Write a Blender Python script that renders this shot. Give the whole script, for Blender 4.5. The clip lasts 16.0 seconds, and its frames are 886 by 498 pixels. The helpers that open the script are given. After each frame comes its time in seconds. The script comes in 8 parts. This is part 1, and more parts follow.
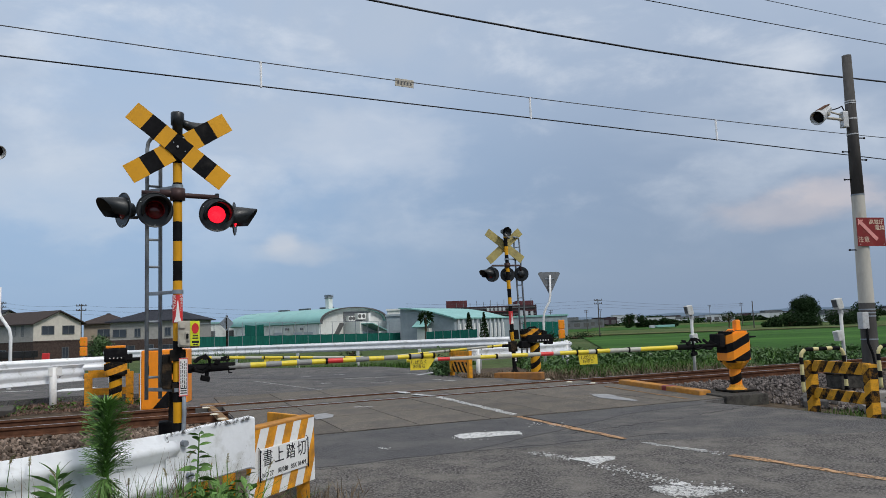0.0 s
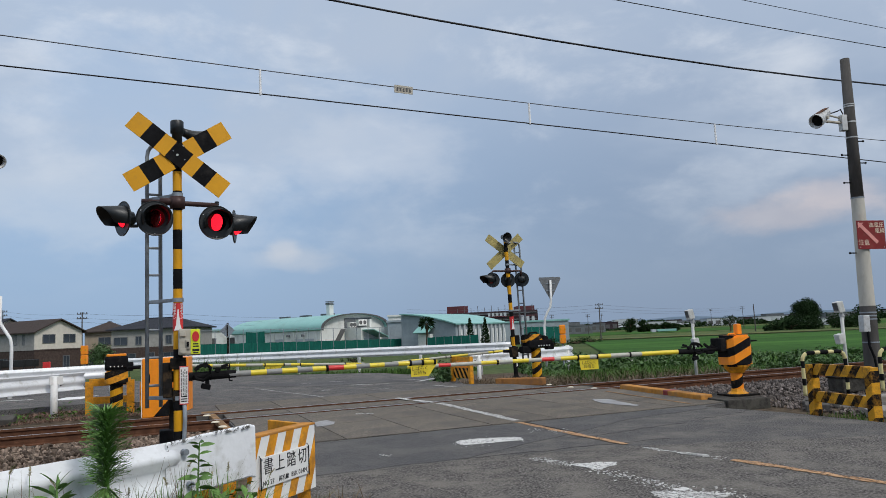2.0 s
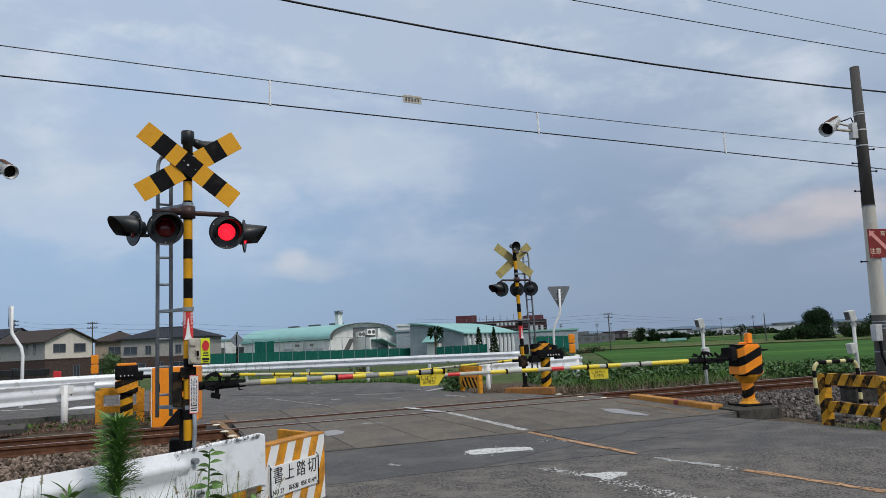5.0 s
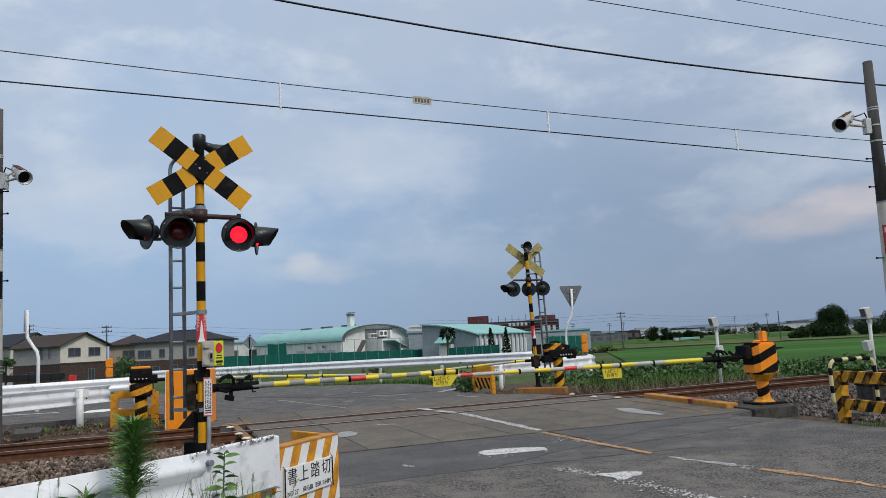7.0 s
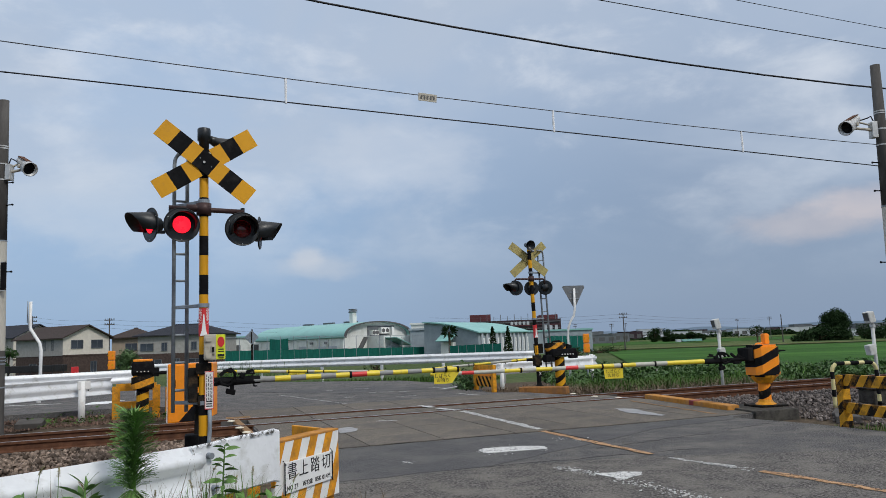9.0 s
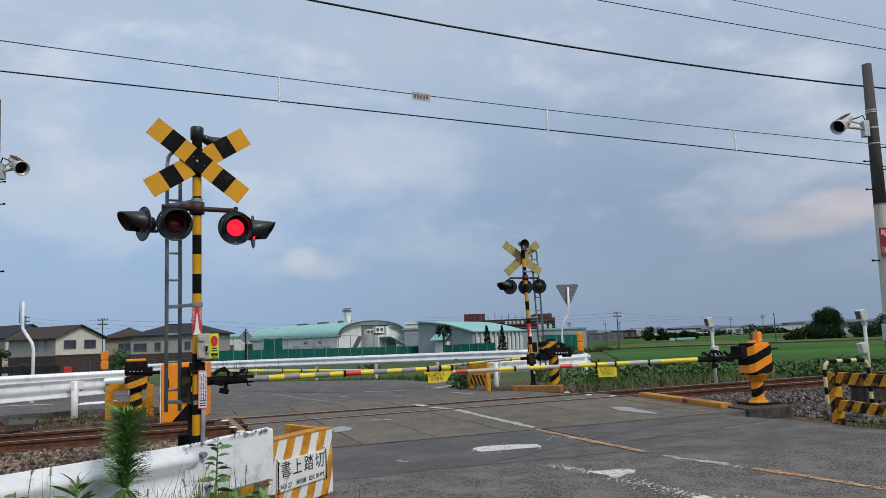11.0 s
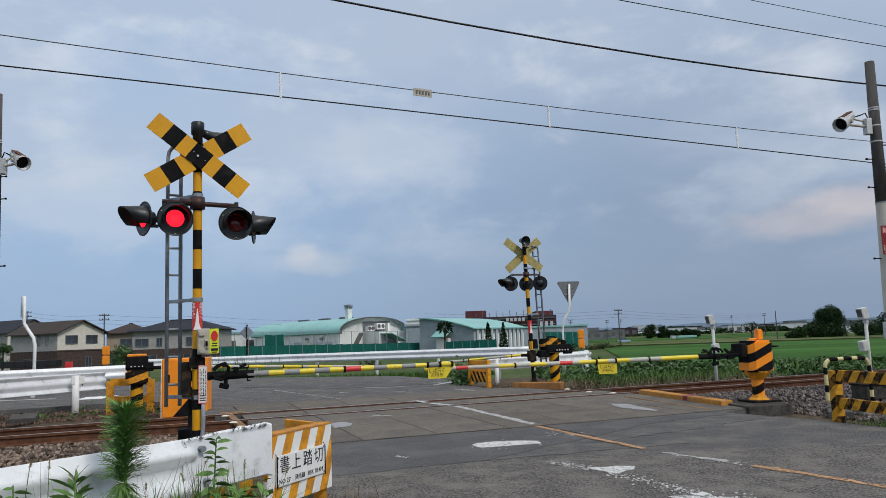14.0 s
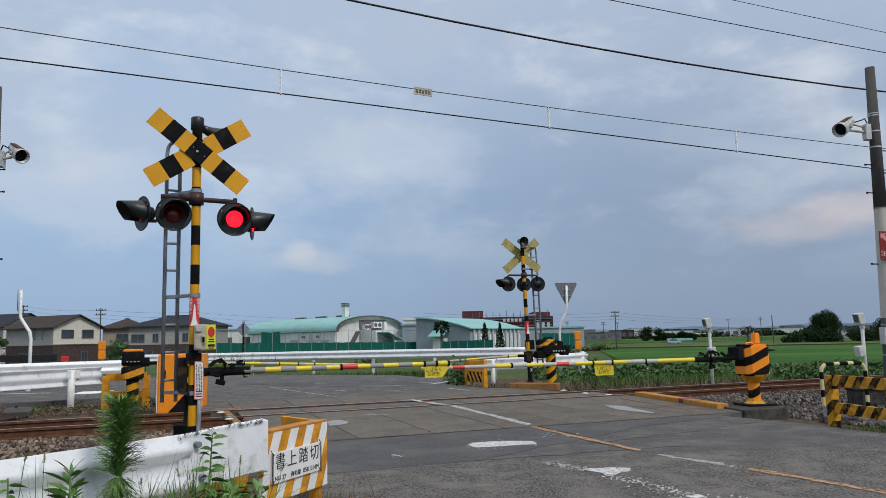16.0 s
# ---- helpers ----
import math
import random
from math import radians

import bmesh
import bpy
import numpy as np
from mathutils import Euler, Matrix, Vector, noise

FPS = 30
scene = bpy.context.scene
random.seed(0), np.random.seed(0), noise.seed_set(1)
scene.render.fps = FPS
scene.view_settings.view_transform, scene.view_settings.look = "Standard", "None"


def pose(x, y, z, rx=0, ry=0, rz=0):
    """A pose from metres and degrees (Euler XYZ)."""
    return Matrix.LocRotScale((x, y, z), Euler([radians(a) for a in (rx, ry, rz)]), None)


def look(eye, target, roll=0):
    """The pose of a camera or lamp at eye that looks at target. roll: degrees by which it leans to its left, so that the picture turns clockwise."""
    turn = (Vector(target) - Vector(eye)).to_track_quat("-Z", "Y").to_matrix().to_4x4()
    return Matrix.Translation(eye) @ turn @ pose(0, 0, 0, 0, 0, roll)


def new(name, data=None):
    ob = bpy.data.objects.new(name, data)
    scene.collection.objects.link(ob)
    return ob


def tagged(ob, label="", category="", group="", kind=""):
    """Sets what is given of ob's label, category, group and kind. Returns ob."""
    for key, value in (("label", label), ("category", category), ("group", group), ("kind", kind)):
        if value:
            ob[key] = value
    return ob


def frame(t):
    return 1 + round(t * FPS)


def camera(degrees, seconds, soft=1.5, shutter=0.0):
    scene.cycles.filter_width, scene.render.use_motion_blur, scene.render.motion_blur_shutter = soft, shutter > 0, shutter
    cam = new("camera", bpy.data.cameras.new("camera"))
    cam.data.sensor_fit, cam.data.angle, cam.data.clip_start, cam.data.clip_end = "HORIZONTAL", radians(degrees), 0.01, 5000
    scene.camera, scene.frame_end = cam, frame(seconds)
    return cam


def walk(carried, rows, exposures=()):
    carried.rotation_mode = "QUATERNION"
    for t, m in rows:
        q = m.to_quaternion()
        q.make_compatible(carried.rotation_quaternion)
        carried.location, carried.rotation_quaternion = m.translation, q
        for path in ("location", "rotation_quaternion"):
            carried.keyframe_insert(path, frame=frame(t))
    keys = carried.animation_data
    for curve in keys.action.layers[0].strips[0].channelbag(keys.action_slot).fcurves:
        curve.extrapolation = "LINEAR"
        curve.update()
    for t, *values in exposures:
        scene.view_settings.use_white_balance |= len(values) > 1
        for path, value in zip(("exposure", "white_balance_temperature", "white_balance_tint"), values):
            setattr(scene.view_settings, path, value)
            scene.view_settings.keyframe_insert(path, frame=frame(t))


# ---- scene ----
cam = camera(62.0, 16.0, 0.6)
PATH = [
    (0, (-0.005, -0.006, 1.2), (-0.004, 1.984, 1.407), -2.2),
    (0.5, (-0.004, -0.005, 1.201), (-0.007, 1.984, 1.406), -2.3),
    (1, (-0.007, -0.002, 1.204), (-0.015, 1.988, 1.406), -2.5),
    (1.5, (0.0, -0.004, 1.202), (-0.004, 1.985, 1.414), -2.6),
    (2, (0.003, -0.01, 1.206), (0.003, 1.977, 1.428), -2.6),
    (2.5, (0.005, -0.007, 1.205), (0.004, 1.981, 1.429), -2.7),
    (3, (-0.001, -0.005, 1.204), (-0.005, 1.982, 1.431), -2.6),
    (3.5, (-0.004, -0.008, 1.207), (-0.009, 1.978, 1.442), -2.4),
    (4, (-0.002, -0.016, 1.204), (-0.01, 1.969, 1.446), -2.4),
    (6.5, (-0.003, -0.013, 1.203), (-0.05, 1.97, 1.454), -3.0),
    (7, (-0.007, -0.008, 1.2), (-0.059, 1.975, 1.452), -3.1),
    (7.5, (0.002, -0.011, 1.199), (-0.049, 1.973, 1.446), -3.4),
    (8, (0.0, -0.006, 1.197), (-0.058, 1.98, 1.431), -3.2),
    (8.5, (-0.001, -0.003, 1.193), (-0.065, 1.982, 1.426), -2.3),
    (9, (-0.006, -0.005, 1.193), (-0.067, 1.979, 1.44), -2.2),
    (11.5, (0.002, -0.004, 1.186), (-0.033, 1.981, 1.428), -2.6),
    (12, (0.014, -0.001, 1.186), (-0.023, 1.984, 1.421), -3.2),
    (12.5, (0.017, 0.004, 1.181), (-0.034, 1.99, 1.416), -2.7),
    (13, (0.013, 0.001, 1.178), (-0.045, 1.987, 1.413), -2.2),
    (13.5, (0.009, 0.004, 1.176), (-0.047, 1.989, 1.41), -2.2),
    (14, (0.01, 0.001, 1.179), (-0.04, 1.987, 1.415), -2.1),
    (14.5, (0.005, 0.005, 1.178), (-0.048, 1.99, 1.414), -1.9),
    (15, (0.0, 0.005, 1.176), (-0.059, 1.991, 1.398), -1.6),
    (15.5, (-0.001, 0.006, 1.173), (-0.054, 1.994, 1.387), -1.4),
    (16, (0.002, 0.008, 1.174), (-0.042, 1.994, 1.409), -1.3),
]
walk(cam, [(t, look(eye, target, roll)) for t, eye, target, roll in PATH], exposures=[(0.0, 0.0), (16.0, 0.0)])

# ---- world and light ----
world = bpy.data.worlds.new("sky")
scene.world = world
world.use_nodes = True
wn, wl = world.node_tree.nodes, world.node_tree.links
wn.clear()


def wnode(kind, **values):
    nd = wn.new(kind)
    for k, v in values.items():
        nd.inputs[k].default_value = v
    return nd


def wmath(op, a, b=0.0, c=None):
    nd = wn.new("ShaderNodeMath")
    nd.operation = op
    for i, v in enumerate((a, b) if c is None else (a, b, c)):
        if isinstance(v, (int, float)):
            nd.inputs[i].default_value = v
        else:
            wl.new(v, nd.inputs[i])
    return nd.outputs[0]


def wmix(fac, a, b):
    nd = wn.new("ShaderNodeMix")
    nd.data_type = "RGBA"
    for sock, v in ((nd.inputs[0], fac), (nd.inputs[6], a), (nd.inputs[7], b)):
        if isinstance(v, (int, float)):
            sock.default_value = v
        elif isinstance(v, tuple):
            sock.default_value = (*v, 1)
        else:
            wl.new(v, sock)
    return nd.outputs[2]


def wramp(v, lo, hi):
    nd = wn.new("ShaderNodeMapRange")
    nd.interpolation_type = "SMOOTHSTEP"
    wl.new(v, nd.inputs[0])
    nd.inputs[1].default_value, nd.inputs[2].default_value = lo, hi
    return nd.outputs[0]


def wnoise(scale, detail, stretch, shift=(0, 0, 0), rough=0.55, twist=0.0):
    mp = wn.new("ShaderNodeMapping")
    mp.inputs["Scale"].default_value = stretch
    mp.inputs["Location"].default_value = shift
    wl.new(wtc.outputs["Generated"], mp.inputs["Vector"])
    nz = wnode("ShaderNodeTexNoise", Scale=scale, Detail=detail, Roughness=rough, Distortion=twist)
    wl.new(mp.outputs[0], nz.inputs["Vector"])
    return nz.outputs["Fac"]


wtc = wn.new("ShaderNodeTexCoord")
wsep = wn.new("ShaderNodeSeparateXYZ")
wl.new(wtc.outputs["Generated"], wsep.inputs[0])
wx, wy, wz = wsep.outputs
sky = wn.new("ShaderNodeTexSky")
sky.sky_type, sky.sun_disc = "NISHITA", False
sky.sun_elevation, sky.sun_rotation = radians(45), radians(135)
sky.dust_density = 3.0
dim = wn.new("ShaderNodeVectorMath")
dim.operation = "SCALE"
wl.new(sky.outputs[0], dim.inputs[0])
dim.inputs["Scale"].default_value = 0.09

# thin overcast: a blue-grey base, pale banks, a warmer streak, one small heap of cloud
low = wramp(wz, 0.30, 0.02)
leftward = wramp(wx, 0.35, -0.45)
base = wmix(leftward, (0.275, 0.365, 0.515), (0.36, 0.53, 0.775))
base = wmix(wmath("MULTIPLY", low, 0.30), base, (0.265, 0.35, 0.485))
overhead = wramp(wz, 0.42, 0.95)
clear_low = wramp(wz, 0.03, 0.19)
banks = wramp(wnoise(2.3, 5, (1.0, 1.0, 2.1), (0.4, 0.1, 0.2), 0.55, 0.3), 0.42, 0.64)
banks2 = wramp(wnoise(6.5, 8, (1.0, 1.0, 1.9), (2.4, 1.1, 0.7), 0.58, 0.2), 0.46, 0.74)
high = wramp(wz, 0.14, 0.40)
c0 = wmix(wmath("MULTIPLY", high, 0.72), base, (0.50, 0.595, 0.745))
c1 = wmix(wmath("MULTIPLY", wmath("MULTIPLY", banks, clear_low), 0.72), c0, (0.51, 0.59, 0.715))
c2 = wmix(wmath("MULTIPLY", wmath("MULTIPLY", banks2, clear_low), wmath("ADD", wmath("MULTIPLY", high, 0.35), 0.28)), c1, (0.84, 0.88, 0.94))


def spot(d, radius, stretch):
    """1 towards the direction d, falling to 0 at that many radians; stretch > 1 makes it wide and low."""
    e = Vector(d).normalized()
    side = Vector((e.y, -e.x, 0)).normalized()
    a = wmath("ADD", wmath("MULTIPLY", wx, side.x), wmath("MULTIPLY", wy, side.y))
    b = wmath("SUBTRACT", wz, e.z)
    r2 = wmath("ADD", wmath("POWER", wmath("DIVIDE", wmath("ABSOLUTE", a), stretch), 2), wmath("POWER", wmath("ABSOLUTE", b), 2))
    nz = wnoise(14, 5, (1, 1, 2.0))
    return wramp(wmath("ADD", wmath("SQRT", r2), wmath("MULTIPLY", wmath("SUBTRACT", nz, 0.5), radius * 1.3)), radius, radius * 0.25)


c3 = wmix(wmath("MULTIPLY", spot((-0.08, 0.967, 0.24), 0.075, 2.2), 0.5), c2, (0.64, 0.70, 0.80))
c3 = wmix(wmath("MULTIPLY", spot((-0.444, 0.879, 0.175), 0.07, 2.4), 0.5), c3, (0.62, 0.69, 0.79))
c3 = wmix(wmath("MULTIPLY", spot((-0.194, 0.975, 0.105), 0.024, 3.2), 0.42), c3, (0.62, 0.65, 0.71))
c3 = wmix(wmath("MULTIPLY", spot((-0.212, 0.97, 0.117), 0.020, 1.6), 0.5), c3, (0.68, 0.70, 0.75))
c3 = wmix(wmath("MULTIPLY", spot((0.428, 0.895, 0.125), 0.030, 4.2), 0.55), c3, (0.60, 0.555, 0.585))
c3 = wmix(wmath("MULTIPLY", spot((0.472, 0.87, 0.141), 0.028, 2.6), 0.6), c3, (0.68, 0.62, 0.64))
c3 = wmix(wmath("MULTIPLY", spot((-0.368, 0.877, 0.308), 0.10, 1.5), 0.45), c3, (0.40, 0.545, 0.76))
c4 = wmix(0.12, c3, dim.outputs[0])
c5 = wmix(overhead, c4, (0.98, 1.0, 1.06))
bg = wnode("ShaderNodeBackground", Strength=1.0)
wl.new(c5, bg.inputs["Color"])
wout = wn.new("ShaderNodeOutputWorld")
wl.new(bg.outputs[0], wout.inputs["Surface"])

sun = new("sun", bpy.data.lights.new("sun", "SUN"))
sun.data.energy, sun.data.angle, sun.data.color = 1.7, radians(12), (1.0, 0.965, 0.91)
sun.matrix_world = look((15, -15, 21), (0, 0, 0))

# ---- materials ----


def mat(name, color, rough=0.6, metal=0.0, vary=0.12, scale=6.0, dirt=None, dirt_amount=0.0, dirt_scale=2.0, bump=0.0, bump_scale=60.0, tint=None, rand=0.0, glow=0.0, stretch=(1, 1, 1), where="Object", cut=0.0, cut_scale=12.0):
    """A surface with two scales of variation: fine grain in its brightness and wider patches of dirt; cut wears holes into paint."""
    m = bpy.data.materials.new(name)
    m.use_nodes = True
    nt = m.node_tree
    nd, ln = nt.nodes, nt.links
    b = nd["Principled BSDF"]
    tc = nd.new("ShaderNodeTexCoord")
    mp = nd.new("ShaderNodeMapping")
    mp.inputs["Scale"].default_value = stretch
    ln.new(tc.outputs[where], mp.inputs[0])

    def nz(s, d=5, r=0.6):
        t = nd.new("ShaderNodeTexNoise")
        t.inputs["Scale"].default_value, t.inputs["Detail"].default_value, t.inputs["Roughness"].default_value = s, d, r
        ln.new(mp.outputs[0], t.inputs["Vector"])
        return t.outputs["Fac"]

    def rng(v, a, bb, c, d):
        t = nd.new("ShaderNodeMapRange")
        ln.new(v, t.inputs[0])
        for i, q in enumerate((a, bb, c, d)):
            t.inputs[i + 1].default_value = q
        return t.outputs[0]

    def mix(f, a, bb, kind="MIX"):
        t = nd.new("ShaderNodeMix")
        t.data_type, t.blend_type = "RGBA", kind
        for sock, v in ((t.inputs[0], f), (t.inputs[6], a), (t.inputs[7], bb)):
            if isinstance(v, (int, float)):
                sock.default_value = v
            elif isinstance(v, tuple):
                sock.default_value = (*v, 1)
            else:
                ln.new(v, sock)
        return t.outputs[2]

    dark = tuple(c * (1 - vary) for c in color)
    light = tuple(min(1, c * (1 + vary)) for c in (tint or color))
    col = mix(rng(nz(scale), 0.37, 0.63, 0, 1), dark, light)
    fine = nz(scale * 9, 3)
    col = mix(rng(fine, 0.38, 0.66, 0, vary), col, tuple(c * 0.55 for c in color))
    if dirt:
        col = mix(rng(nz(dirt_scale, 7, 0.65), 0.62 - dirt_amount * 0.4, 0.80 - dirt_amount * 0.3, 0, 0.9), col, dirt)
    if rand:
        info = nd.new("ShaderNodeObjectInfo")
        geo = nd.new("ShaderNodeNewGeometry")
        r = nd.new("ShaderNodeMath")
        r.operation = "ADD"
        ln.new(info.outputs["Random"], r.inputs[0])
        ln.new(geo.outputs["Random Per Island"], r.inputs[1])
        fr = nd.new("ShaderNodeMath")
        fr.operation = "FRACT"
        ln.new(r.outputs[0], fr.inputs[0])
        hs = nd.new("ShaderNodeHueSaturation")
        ln.new(col, hs.inputs["Color"])
        ln.new(rng(fr.outputs[0], 0, 1, 1 - rand, 1 + rand), hs.inputs["Value"])
        col = hs.outputs[0]
    ln.new(col, b.inputs["Base Color"])
    ln.new(rng(nz(scale * 3), 0.3, 0.7, max(0.03, rough - 0.1), min(1, rough + 0.1)), b.inputs["Roughness"])
    b.inputs["Metallic"].default_value = metal
    b.inputs["Specular IOR Level"].default_value = 0.5 if rough < 0.5 else 0.28 if rough < 0.75 else 0.07
    if bump:
        bp = nd.new("ShaderNodeBump")
        bp.inputs["Strength"].default_value = bump
        bp.inputs["Distance"].default_value = 0.02
        ln.new(nz(bump_scale, 4), bp.inputs["Height"])
        ln.new(bp.outputs[0], b.inputs["Normal"])
    if glow:
        b.inputs["Emission Color"].default_value = (*color, 1)
        b.inputs["Emission Strength"].default_value = glow
    if cut:
        tr = nd.new("ShaderNodeBsdfTransparent")
        mx = nd.new("ShaderNodeMixShader")
        ln.new(rng(nz(cut_scale, 8, 0.75), cut - 0.035, cut + 0.035, 0, 1), mx.inputs[0])
        ln.new(b.outputs[0], mx.inputs[1])
        ln.new(tr.outputs[0], mx.inputs[2])
        ln.new(mx.outputs[0], nd["Material Output"].inputs["Surface"])
    return m


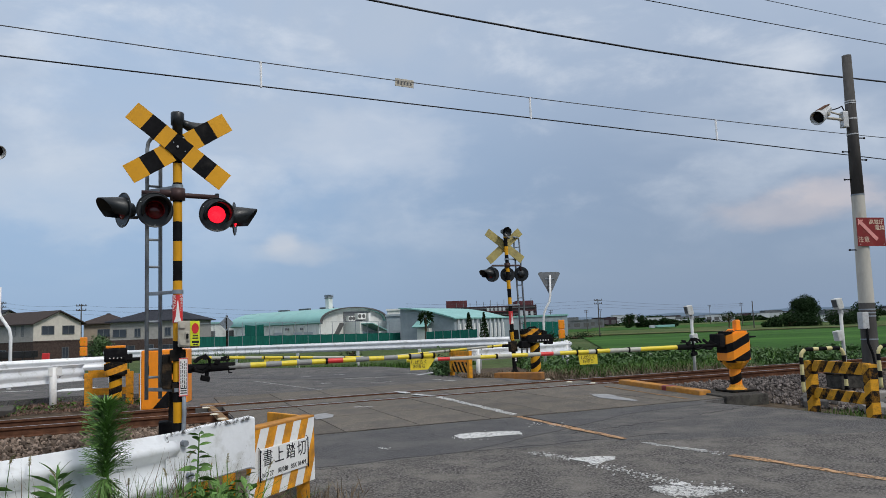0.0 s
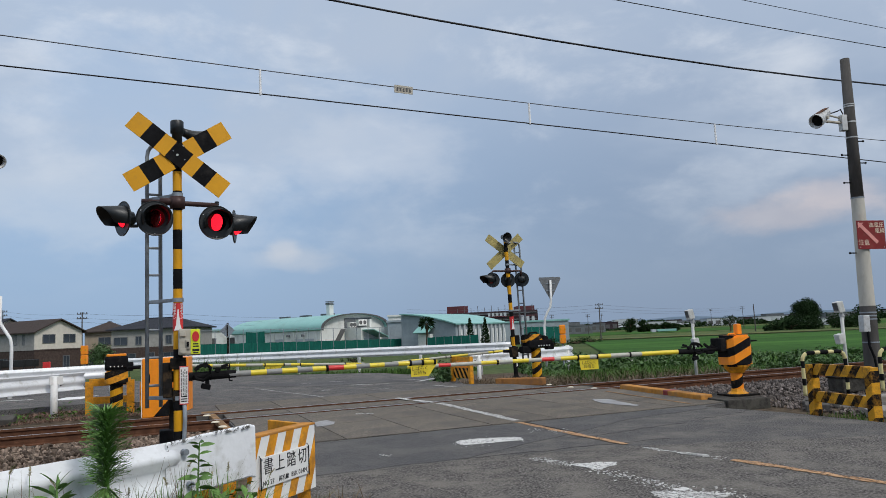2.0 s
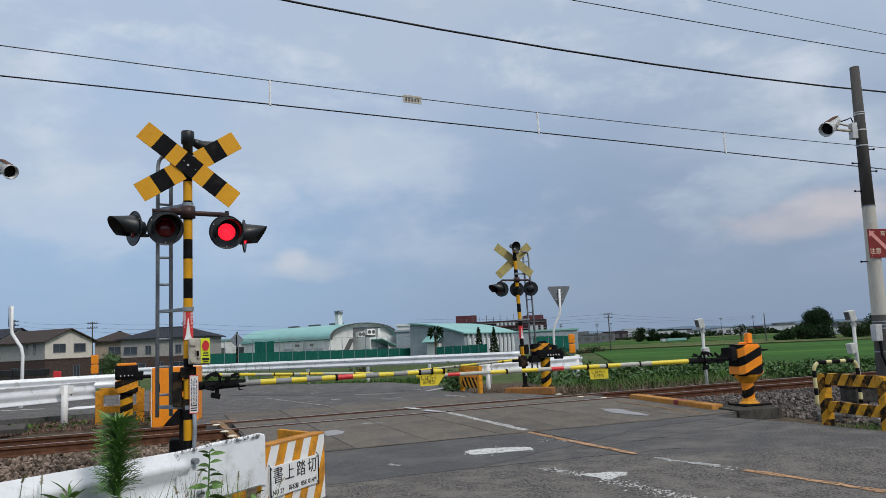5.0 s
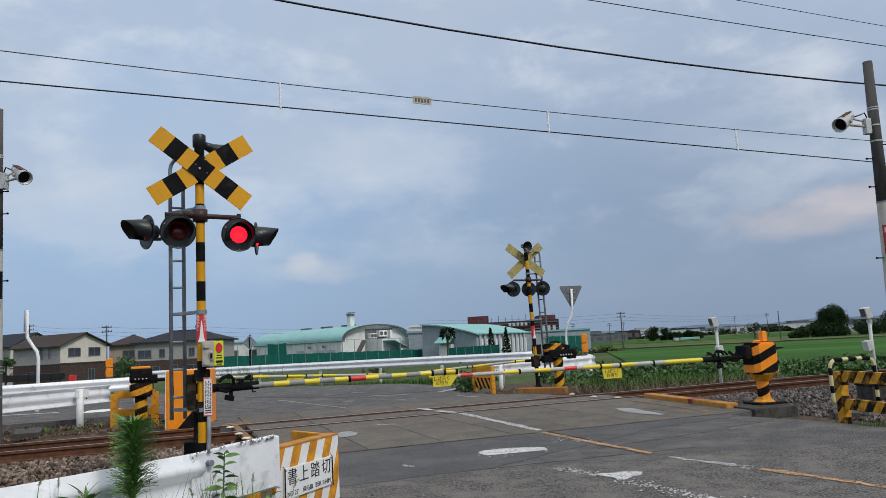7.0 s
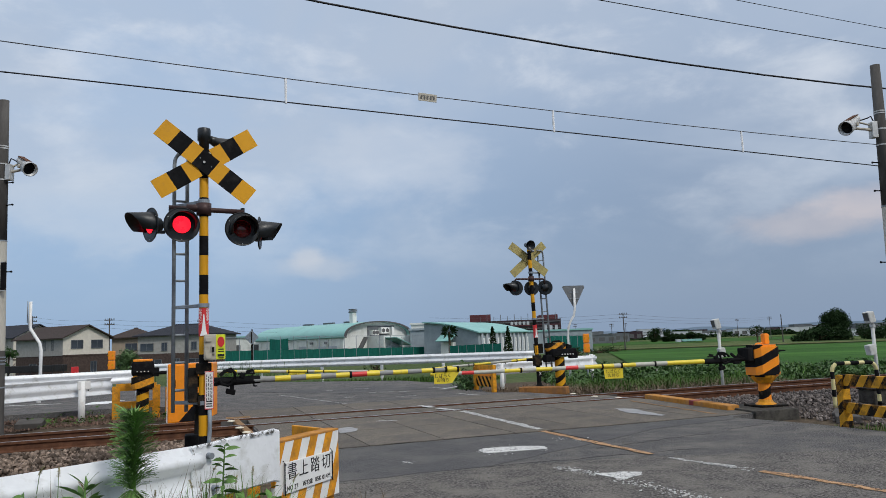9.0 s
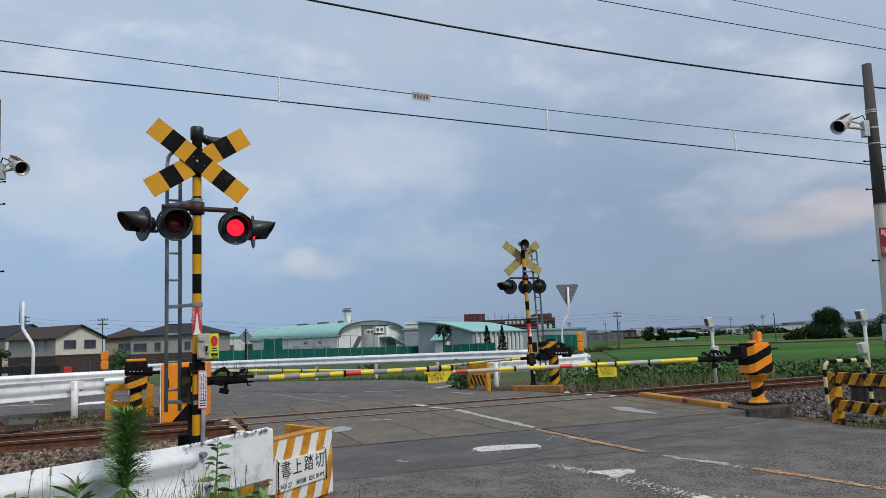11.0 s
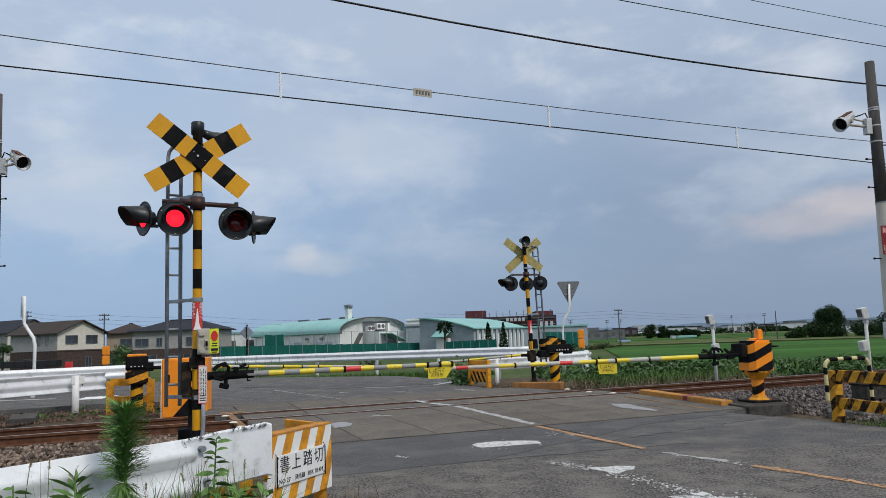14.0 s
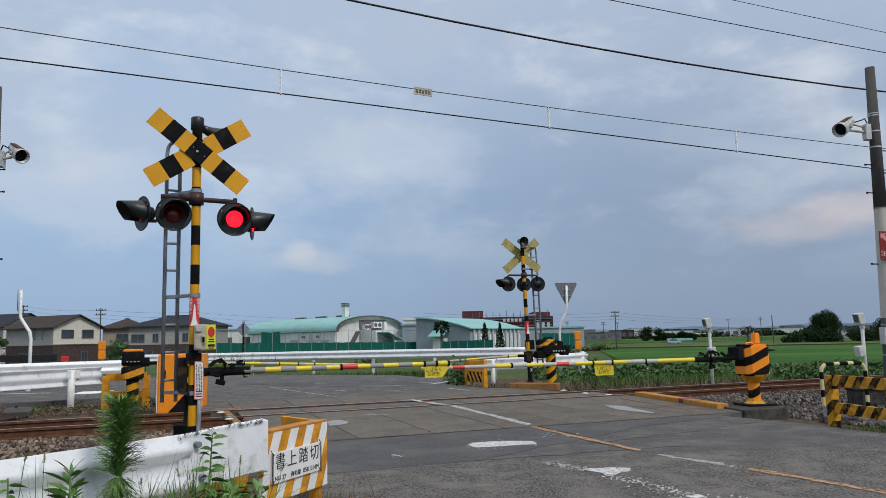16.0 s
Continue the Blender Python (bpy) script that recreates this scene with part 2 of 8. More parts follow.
DUST = (0.16, 0.13, 0.10)
RUST = (0.16, 0.065, 0.03)
M = {
    "asphalt": mat("asphalt", (0.135, 0.132, 0.131), 0.9, vary=0.75, scale=55, dirt=(0.19, 0.177, 0.163), dirt_amount=0.42, dirt_scale=2.3, bump=1.0, bump_scale=75),
    "asphalt_old": mat("asphalt_old", (0.156, 0.147, 0.138), 0.95, vary=1.0, scale=50, dirt=(0.21, 0.195, 0.175), dirt_amount=0.42, dirt_scale=2.6, bump=1.0, bump_scale=55),
    "asphalt_patch": mat("asphalt_patch", (0.105, 0.104, 0.106), 0.85, vary=0.55, scale=70, dirt=(0.14, 0.135, 0.13), dirt_amount=0.42, dirt_scale=1.2, bump=0.5, bump_scale=120),
    "slab": mat("slab", (0.165, 0.147, 0.124), 0.9, vary=0.45, scale=60, dirt=(0.105, 0.097, 0.09), dirt_amount=0.45, dirt_scale=1.6, bump=0.4, bump_scale=90, rand=0.07),
    "paint_white": mat("paint_white", (0.64, 0.64, 0.62), 0.7, vary=0.1, scale=12, dirt=(0.3, 0.3, 0.29), dirt_amount=0.3, dirt_scale=6, cut=0.55, cut_scale=30),
    "paint_faint": mat("paint_faint", (0.5, 0.5, 0.48), 0.8, vary=0.15, scale=12, cut=0.49, cut_scale=42),
    "paint_orange": mat("paint_orange", (0.46, 0.285, 0.16), 0.75, vary=0.15, scale=12, dirt=(0.40, 0.24, 0.14), dirt_amount=0.3, dirt_scale=7, cut=0.535, cut_scale=30),
    "paint_worn": mat("paint_worn", (0.60, 0.60, 0.58), 0.7, vary=0.12, scale=12, dirt=(0.3, 0.3, 0.29), dirt_amount=0.3, dirt_scale=6, cut=0.505, cut_scale=34),
    "paint_grey": mat("paint_grey", (0.33, 0.335, 0.34), 0.8, vary=0.12, scale=10, dirt=(0.22, 0.22, 0.22), dirt_amount=0.4, dirt_scale=5, cut=0.62, cut_scale=20),
    "seam": mat("seam", (0.035, 0.035, 0.035), 0.9, vary=0.2),
    "earth": mat("earth", (0.105, 0.078, 0.058), 0.95, vary=0.5, scale=8, dirt=(0.075, 0.065, 0.04), dirt_amount=0.4, dirt_scale=0.5, bump=0.8, bump_scale=30),
    "meadow": mat("meadow", (0.062, 0.092, 0.030), 0.9, vary=0.45, scale=2.5, dirt=(0.13, 0.14, 0.06), dirt_amount=0.35, dirt_scale=0.03, bump=0.6, bump_scale=8),
    "rice": mat("rice", (0.030, 0.085, 0.013), 0.9, vary=0.30, scale=0.8, dirt=(0.07, 0.17, 0.03), dirt_amount=0.4, dirt_scale=0.02, stretch=(1, 4, 1)),
    "rice_pale": mat("rice_pale", (0.066, 0.105, 0.026), 0.9, vary=0.34, scale=0.5, dirt=(0.15, 0.16, 0.07), dirt_amount=0.4, dirt_scale=0.03, stretch=(1, 4, 1)),
    "field_dry": mat("field_dry", (0.16, 0.15, 0.07), 0.95, vary=0.25, scale=0.5, dirt=(0.09, 0.12, 0.04), dirt_amount=0.5, dirt_scale=0.06),
    "stone": mat("stone", (0.145, 0.126, 0.116), 0.9, vary=0.4, scale=14, rand=0.55, bump=0.4, bump_scale=60),
    "stone_brown": mat("stone_brown", (0.225, 0.172, 0.135), 0.9, vary=0.4, scale=14, rand=0.55, bump=0.4, bump_scale=60),
    # far darker than the stones: shade of the gaps is put into this colour
    "ballast_bed": mat("ballast_bed", (0.055, 0.045, 0.038), 0.95, vary=0.5, scale=25, bump=1.0, bump_scale=25),
    "rail": mat("rail", (0.135, 0.064, 0.038), 0.75, metal=0.2, vary=0.25, scale=10, dirt=(0.09, 0.045, 0.03), dirt_amount=0.4, dirt_scale=4, bump=0.3),
    "rail_top": mat("rail_top", (0.30, 0.27, 0.25), 0.35, metal=0.9, vary=0.15, scale=12, stretch=(0.1, 1, 1)),
    "sleeper": mat("sleeper", (0.15, 0.125, 0.10), 0.9, vary=0.3, scale=8, stretch=(1, 4, 4), bump=0.5),
    "yellow": mat("yellow", (0.66, 0.315, 0.008), 0.5, vary=0.06, scale=3, dirt=(0.46, 0.22, 0.03), dirt_amount=0.04, dirt_scale=5),
    "yellow_pale": mat("yellow_pale", (0.38, 0.32, 0.12), 0.6, vary=0.1, scale=6, dirt=(0.25, 0.21, 0.10), dirt_amount=0.3, dirt_scale=5),
    "yellow_arm": mat("yellow_arm", (0.72, 0.56, 0.03), 0.4, vary=0.07, scale=7, dirt=(0.45, 0.34, 0.08), dirt_amount=0.15, dirt_scale=7),
    "yellow_lime": mat("yellow_lime", (0.72, 0.78, 0.03), 0.45, vary=0.05, scale=7),
    "orange": mat("orange", (0.90, 0.275, 0.006), 0.45, vary=0.07, scale=4, dirt=(0.5, 0.2, 0.04), dirt_amount=0.12, dirt_scale=4),
    "orange_worn": mat("orange_worn", (0.72, 0.305, 0.015), 0.6, vary=0.2, scale=8, dirt=(0.24, 0.12, 0.04), dirt_amount=0.36, dirt_scale=7),
    "black": mat("black", (0.010, 0.010, 0.011), 0.78, vary=0.3, scale=7, dirt=(0.03, 0.028, 0.026), dirt_amount=0.12, dirt_scale=5),
    "black_worn": mat("black_worn", (0.014, 0.013, 0.012), 0.78, vary=0.4, scale=7, dirt=(0.10, 0.065, 0.035), dirt_amount=0.25, dirt_scale=8),
    "lamp_black": mat("lamp_black", (0.007, 0.010, 0.012), 0.42, vary=0.25, scale=8, dirt=(0.022, 0.028, 0.028), dirt_amount=0.2, dirt_scale=6),
    "steel": mat("steel", (0.25, 0.285, 0.32), 0.55, metal=0.15, vary=0.15, scale=9, dirt=(0.15, 0.15, 0.15), dirt_amount=0.3, dirt_scale=7),
    "steel_light": mat("steel_light", (0.52, 0.53, 0.53), 0.5, metal=0.3, vary=0.1, scale=9, dirt=(0.25, 0.23, 0.2), dirt_amount=0.25, dirt_scale=7),
    "arm_brown": mat("arm_brown", (0.055, 0.03, 0.028), 0.5, metal=0.2, vary=0.2, scale=9, dirt=(0.05, 0.03, 0.03), dirt_amount=0.3, dirt_scale=9),
    "white_rail": mat("white_rail", (0.77, 0.79, 0.81), 0.35, vary=0.06, scale=3, dirt=(0.42, 0.42, 0.38), dirt_amount=0.20, dirt_scale=5, bump=0.35, bump_scale=4),
    "white": mat("white", (0.78, 0.78, 0.76), 0.45, vary=0.06, scale=5, dirt=(0.5, 0.48, 0.43), dirt_amount=0.12, dirt_scale=5),
    "sensor_white": mat("sensor_white", (0.56, 0.57, 0.55), 0.5, vary=0.06, scale=5, dirt=(0.36, 0.35, 0.31), dirt_amount=0.25, dirt_scale=6),
    "grey_box": mat("grey_box", (0.45, 0.42, 0.35), 0.5, vary=0.1, scale=7, dirt=(0.25, 0.21, 0.16), dirt_amount=0.25, dirt_scale=8),
    "beige": mat("beige", (0.50, 0.47, 0.38), 0.6, vary=0.1, scale=7, dirt=(0.3, 0.26, 0.2), dirt_amount=0.2, dirt_scale=6),
    "cream_pole": mat("cream_pole", (0.50, 0.48, 0.42), 0.7, vary=0.1, scale=4, dirt=(0.3, 0.27, 0.23), dirt_amount=0.25, dirt_scale=4, stretch=(1, 1, 0.3)),
    "concrete": mat("concrete", (0.27, 0.255, 0.235), 0.85, vary=0.15, scale=5, dirt=(0.16, 0.145, 0.125), dirt_amount=0.3, dirt_scale=3, bump=0.3),
    "concrete_dark": mat("concrete_dark", (0.095, 0.09, 0.085), 0.85, vary=0.2, scale=5, dirt=(0.07, 0.065, 0.06), dirt_amount=0.3, dirt_scale=3, stretch=(1, 1, 0.3)),
    "red": mat("red", (0.62, 0.03, 0.03), 0.45, vary=0.08, scale=6),
    "red_dull": mat("red_dull", (0.21, 0.022, 0.022), 0.5, vary=0.15, scale=5, dirt=(0.2, 0.06, 0.05), dirt_amount=0.2, dirt_scale=7),
    "pink": mat("pink", (0.70, 0.30, 0.27), 0.55, vary=0.12, scale=6),
    "ink": mat("ink", (0.02, 0.02, 0.022), 0.6, vary=0.2),
    "ink_grey": mat("ink_grey", (0.10, 0.10, 0.10), 0.6, vary=0.2),
    "lens_dark": mat("lens_dark", (0.13, 0.005, 0.008), 0.12, vary=0.2, scale=14),
    "lens_lit": mat("lens_lit", (1.0, 0.012, 0.03), 0.3, vary=0.02, glow=1.6),
    "glass": mat("glass", (0.05, 0.06, 0.075), 0.08, vary=0.2, scale=0.5),
    "reflector": mat("reflector", (0.62, 0.57, 0.45), 0.5, vary=0.1, scale=12),
    "leaf": mat("leaf", (0.085, 0.172, 0.040), 0.65, vary=0.2, scale=12, rand=0.35, tint=(0.115, 0.22, 0.055)),
    "leaf_dark": mat("leaf_dark", (0.035, 0.085, 0.02), 0.7, vary=0.25, scale=9, rand=0.4),
    "leaf_feather": mat("leaf_feather", (0.135, 0.265, 0.065), 0.55, vary=0.2, scale=12, rand=0.3),
    "leaf_bank": mat("leaf_bank", (0.062, 0.125, 0.040), 0.6, vary=0.25, scale=9, rand=0.45, tint=(0.085, 0.15, 0.055)),
    "grime": mat("grime", (0.13, 0.13, 0.125), 0.9, vary=0.4, scale=20, cut=0.44, cut_scale=34),
    "straw": mat("straw", (0.30, 0.27, 0.15), 0.8, vary=0.2, scale=12, rand=0.3),
    "crown": mat("crown", (0.023, 0.045, 0.017), 0.9, vary=0.3, scale=1.5, rand=0.4),
    "grass": mat("grass", (0.09, 0.18, 0.03), 0.75, vary=0.2, scale=6, rand=0.4),
    "grass_dry": mat("grass_dry", (0.175, 0.135, 0.095), 0.85, vary=0.25, scale=6, rand=0.4),
    "weed_mix": mat("weed_mix", (0.06, 0.12, 0.028), 0.75, vary=0.25, scale=5, rand=0.5),
    "bark": mat("bark", (0.10, 0.075, 0.05), 0.9, vary=0.3, scale=8, bump=0.6),
    "arm_grey": mat("arm_grey", (0.27, 0.275, 0.265), 0.5, vary=0.1, scale=8, dirt=(0.18, 0.17, 0.15), dirt_amount=0.3, dirt_scale=8),
    "arm_white": mat("arm_white", (0.47, 0.47, 0.41), 0.5, vary=0.1, scale=8, dirt=(0.33, 0.31, 0.24), dirt_amount=0.3, dirt_scale=8),
    "hoop_cream": mat("hoop_cream", (0.62, 0.55, 0.27), 0.5, vary=0.1, scale=8, dirt=(0.4, 0.33, 0.18), dirt_amount=0.2, dirt_scale=8),
    "fence_yellow": mat("fence_yellow", (0.60, 0.29, 0.015), 0.65, vary=0.2, scale=8, dirt=(0.12, 0.065, 0.025), dirt_amount=0.30, dirt_scale=9),
    "kerb_brown": mat("kerb_brown", (0.34, 0.155, 0.05), 0.8, vary=0.25, scale=9, dirt=(0.2, 0.11, 0.06), dirt_amount=0.4, dirt_scale=5),
    "kerb_orange": mat("kerb_orange", (0.47, 0.215, 0.05), 0.75, vary=0.2, scale=9, dirt=(0.33, 0.19, 0.09), dirt_amount=0.4, dirt_scale=5),
    "kerb_tan": mat("kerb_tan", (0.27, 0.165, 0.085), 0.85, vary=0.3, scale=9, dirt=(0.16, 0.11, 0.07), dirt_amount=0.4, dirt_scale=6),
    "black_chip": mat("black_chip", (0.016, 0.014, 0.012), 0.75, vary=0.4, scale=7, dirt=(0.36, 0.17, 0.02), dirt_amount=0.36, dirt_scale=11),
    "sign_back": mat("sign_back", (0.17, 0.18, 0.19), 0.5, metal=0.2, vary=0.12, scale=7, dirt=(0.11, 0.11, 0.11), dirt_amount=0.3, dirt_scale=6),
    "earth_straw": mat("earth_straw", (0.18, 0.118, 0.09), 0.9, vary=0.3, scale=7, rand=0.45),
    "sign_cream": mat("sign_cream", (0.74, 0.62, 0.48), 0.6, vary=0.1, scale=9),
    "concrete_black": mat("concrete_black", (0.062, 0.058, 0.052), 0.9, vary=0.35, scale=12, dirt=(0.10, 0.095, 0.08), dirt_amount=0.35, dirt_scale=4, bump=0.5),
    "wire": mat("wire", (0.012, 0.013, 0.016), 0.5, vary=0.2),
    "wire_grey": mat("wire_grey", (0.085, 0.09, 0.10), 0.5, vary=0.2),
    "hanger": mat("hanger", (0.8, 0.8, 0.8), 0.4, vary=0.05),
    "house_cream": mat("house_cream", (0.62, 0.58, 0.51), 0.8, vary=0.06, scale=2),
    "house_grey": mat("house_grey", (0.34, 0.33, 0.31), 0.8, vary=0.08, scale=2),
    "house_tan": mat("house_tan", (0.36, 0.30, 0.235), 0.8, vary=0.08, scale=2),
    "house_brown": mat("house_brown", (0.078, 0.057, 0.050), 0.75, vary=0.2, scale=3),
    "tile_brown": mat("tile_brown", (0.062, 0.050, 0.046), 0.85, vary=0.2, scale=3, stretch=(1, 1, 4)),
    "tile_grey": mat("tile_grey", (0.038, 0.041, 0.050), 0.85, vary=0.2, scale=3),
    "roof_teal": mat("roof_teal", (0.24, 0.47, 0.44), 0.5, vary=0.06, scale=0.6, dirt=(0.2, 0.36, 0.34), dirt_amount=0.3, dirt_scale=0.3),
    "hall_wall": mat("hall_wall", (0.72, 0.73, 0.70), 0.8, vary=0.05, scale=1, dirt=(0.4, 0.4, 0.37), dirt_amount=0.25, dirt_scale=0.5),
    "hall_grey": mat("hall_grey", (0.30, 0.345, 0.375), 0.8, vary=0.08, scale=1),
    # flat net: stretched dark and light streaks colour in the shading of folds
    "net_green": mat("net_green", (0.012, 0.112, 0.088), 0.8, vary=0.25, scale=3, dirt=(0.012, 0.08, 0.066), dirt_amount=0.4, dirt_scale=0.5, stretch=(4, 4, 0.25)),
    "mall_red": mat("mall_red", (0.12, 0.045, 0.05), 0.8, vary=0.15, scale=0.3),
    "mall_dark": mat("mall_dark", (0.055, 0.04, 0.045), 0.8, vary=0.2, scale=0.3),
    "far_grey": mat("far_grey", (0.145, 0.155, 0.165), 0.8, vary=0.15, scale=0.2),
    "far_white": mat("far_white", (0.44, 0.47, 0.50), 0.7, vary=0.1, scale=0.2),
    # hills nearly sky-coloured: the haze of distance is put into the base colour
    "hazed_hill": mat("hazed_hill", (0.30, 0.385, 0.515), 1.0, vary=0.05, scale=0.002),
    "car_blue": mat("car_blue", (0.42, 0.55, 0.70), 0.25, metal=0.3, vary=0.04),
    "tyre": mat("tyre", (0.02, 0.02, 0.02), 0.8, vary=0.2),
}

# ---- building helpers ----
CROSS = Vector((-0.95, 13.15, 0))
TURN = 21.5
UX, UY = math.cos(radians(TURN)), math.sin(radians(TURN))


def at(s, t, z=0.0):
    """A place by metres along the track (s) and along the road (t) from the middle of the crossing."""
    return Vector((CROSS.x + s * UX - t * UY, CROSS.y + s * UY + t * UX, z))


def site(s, t, z=0.0, turn=0.0):
    p = at(s, t, z)
    return pose(p.x, p.y, p.z, 0, 0, TURN + turn)


def thing(name, m, label, category, group="", kind=""):
    e = new(name)
    e.empty_display_size = 0.2
    e.matrix_world = m
    return tagged(e, label, category, group, kind)


def part(name, bm, material, parent=None, label="", smooth=False):
    """Links a bmesh as one mesh object under its thing or part; material: a name or several."""
    me = bpy.data.meshes.new(name)
    for f in bm.faces:
        f.smooth = smooth
    bm.to_mesh(me)
    bm.free()
    for k in [material] if isinstance(material, str) else material:
        me.materials.append(M[k])
    ob = new(name, me)
    ob.parent = parent
    if label:
        ob["label"] = label
    return ob


def raw(name, verts, faces, material, parent=None, label="", smooth=False):
    me = bpy.data.meshes.new(name)
    me.from_pydata([tuple(v) for v in verts], [], [tuple(f) for f in faces])
    me.materials.append(M[material])
    if smooth:
        me.polygons.foreach_set("use_smooth", [True] * len(me.polygons))
    ob = new(name, me)
    ob.parent = parent
    if label:
        ob["label"] = label
    return ob


def B():
    return bmesh.new()


def mark(bm, before, index):
    for f in bm.faces:
        if f not in before:
            f.material_index = index


def box(bm, c, size, turn=None, bevel=0.0, mi=0):
    """A box of that size round c, with rounded edges."""
    r = bmesh.ops.create_cube(bm, size=1.0)
    vs = r["verts"]
    bmesh.ops.scale(bm, vec=size, verts=vs)
    faces = list({f for v in vs for f in v.link_faces})
    for f in faces:
        f.material_index = mi
    if bevel:
        es = list({e for v in vs for e in v.link_edges})
        r2 = bmesh.ops.bevel(bm, geom=es, offset=bevel, segments=2, profile=0.6, affect="EDGES", clamp_overlap=True, material=-1)
        vs = list({v for f in r2["faces"] for v in f.verts} | {v for v in vs if v.is_valid})
        for f in {f for v in vs for f in v.link_faces}:
            f.material_index = mi
    m = Matrix.Translation(c) @ (turn.to_4x4() if turn else Matrix())
    bmesh.ops.transform(bm, matrix=m, verts=vs)
    return bm


def rod(bm, a, b, r0, r1=None, seg=12, mi=0, caps=True):
    """A round bar from a to b."""
    a, b = Vector(a), Vector(b)
    d = b - a
    r = bmesh.ops.create_cone(bm, cap_ends=caps, segments=seg, radius1=r0, radius2=r0 if r1 is None else r1, depth=d.length)
    q = d.to_track_quat("Z", "Y").to_matrix().to_4x4()
    bmesh.ops.transform(bm, matrix=Matrix.Translation((a + b) / 2) @ q, verts=r["verts"])
    for f in {f for v in r["verts"] for f in v.link_faces}:
        f.material_index = mi
    return bm


def tube(bm, pts, r, seg=10, mi=0):
    """A bent pipe along points."""
    pts = [Vector(p) for p in pts]
    rings = []
    ref = Vector((0.123, 0.31, 0.94)).normalized()
    for i, p in enumerate(pts):
        d = (pts[min(i + 1, len(pts) - 1)] - pts[max(i - 1, 0)]).normalized()
        a = d.cross(ref)
        a = a.normalized() if a.length > 0.1 else d.orthogonal().normalized()
        b = d.cross(a).normalized()
        rr = r[i] if isinstance(r, (list, tuple)) else r
        rings.append([bm.verts.new(p + rr * (math.cos(q) * a + math.sin(q) * b)) for q in (2 * math.pi * k / seg for k in range(seg))])
    for x, y in zip(rings, rings[1:]):
        for k in range(seg):
            f = bm.faces.new((x[k], x[(k + 1) % seg], y[(k + 1) % seg], y[k]))
            f.material_index = mi
    for ring, flip in ((rings[0], True), (rings[-1], False)):
        f = bm.faces.new(ring[::-1] if flip else ring)
        f.material_index = mi
    bmesh.ops.recalc_face_normals(bm, faces=bm.faces)
    return bm


def prism(bm, outline, depth, axis="y", at0=0.0, mi=0):
    """An outline in two axes drawn out along the third: axis y takes (x, z) points, z takes (x, y), x takes (y, z)."""
    def p3(p, d):
        return {"y": (p[0], d, p[1]), "z": (p[0], p[1], d), "x": (d, p[0], p[1])}[axis]
    a = [bm.verts.new(p3(p, at0)) for p in outline]
    b = [bm.verts.new(p3(p, at0 + depth)) for p in outline]
    n = len(a)
    fs = [bm.faces.new(a), bm.faces.new(b[::-1])]
    for i in range(n):
        fs.append(bm.faces.new((a[i], b[i], b[(i + 1) % n], a[(i + 1) % n])))
    for f in fs:
        f.material_index = mi
    bmesh.ops.recalc_face_normals(bm, faces=fs)
    return bm


def turned(bm, profile, seg=24, mi=0, matrix=None):
    """A turned shape round z from (radius, height) points."""
    rings = []
    for r, z in profile:
        rings.append([bm.verts.new((r * math.cos(2 * math.pi * k / seg), r * math.sin(2 * math.pi * k / seg), z)) for k in range(seg)] if r > 1e-5 else [bm.verts.new((0, 0, z))])
    fs = []
    for a, b in zip(rings, rings[1:]):
        for k in range(seg):
            q = [a[k % len(a)], a[(k + 1) % len(a)], b[(k + 1) % len(b)], b[k % len(b)]]
            q = list(dict.fromkeys(q))
            if len(q) > 2:
                fs.append(bm.faces.new(q))
    for f in fs:
        f.material_index = mi
    bmesh.ops.recalc_face_normals(bm, faces=fs)
    if matrix:
        bmesh.ops.transform(bm, matrix=matrix, verts=[v for r in rings for v in r])
    return bm


def words(text, size, m, material, parent, name="lettering", squeeze=1.0, spacing=1.0):
    """Lettering as a thin mesh, centred at m, facing along m's z."""
    cu = bpy.data.curves.new("lettering", "FONT")
    cu.body, cu.size, cu.align_x, cu.align_y, cu.extrude, cu.space_line = text, size, "CENTER", "CENTER", 0.001, spacing
    cu.resolution_u = 3
    tmp = new("lettering", cu)
    bpy.context.view_layer.update()
    me = bpy.data.meshes.new_from_object(tmp.evaluated_get(bpy.context.evaluated_depsgraph_get()))
    bpy.data.objects.remove(tmp)
    me.materials.clear()
    me.materials.append(M[material])
    ob = new(name, me)
    ob.parent = parent
    ob.matrix_local = m @ Matrix.Diagonal((squeeze, 1, 1, 1))
    return ob


FRONT = Matrix.Rotation(radians(90), 4, "X")  # lettering that faces local -y

# ---- ground ----


def fall(r):
    """The land's height by distance: it sinks gently away from the raised crossing."""
    return float(np.interp(r, [0, 14, 24, 50, 250, 800, 4500], [-0.12, -0.12, -0.35, -1.0, -3.4, -4.6, -7.0]))


def land(x, y):
    r = math.hypot(x, y)
    z = fall(r)
    d = Vector((x, y, 0)) - CROSS
    t = -d.x * UY + d.y * UX
    if abs(t) < 3.2:
        z = min(z, -0.26)
    return z + 0.03 * noise.noise((x * 0.5, y * 0.5, 0)) * min(1, max(0, (r - 4) / 20))


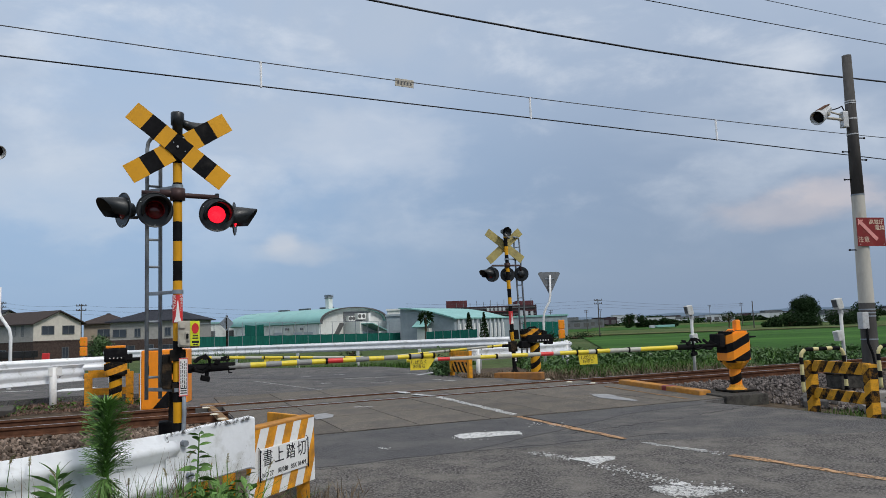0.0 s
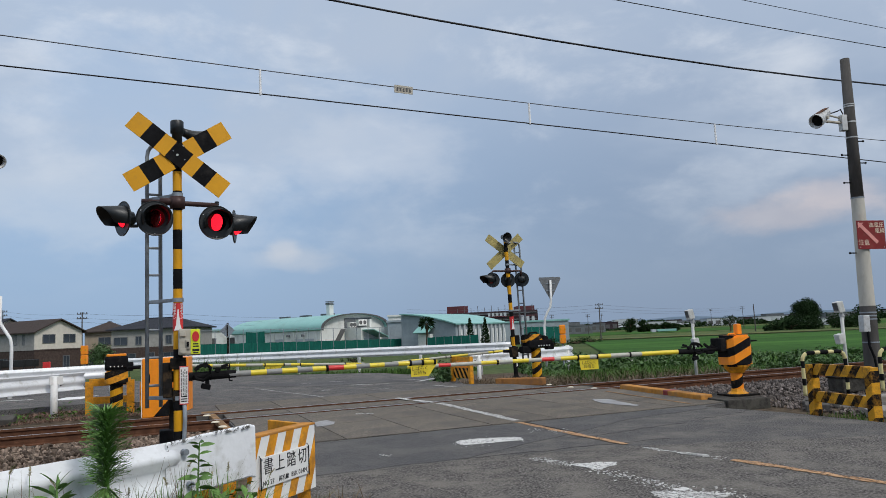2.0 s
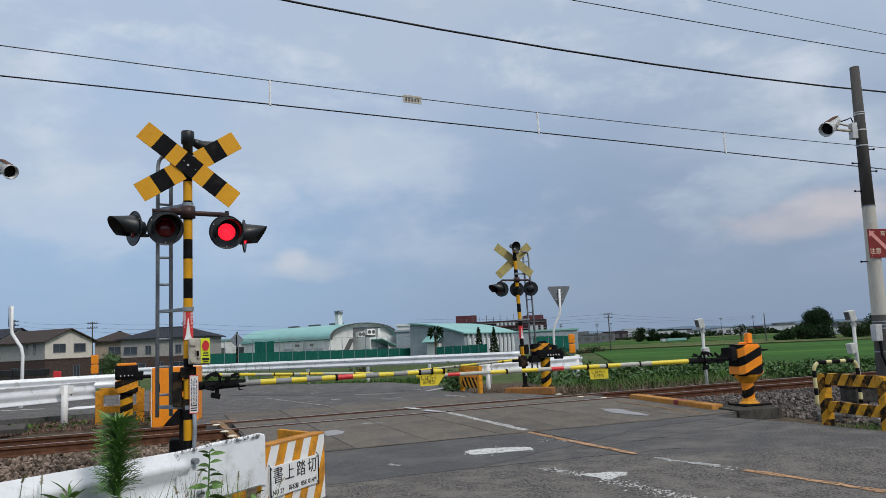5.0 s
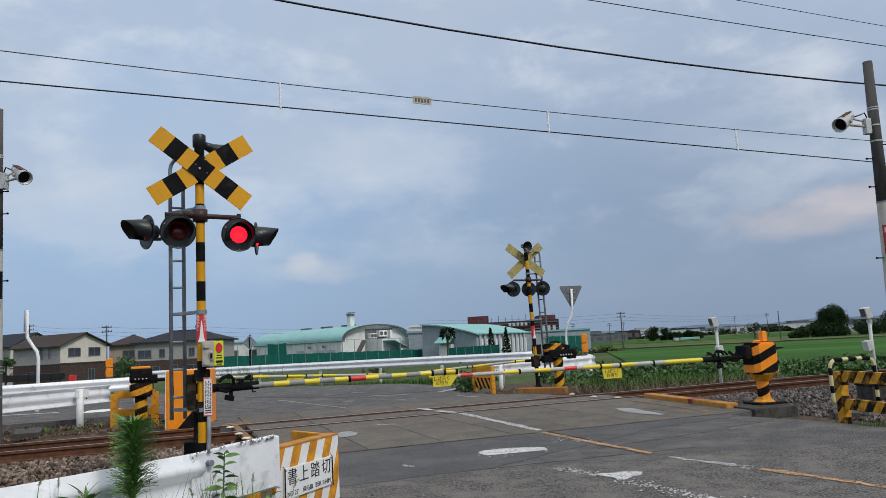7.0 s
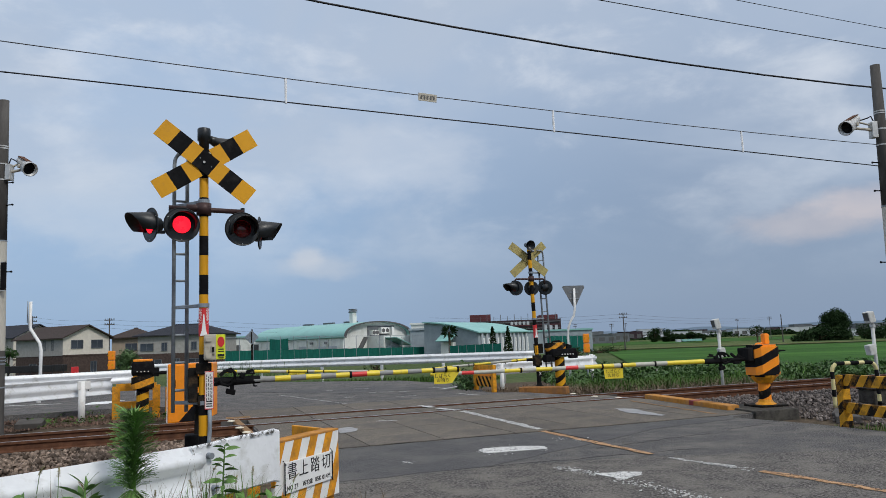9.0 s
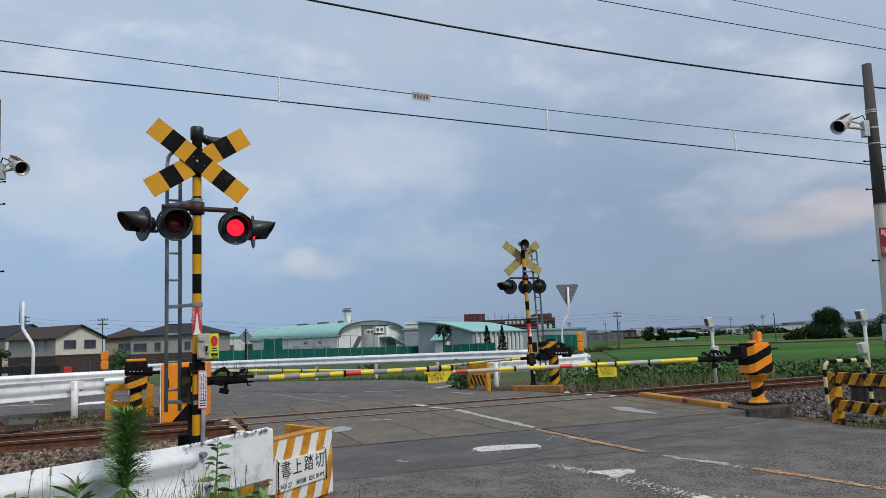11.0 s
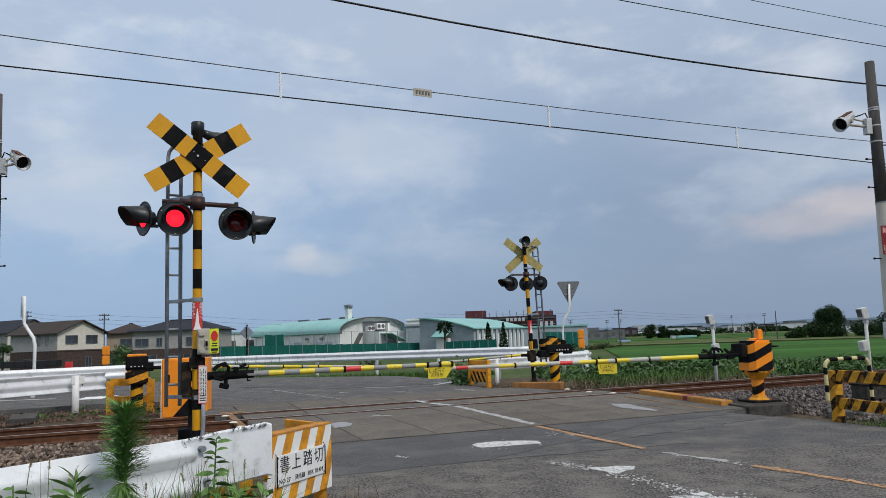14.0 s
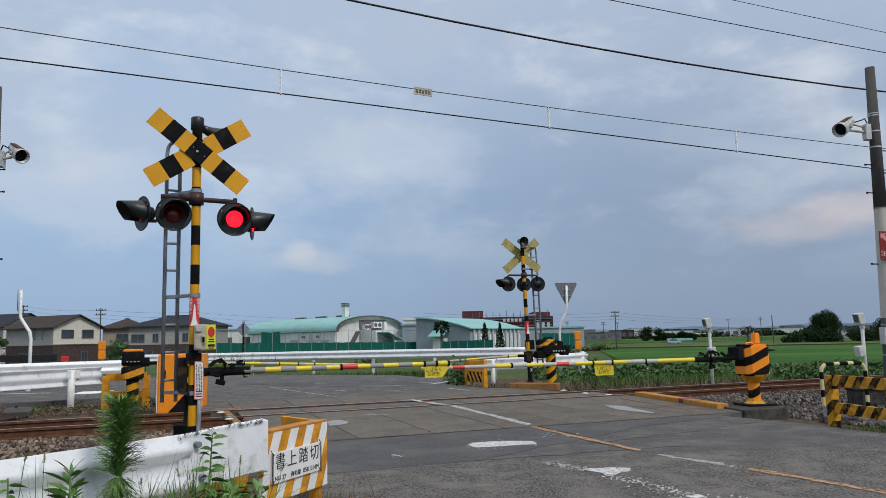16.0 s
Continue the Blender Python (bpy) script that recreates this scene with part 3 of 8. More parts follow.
def ground_sheet():
    radii = [0, 2, 3, 4, 5, 6, 7, 8, 9, 10, 11, 12, 13, 14, 15, 16, 17, 18, 19, 20, 22, 24, 26, 28, 32, 36, 40, 46, 54, 64, 80, 100, 130, 170, 220, 300, 420, 600, 900, 1500, 2600, 4500]
    seg = 144
    verts, faces = [(0, 0, land(0, 0))], []
    for r in radii[1:]:
        for k in range(seg):
            a = 2 * math.pi * k / seg
            x, y = r * math.cos(a), r * math.sin(a)
            verts.append((x, y, land(x, y)))
    for k in range(seg):
        faces.append((0, 1 + k, 1 + (k + 1) % seg))
    for i in range(len(radii) - 2):
        for k in range(seg):
            a, b = 1 + i * seg + k, 1 + i * seg + (k + 1) % seg
            faces.append((a, a + seg, b + seg, b))
    g = raw("ground", verts, faces, "earth", smooth=True)
    g.data.materials.append(M["meadow"])
    for p in g.data.polygons:
        c = p.center
        if math.hypot(c.x, c.y) > 27:
            p.material_index = 1
    return tagged(g, "bare earth and rough grass sinking away to the plain", "ground", kind="structure")


ground_sheet()


def sheet(name, outline, z, material, label, category, thick=0.25, kind="structure"):
    bm = B()
    prism(bm, [(p[0], p[1]) for p in outline], -thick, "z", z)
    return tagged(part(name, bm, material), label, category, kind=kind)


P2 = lambda s, t: at(s, t)[:2]
road = sheet("road", [P2(-3.3, -22), P2(3.55, -22), P2(3.55, -8), P2(3.45, -5.3), P2(3.2, -4.1), P2(4.05, -3.9), P2(4.05, -0.85), P2(-2.9, -0.85), P2(-2.9, -22)], 0.0, "asphalt", "grey worn asphalt road leading up to the crossing", "road")
road_far = sheet("road", [P2(-3.6, 0.85), P2(3.6, 0.85), P2(3.3, 2.3), (0.35, 17.0), (0.1, 19.0), (-0.6, 21.0), (-2.2, 23.6), (-7.0, 25.8), (-16.0, 25.0), (-60.0, 17.0), (-60.0, 10.0), (-12.5, 13.9), (-9.6, 15.4), (-7.6, 16.3), P2(-3.9, 4.6)], -0.004, "asphalt", "grey asphalt road bending away behind the crossing", "road")


def flat_piece(name, outline, z, material, parent, thick=0.003):
    bm = B()
    prism(bm, outline, -thick, "z", z)
    return part(name, bm, material, parent)


def ragged(outline, step=0.12, amp=0.02, seed=1):
    rnd = random.Random(seed)
    out = []
    for a, b in zip(outline, outline[1:] + outline[:1]):
        n = max(1, int(math.dist(a, b) / step))
        for i in range(n):
            f = i / n
            out.append((a[0] + (b[0] - a[0]) * f + rnd.uniform(-amp, amp), a[1] + (b[1] - a[1]) * f + rnd.uniform(-amp, amp)))
    return out


# the rougher surface towards the viewer, and a darker strip before the crossing
flat_piece("rough_surface", ragged([P2(-2.85, -20), P2(3.5, -20), P2(3.5, -7.6), P2(0.4, -6.3), P2(-1.0, -6.02), P2(-2.85, -6.08)], 0.3, 0.03, 2), 0.004, "asphalt_old", road, 0.004)
flat_piece("patch", ragged([P2(-2.85, -6.0), P2(-1.2, -5.95), P2(0.2, -5.3), P2(1.6, -4.6), P2(3.1, -4.3), P2(3.3, -3.98), P2(-2.85, -3.98)], 0.3, 0.03, 3), 0.004, "asphalt_patch", road, 0.004)
flat_piece("patch", ragged([(-3.2, 18.4), (-1.0, 18.9), (-2.2, 21.0), (-6.2, 20.4)], 0.3, 0.05, 4), 0.002, "asphalt_patch", road_far, 0.004)


def crossing_panels():
    edges = [-2.88, -1.85, -0.92, 0.03, 0.98, 1.95, 2.92, 4.03]
    for a, b in zip(edges, edges[1:]):
        for t0, t1 in ((-3.94, -2.36), (-2.35, -0.66), (-0.44, 0.44), (0.66, 2.3)):
            if t0 > 0.6 and b > 3.5:
                continue
            bm = B()
            box(bm, (0, 0, 0), (b - a - 0.012, t1 - t0 - 0.010, 0.12), bevel=0.006)
            p = part("panel", bm, "slab", road)
            c = at((a + b) / 2, (t0 + t1) / 2, -0.06 + (0.0 if abs(t0) < 0.5 else 0.012) + random.uniform(-0.002, 0.002))
            p.matrix_world = pose(c.x, c.y, c.z, 0, 0, TURN)


def line_on_road(a, b, width, material, parent, z=0.010, seed=1, amp=0.012):
    a, b = Vector(a), Vector(b)
    d = (b - a).normalized()
    n = Vector((-d.y, d.x)) * width / 2
    return flat_piece("marking", ragged([tuple(a + n), tuple(a - n), tuple(b - n), tuple(b + n)], 0.1, amp, seed), z, material, parent)


def speckle(a, b, width, n, seed, material="paint_white"):
    """Crumbs of old paint left along a worn line."""
    rnd = random.Random(seed)
    a, b = Vector(a), Vector(b)
    d = (b - a).normalized()
    nn = Vector((-d.y, d.x))
    bm = B()
    for _ in range(n):
        c = a.lerp(b, rnd.random()) + nn * rnd.gauss(0, width / 2.6)
        r = rnd.uniform(0.004, 0.015)
        k = rnd.randint(5, 7)
        turn = rnd.uniform(0, 6.283)
        prism(bm, [(c.x + r * rnd.uniform(0.5, 1.1) * math.cos(turn + 6.283 * q / k), c.y + r * rnd.uniform(0.5, 1.1) * math.sin(turn + 6.283 * q / k)) for q in range(k)], -0.003, "z", 0.0105)
    ob = part("paint_crumbs", bm, material, road)
    ob["kind"] = "stuff"
    return ob


def markings():
    q = road
    line_on_road((0.87, 9.62), (1.73, 7.53), 0.085, "paint_orange", q, seed=2, amp=0.02)
    line_on_road((2.40, 6.45), (3.06, 5.30), 0.085, "paint_orange", q, seed=3, amp=0.02)
    line_on_road((3.10, 5.23), (5.0, 1.2), 0.085, "paint_orange", q, seed=4, amp=0.02)
    line_on_road((0.93, 9.66), (1.42, 8.45), 0.03, "seam", q, 0.011, seed=41, amp=0.012)
    line_on_road((1.84, 7.27), (2.27, 6.66), 0.055, "paint_faint", q, seed=5, amp=0.02)
    speckle((1.84, 7.27), (2.36, 6.52), 0.09, 60, 50)
    line_on_road((2.10, 6.92), (2.24, 6.70), 0.075, "paint_white", q, seed=51, amp=0.02)
    line_on_road((-0.18, 12.58), (0.85, 9.76), 0.115, "paint_worn", q, 0.019, seed=6, amp=0.018)
    line_on_road((-0.62, 13.26), (-0.27, 12.74), 0.12, "paint_white", q, 0.019, seed=61)
    line_on_road((-0.98, 13.92), (-0.72, 13.50), 0.12, "paint_white", road_far, 0.019, seed=7)
    flat_piece("marking", ragged([(0.05, 8.16), (0.12, 7.93), (0.47, 8.02), (0.77, 8.10), (0.77, 8.29), (0.53, 8.36), (0.29, 8.34), (0.11, 8.28)], 0.05, 0.016, 8), 0.010, "paint_white", q)
    speckle((0.02, 8.05), (0.75, 8.18), 0.34, 90, 52)
    flat_piece("marking", ragged([(1.01, 6.58), (1.09, 6.48), (1.20, 6.30), (1.41, 6.46), (1.43, 6.61), (1.24, 6.62)], 0.05, 0.016, 9), 0.010, "paint_white", q)
    speckle((0.74, 7.0), (1.05, 6.52), 0.12, 110, 53)
    speckle((1.15, 6.36), (1.62, 5.48), 0.15, 150, 54)
    flat_piece("marking", ragged([(1.39, 5.38), (1.43, 5.11), (1.65, 5.03), (1.97, 5.24), (1.81, 5.29), (1.68, 5.37), (1.60, 5.34), (1.50, 5.42)], 0.05, 0.02, 12), 0.010, "paint_worn", q)
    flat_piece("marking", ragged([(1.57, 5.44), (1.60, 5.38), (1.71, 5.42), (1.66, 5.50)], 0.05, 0.012, 55), 0.010, "paint_white", q)
    speckle((1.45, 5.25), (1.98, 5.26), 0.26, 120, 56)
    speckle((1.5, 5.05), (1.95, 4.4), 0.22, 90, 57)
    flat_piece("marking", ragged([(2.28, 12.09), (2.30, 11.43), (2.66, 10.78), (2.74, 10.88), (2.52, 11.93)], 0.12, 0.02, 13), 0.019, "paint_grey", q)
    flat_piece("marking", ragged([(-1.95, 10.55), (-1.78, 10.06), (-1.61, 10.20), (-1.60, 10.52), (-1.8, 10.76)], 0.08, 0.02, 14), 0.019, "paint_grey", q)
    line_on_road((-1.48, 11.49), (-1.16, 11.38), 0.11, "paint_faint", q, 0.019, seed=15, amp=0.03)
    line_on_road((2.79, 13.38), (3.45, 10.79), 0.05, "kerb_tan", q, 0.018, seed=62)
    speckle((-0.74, 7.55), (-0.60, 7.46), 0.10, 14, 58)
    speckle((0.9, 8.9), (1.35, 8.6), 0.22, 40, 59)
    f = road_far
    line_on_road((-4.8, 18.6), (-2.4, 14.9), 0.05, "paint_faint", f, 0.004, seed=16)
    line_on_road((-2.6, 14.9), (-0.8, 14.2), 0.10, "paint_faint", f, 0.004, seed=17)
    line_on_road((-3.4, 14.1), (-2.9, 14.25), 0.14, "paint_white", f, 0.004, seed=18)
    for k, (x, y) in enumerate([(-3.9, 19.6), (-3.2, 20.0), (-2.5, 18.4), (-1.8, 18.2), (-1.1, 19.3), (-2.9, 17.0), (-1.7, 16.6), (-0.9, 15.6)]):
        q = 0.25 + 0.45 * ((k * 7) % 5) / 5
        line_on_road((x, y), (x + q, y + 0.25 * q * (1 - k % 3)), 0.09 + 0.03 * (k % 3), "paint_faint", f, 0.004, seed=20 + k, amp=0.04)
    line_on_road((-0.75, 18.6), (-0.05, 20.2), 0.16, "paint_white", f, 0.004, seed=31)
    line_on_road((-0.3, 16.9), (0.3, 15.9), 0.12, "paint_faint", f, 0.004, seed=32)
    line_on_road((-12.6, 18.2), (-10.2, 18.3), 0.15, "paint_white", f, 0.004, seed=33)
    flat_piece("marking", ragged([(-9.35, 17.55), (-8.75, 17.75), (-8.8, 18.7), (-9.5, 18.5)], 0.15, 0.02, 34), 0.004, "white", f)


markings()


def cracks():
    rnd = random.Random(5)
    for k, (a, b) in enumerate([((-1.2, -6.03), (1.0, -6.15)), ((2.2, -5.2), (3.4, -4.9)), ((-2.8, -3.97), (4.0, -3.97)), ((0.2, -5.6), (1.9, -5.3))]):
        pts, n = [], 16
        for i in range(n + 1):
            f = i / n
            p = at(a[0] + (b[0] - a[0]) * f, a[1] + (b[1] - a[1]) * f + rnd.uniform(-0.035, 0.035))
            pts.append((p.x, p.y))
        w = 0.005
        up = [(x - UY * w, y + UX * w) for x, y in pts]
        flat_piece("crack", pts + up[::-1], 0.0085, "seam", road, 0.002)


cracks()

# ---- railway ----
track = thing("railway_track", Matrix(), "single rusty railway track on ballast", "railway", kind="structure")


def rail_profile():
    h = [(0.0325, 0.0), (0.0325, -0.036), (0.009, -0.048), (0.009, -0.118), (0.061, -0.134), (0.061, -0.146)]
    return h + [(-x, z) for x, z in h[::-1]]


def rails():
    for t in (-0.566, 0.566):
        bm = B()
        prism(bm, [(t + x, z) for x, z in rail_profile()], 150, "x", -80)
        for f in bm.faces:
            if f.normal.z > 0.9 and f.calc_center_median().z > -0.01:
                f.material_index = 1
        r = part("rail", bm, ["rail", "rail_top"], track)
        r.matrix_world = site(0, 0, 0.020)
    bm = B()
    box(bm, (0, 0, 0), (0.22, 2.0, 0.16), bevel=0.015)
    first = part("sleeper", bm, "sleeper", track)
    spots = [s for s in (-36 + 0.66 * i for i in range(110)) if not -3.0 < s < 4.1]
    for i, s in enumerate(spots):
        o = first if i == 0 else new("sleeper", first.data)
        o.parent = track
        o.matrix_world = site(s, random.uniform(-0.02, 0.02), -0.228, random.uniform(-0.8, 0.8))
    # check rails beside the running rails on the road
    for t in (-0.435, 0.435):
        bm = B()
        prism(bm, [(t - 0.02, -0.03), (t + 0.02, -0.03), (t + 0.02, -0.14), (t - 0.02, -0.14)], 7.6, "x", -3.3)
        part("check_rail", bm, "concrete_dark", track).matrix_world = site(0, 0, 0.03)


rails()


def bed(name, s0, s1):
    n = 24
    prof = [(-2.9, -0.40), (-1.9, -0.215), (-0.7, -0.20), (0.0, -0.19), (0.7, -0.20), (1.9, -0.215), (2.9, -0.40)]
    verts, faces = [], []
    for i in range(n + 1):
        s = s0 + (s1 - s0) * i / n
        for t, z in prof:
            verts.append(at(s, t, z + 0.02 * noise.noise((s, t, 3))))
    m = len(prof)
    for i in range(n):
        for j in range(m - 1):
            a = i * m + j
            faces.append((a, a + m, a + m + 1, a + 1))
    return tagged(raw(name, verts, faces, "ballast_bed", smooth=True), "packed bed of crushed stone under the rails", "ballast", kind="structure")


bed("ballast_bed", -70, -2.9)
bed("ballast_bed", 4.05, 66)


def rock_shapes(n=9, seed=3):
    rnd = random.Random(seed)
    g = (1 + 5 ** 0.5) / 2
    base = [Vector(v).normalized() for v in [(-1, g, 0), (1, g, 0), (-1, -g, 0), (1, -g, 0), (0, -1, g), (0, 1, g), (0, -1, -g), (0, 1, -g), (g, 0, -1), (g, 0, 1), (-g, 0, -1), (-g, 0, 1)]]
    faces = [(0, 11, 5), (0, 5, 1), (0, 1, 7), (0, 7, 10), (0, 10, 11), (1, 5, 9), (5, 11, 4), (11, 10, 2), (10, 7, 6), (7, 1, 8), (3, 9, 4), (3, 4, 2), (3, 2, 6), (3, 6, 8), (3, 8, 9), (4, 9, 5), (2, 4, 11), (6, 2, 10), (8, 6, 7), (9, 8, 1)]
    out = []
    for _ in range(n):
        sx = Vector((rnd.uniform(0.8, 1.4), rnd.uniform(0.7, 1.1), rnd.uniform(0.5, 0.85)))
        out.append(np.array([tuple(v * rnd.uniform(0.58, 1.28)) for v in base]) * np.array(sx))
    return out, np.array(faces)


def stones(name, spots, size, material, label):
    shapes, fc = rock_shapes()
    rnd = random.Random(8)
    V, Fc = [], []
    for i, p in enumerate(spots):
        e = Euler((rnd.uniform(0, 6.3), rnd.uniform(0, 6.3), rnd.uniform(0, 6.3))).to_matrix()
        v = (shapes[i % len(shapes)] * size * rnd.uniform(0.45, 1.45)) @ np.array(e).T + np.array(p)
        V.append(v)
        Fc.append(fc + 12 * i)
    V, Fc = np.concatenate(V), np.concatenate(Fc)
    me = bpy.data.meshes.new(name)
    me.from_pydata(V.tolist(), [], Fc.tolist())
    me.materials.append(M[material])
    return tagged(new(name, me), label, "ballast", kind="stuff")


def bed_height(t):
    return float(np.interp(abs(t), [0, 0.7, 1.9, 2.9, 3.5], [-0.19, -0.20, -0.215, -0.40, -0.42]))


def ballast():
    rnd = random.Random(11)
    left, right = [], []
    for _ in range(9500):
        s, t = -2.95 - 9.5 * rnd.random() ** 1.3, rnd.uniform(-3.1, 2.6)
        left.append(at(s, t, bed_height(t) + rnd.uniform(0.0, 0.03)))
    for _ in range(2600):
        s, t = rnd.uniform(4.5, 9.5), rnd.uniform(-6.0, -3.2)
        p = at(s, t)
        right.append(Vector((p.x, p.y, land(p.x, p.y) + 0.02)))
    for _ in range(8000):
        s, t = 4.15 + 12 * rnd.random() ** 1.3, rnd.uniform(-3.6, 2.4)
        right.append(at(s, t, bed_height(t) + rnd.uniform(0.0, 0.03)))
    for _ in range(16000):
        s, t = 4.2 + 4.6 * rnd.random() ** 1.2, rnd.uniform(-3.4, -0.85)
        right.append(at(s, t, bed_height(t) + 0.13 * rnd.random() * min(1.0, (s - 4.0) / 0.6)))
    for _ in range(5000):
        s, t = -3.0 - 5.0 * rnd.random(), rnd.uniform(-3.0, -0.85)
        left.append(at(s, t, bed_height(t) + 0.09 * rnd.random()))
    stones("ballast_stones", left, 0.034, "stone_brown", "loose brown and grey crushed stones along the rails")
    stones("ballast_stones", right, 0.027, "stone", "loose grey crushed stones along the rails")


ballast()

# ---- kerbs and bases ----


def long_block(name, a, b, w, h, z, material, label, category, kind=""):
    a, b = Vector(a), Vector(b)
    d = b - a
    bm = B()
    box(bm, (0, 0, h / 2), (d.length, w, h), bevel=0.018)
    m = Matrix.Translation(((a.x + b.x) / 2, (a.y + b.y) / 2, z)) @ Matrix.Rotation(math.atan2(d.y, d.x), 4, "Z")
    ob = part(name, bm, material)
    ob.matrix_world = m
    return tagged(ob, label, category, kind=kind)


kerb = long_block("kerb", at(4.15, -0.9).xy, at(3.78, -3.52).xy, 0.2, 0.17, -0.085, "kerb_orange", "orange painted concrete kerb with a red patch beside the rails", "kerb")
bm = B()
box(bm, (0, 0, 0.087), (0.16, 0.206, 0.176), bevel=0.018)
part("red_patch", bm, "red_dull", kerb).matrix_local = pose(0.3, 0, 0)
long_block("kerb", (1.10, 16.99), (2.12, 16.60), 0.3, 0.16, -0.07, "kerb_brown", "brown-orange painted concrete kerb under the far warning post", "kerb")
long_block("kerb", at(-3.06, 0.9).xy, at(-3.0, -1.7).xy, 0.11, 0.07, -0.058, "kerb_tan", "low worn tan kerb at the edge of the panels", "kerb")
base = long_block("concrete_base", (4.09, 11.85), (4.33, 10.85), 0.70, 0.24, -0.20, "concrete_black", "dark weathered concrete base of a barrier", "base")


def small_reflectors():
    for p in (at(3.63, 1.0), at(3.6, 0.1), at(3.75, -0.5), at(-3.1, -0.9), at(-3.05, -1.6), at(-3.15, 0.25)):
        bm = B()
        turned(bm, [(0.0, 0.022), (0.04, 0.019), (0.062, 0.008), (0.066, 0.0), (0.0, 0.0)], 14)
        o = part("road_stud", bm, "reflector", None, smooth=True)
        o.matrix_world = pose(p.x, p.y, 0.012)
        tagged(o, "pale round road stud on the crossing edge", "road stud", group="studs of the crossing")


small_reflectors()

# ---- overhead wires ----


def wire(name, a, b, r, material, label, sag=0.0, n=14):
    a, b = Vector(a), Vector(b)
    pts = [a.lerp(b, i / n) - Vector((0, 0, sag * 4 * (i / n) * (1 - i / n))) for i in range(n + 1)]
    bm = B()
    tube(bm, pts, r, 6)
    return tagged(part(name, bm, material, None, smooth=True), label, "wire")


def catenary():
    cz = lambda s: 5.57 - 0.0379 * (s + 6.15)
    mz = lambda s: 5.72 + 0.00115 * (s - 4) ** 2 - 0.033 * (s - 0.38)
    for i, (z, r, k, nm) in enumerate(((cz, 0.0115, "wire", "contact_wire"), (mz, 0.0085, "wire_grey", "messenger_wire"))):
        ob = wire(nm, at(-30, 0, z(-30)), at(34, 0, z(34)), r, k, "thin dark overhead wire strung above the track")
        if i == 1:
            bpy.data.objects.remove(ob)
            bm = B()
            tube(bm, [at(s, 0, z(s)) for s in range(-30, 36, 2)], r, 6)
            tagged(part(nm, bm, k, None, smooth=True), "thin grey carrying wire sagging above the track", "wire")
    for s in (-2.23, 3.0, 7.62):
        bm = B()
        tube(bm, [at(s, 0, cz(s) - 0.02), at(s, 0.01, mz(s) + 0.01)], 0.022, 6)
        box(bm, at(s, 0, cz(s)), (0.03, 0.03, 0.05), bevel=0.006)
        tagged(part("wire_hanger", bm, "hanger"), "white hanger between two overhead wires", "hanger", group="hangers of the overhead line")
    bm = B()
    box(bm, (0, 0, 0), (0.36, 0.012, 0.15), bevel=0.004)
    pl = part("wire_plate", bm, "grey_box")
    p = at(0.38, 0, mz(0.38) - 0.03)
    pl.matrix_world = pose(p.x, p.y, p.z, 0, 3, TURN)
    tagged(pl, "small worn metal plate hung on the overhead wire", "plate")
    for k in range(5):
        bm = B()
        box(bm, (-0.12 + 0.06 * k, -0.008, -0.01), (0.035, 0.003, 0.06))
        part("bar", bm, "ink_grey", pl)
    def along(nm, f, t, r, label):
        bm = B()
        tube(bm, [at(q, t, f(q)) for q in range(-30, 62, 2)], r, 6)
        tagged(part(nm, bm, "wire", None, smooth=True), label, "wire")
    along("feeder_wire", lambda q: 5.73 + 0.0039 * (q - 8.2) ** 2, -2.45, 0.016, "thick black cable crossing the sky")
    along("power_wire", lambda q: 9.67 - 0.0296 * (q - 8.17) + 0.0006 * (q - 12.7) ** 2, 3, 0.012, "black power cable high above the field")
    along("power_wire", lambda q: 10.23 - 0.036 * (q - 12.43) + 0.0006 * (q - 15) ** 2, 3, 0.009, "black power cable high above the field")


catenary()

# ---- warning posts ----
LAMPS = []


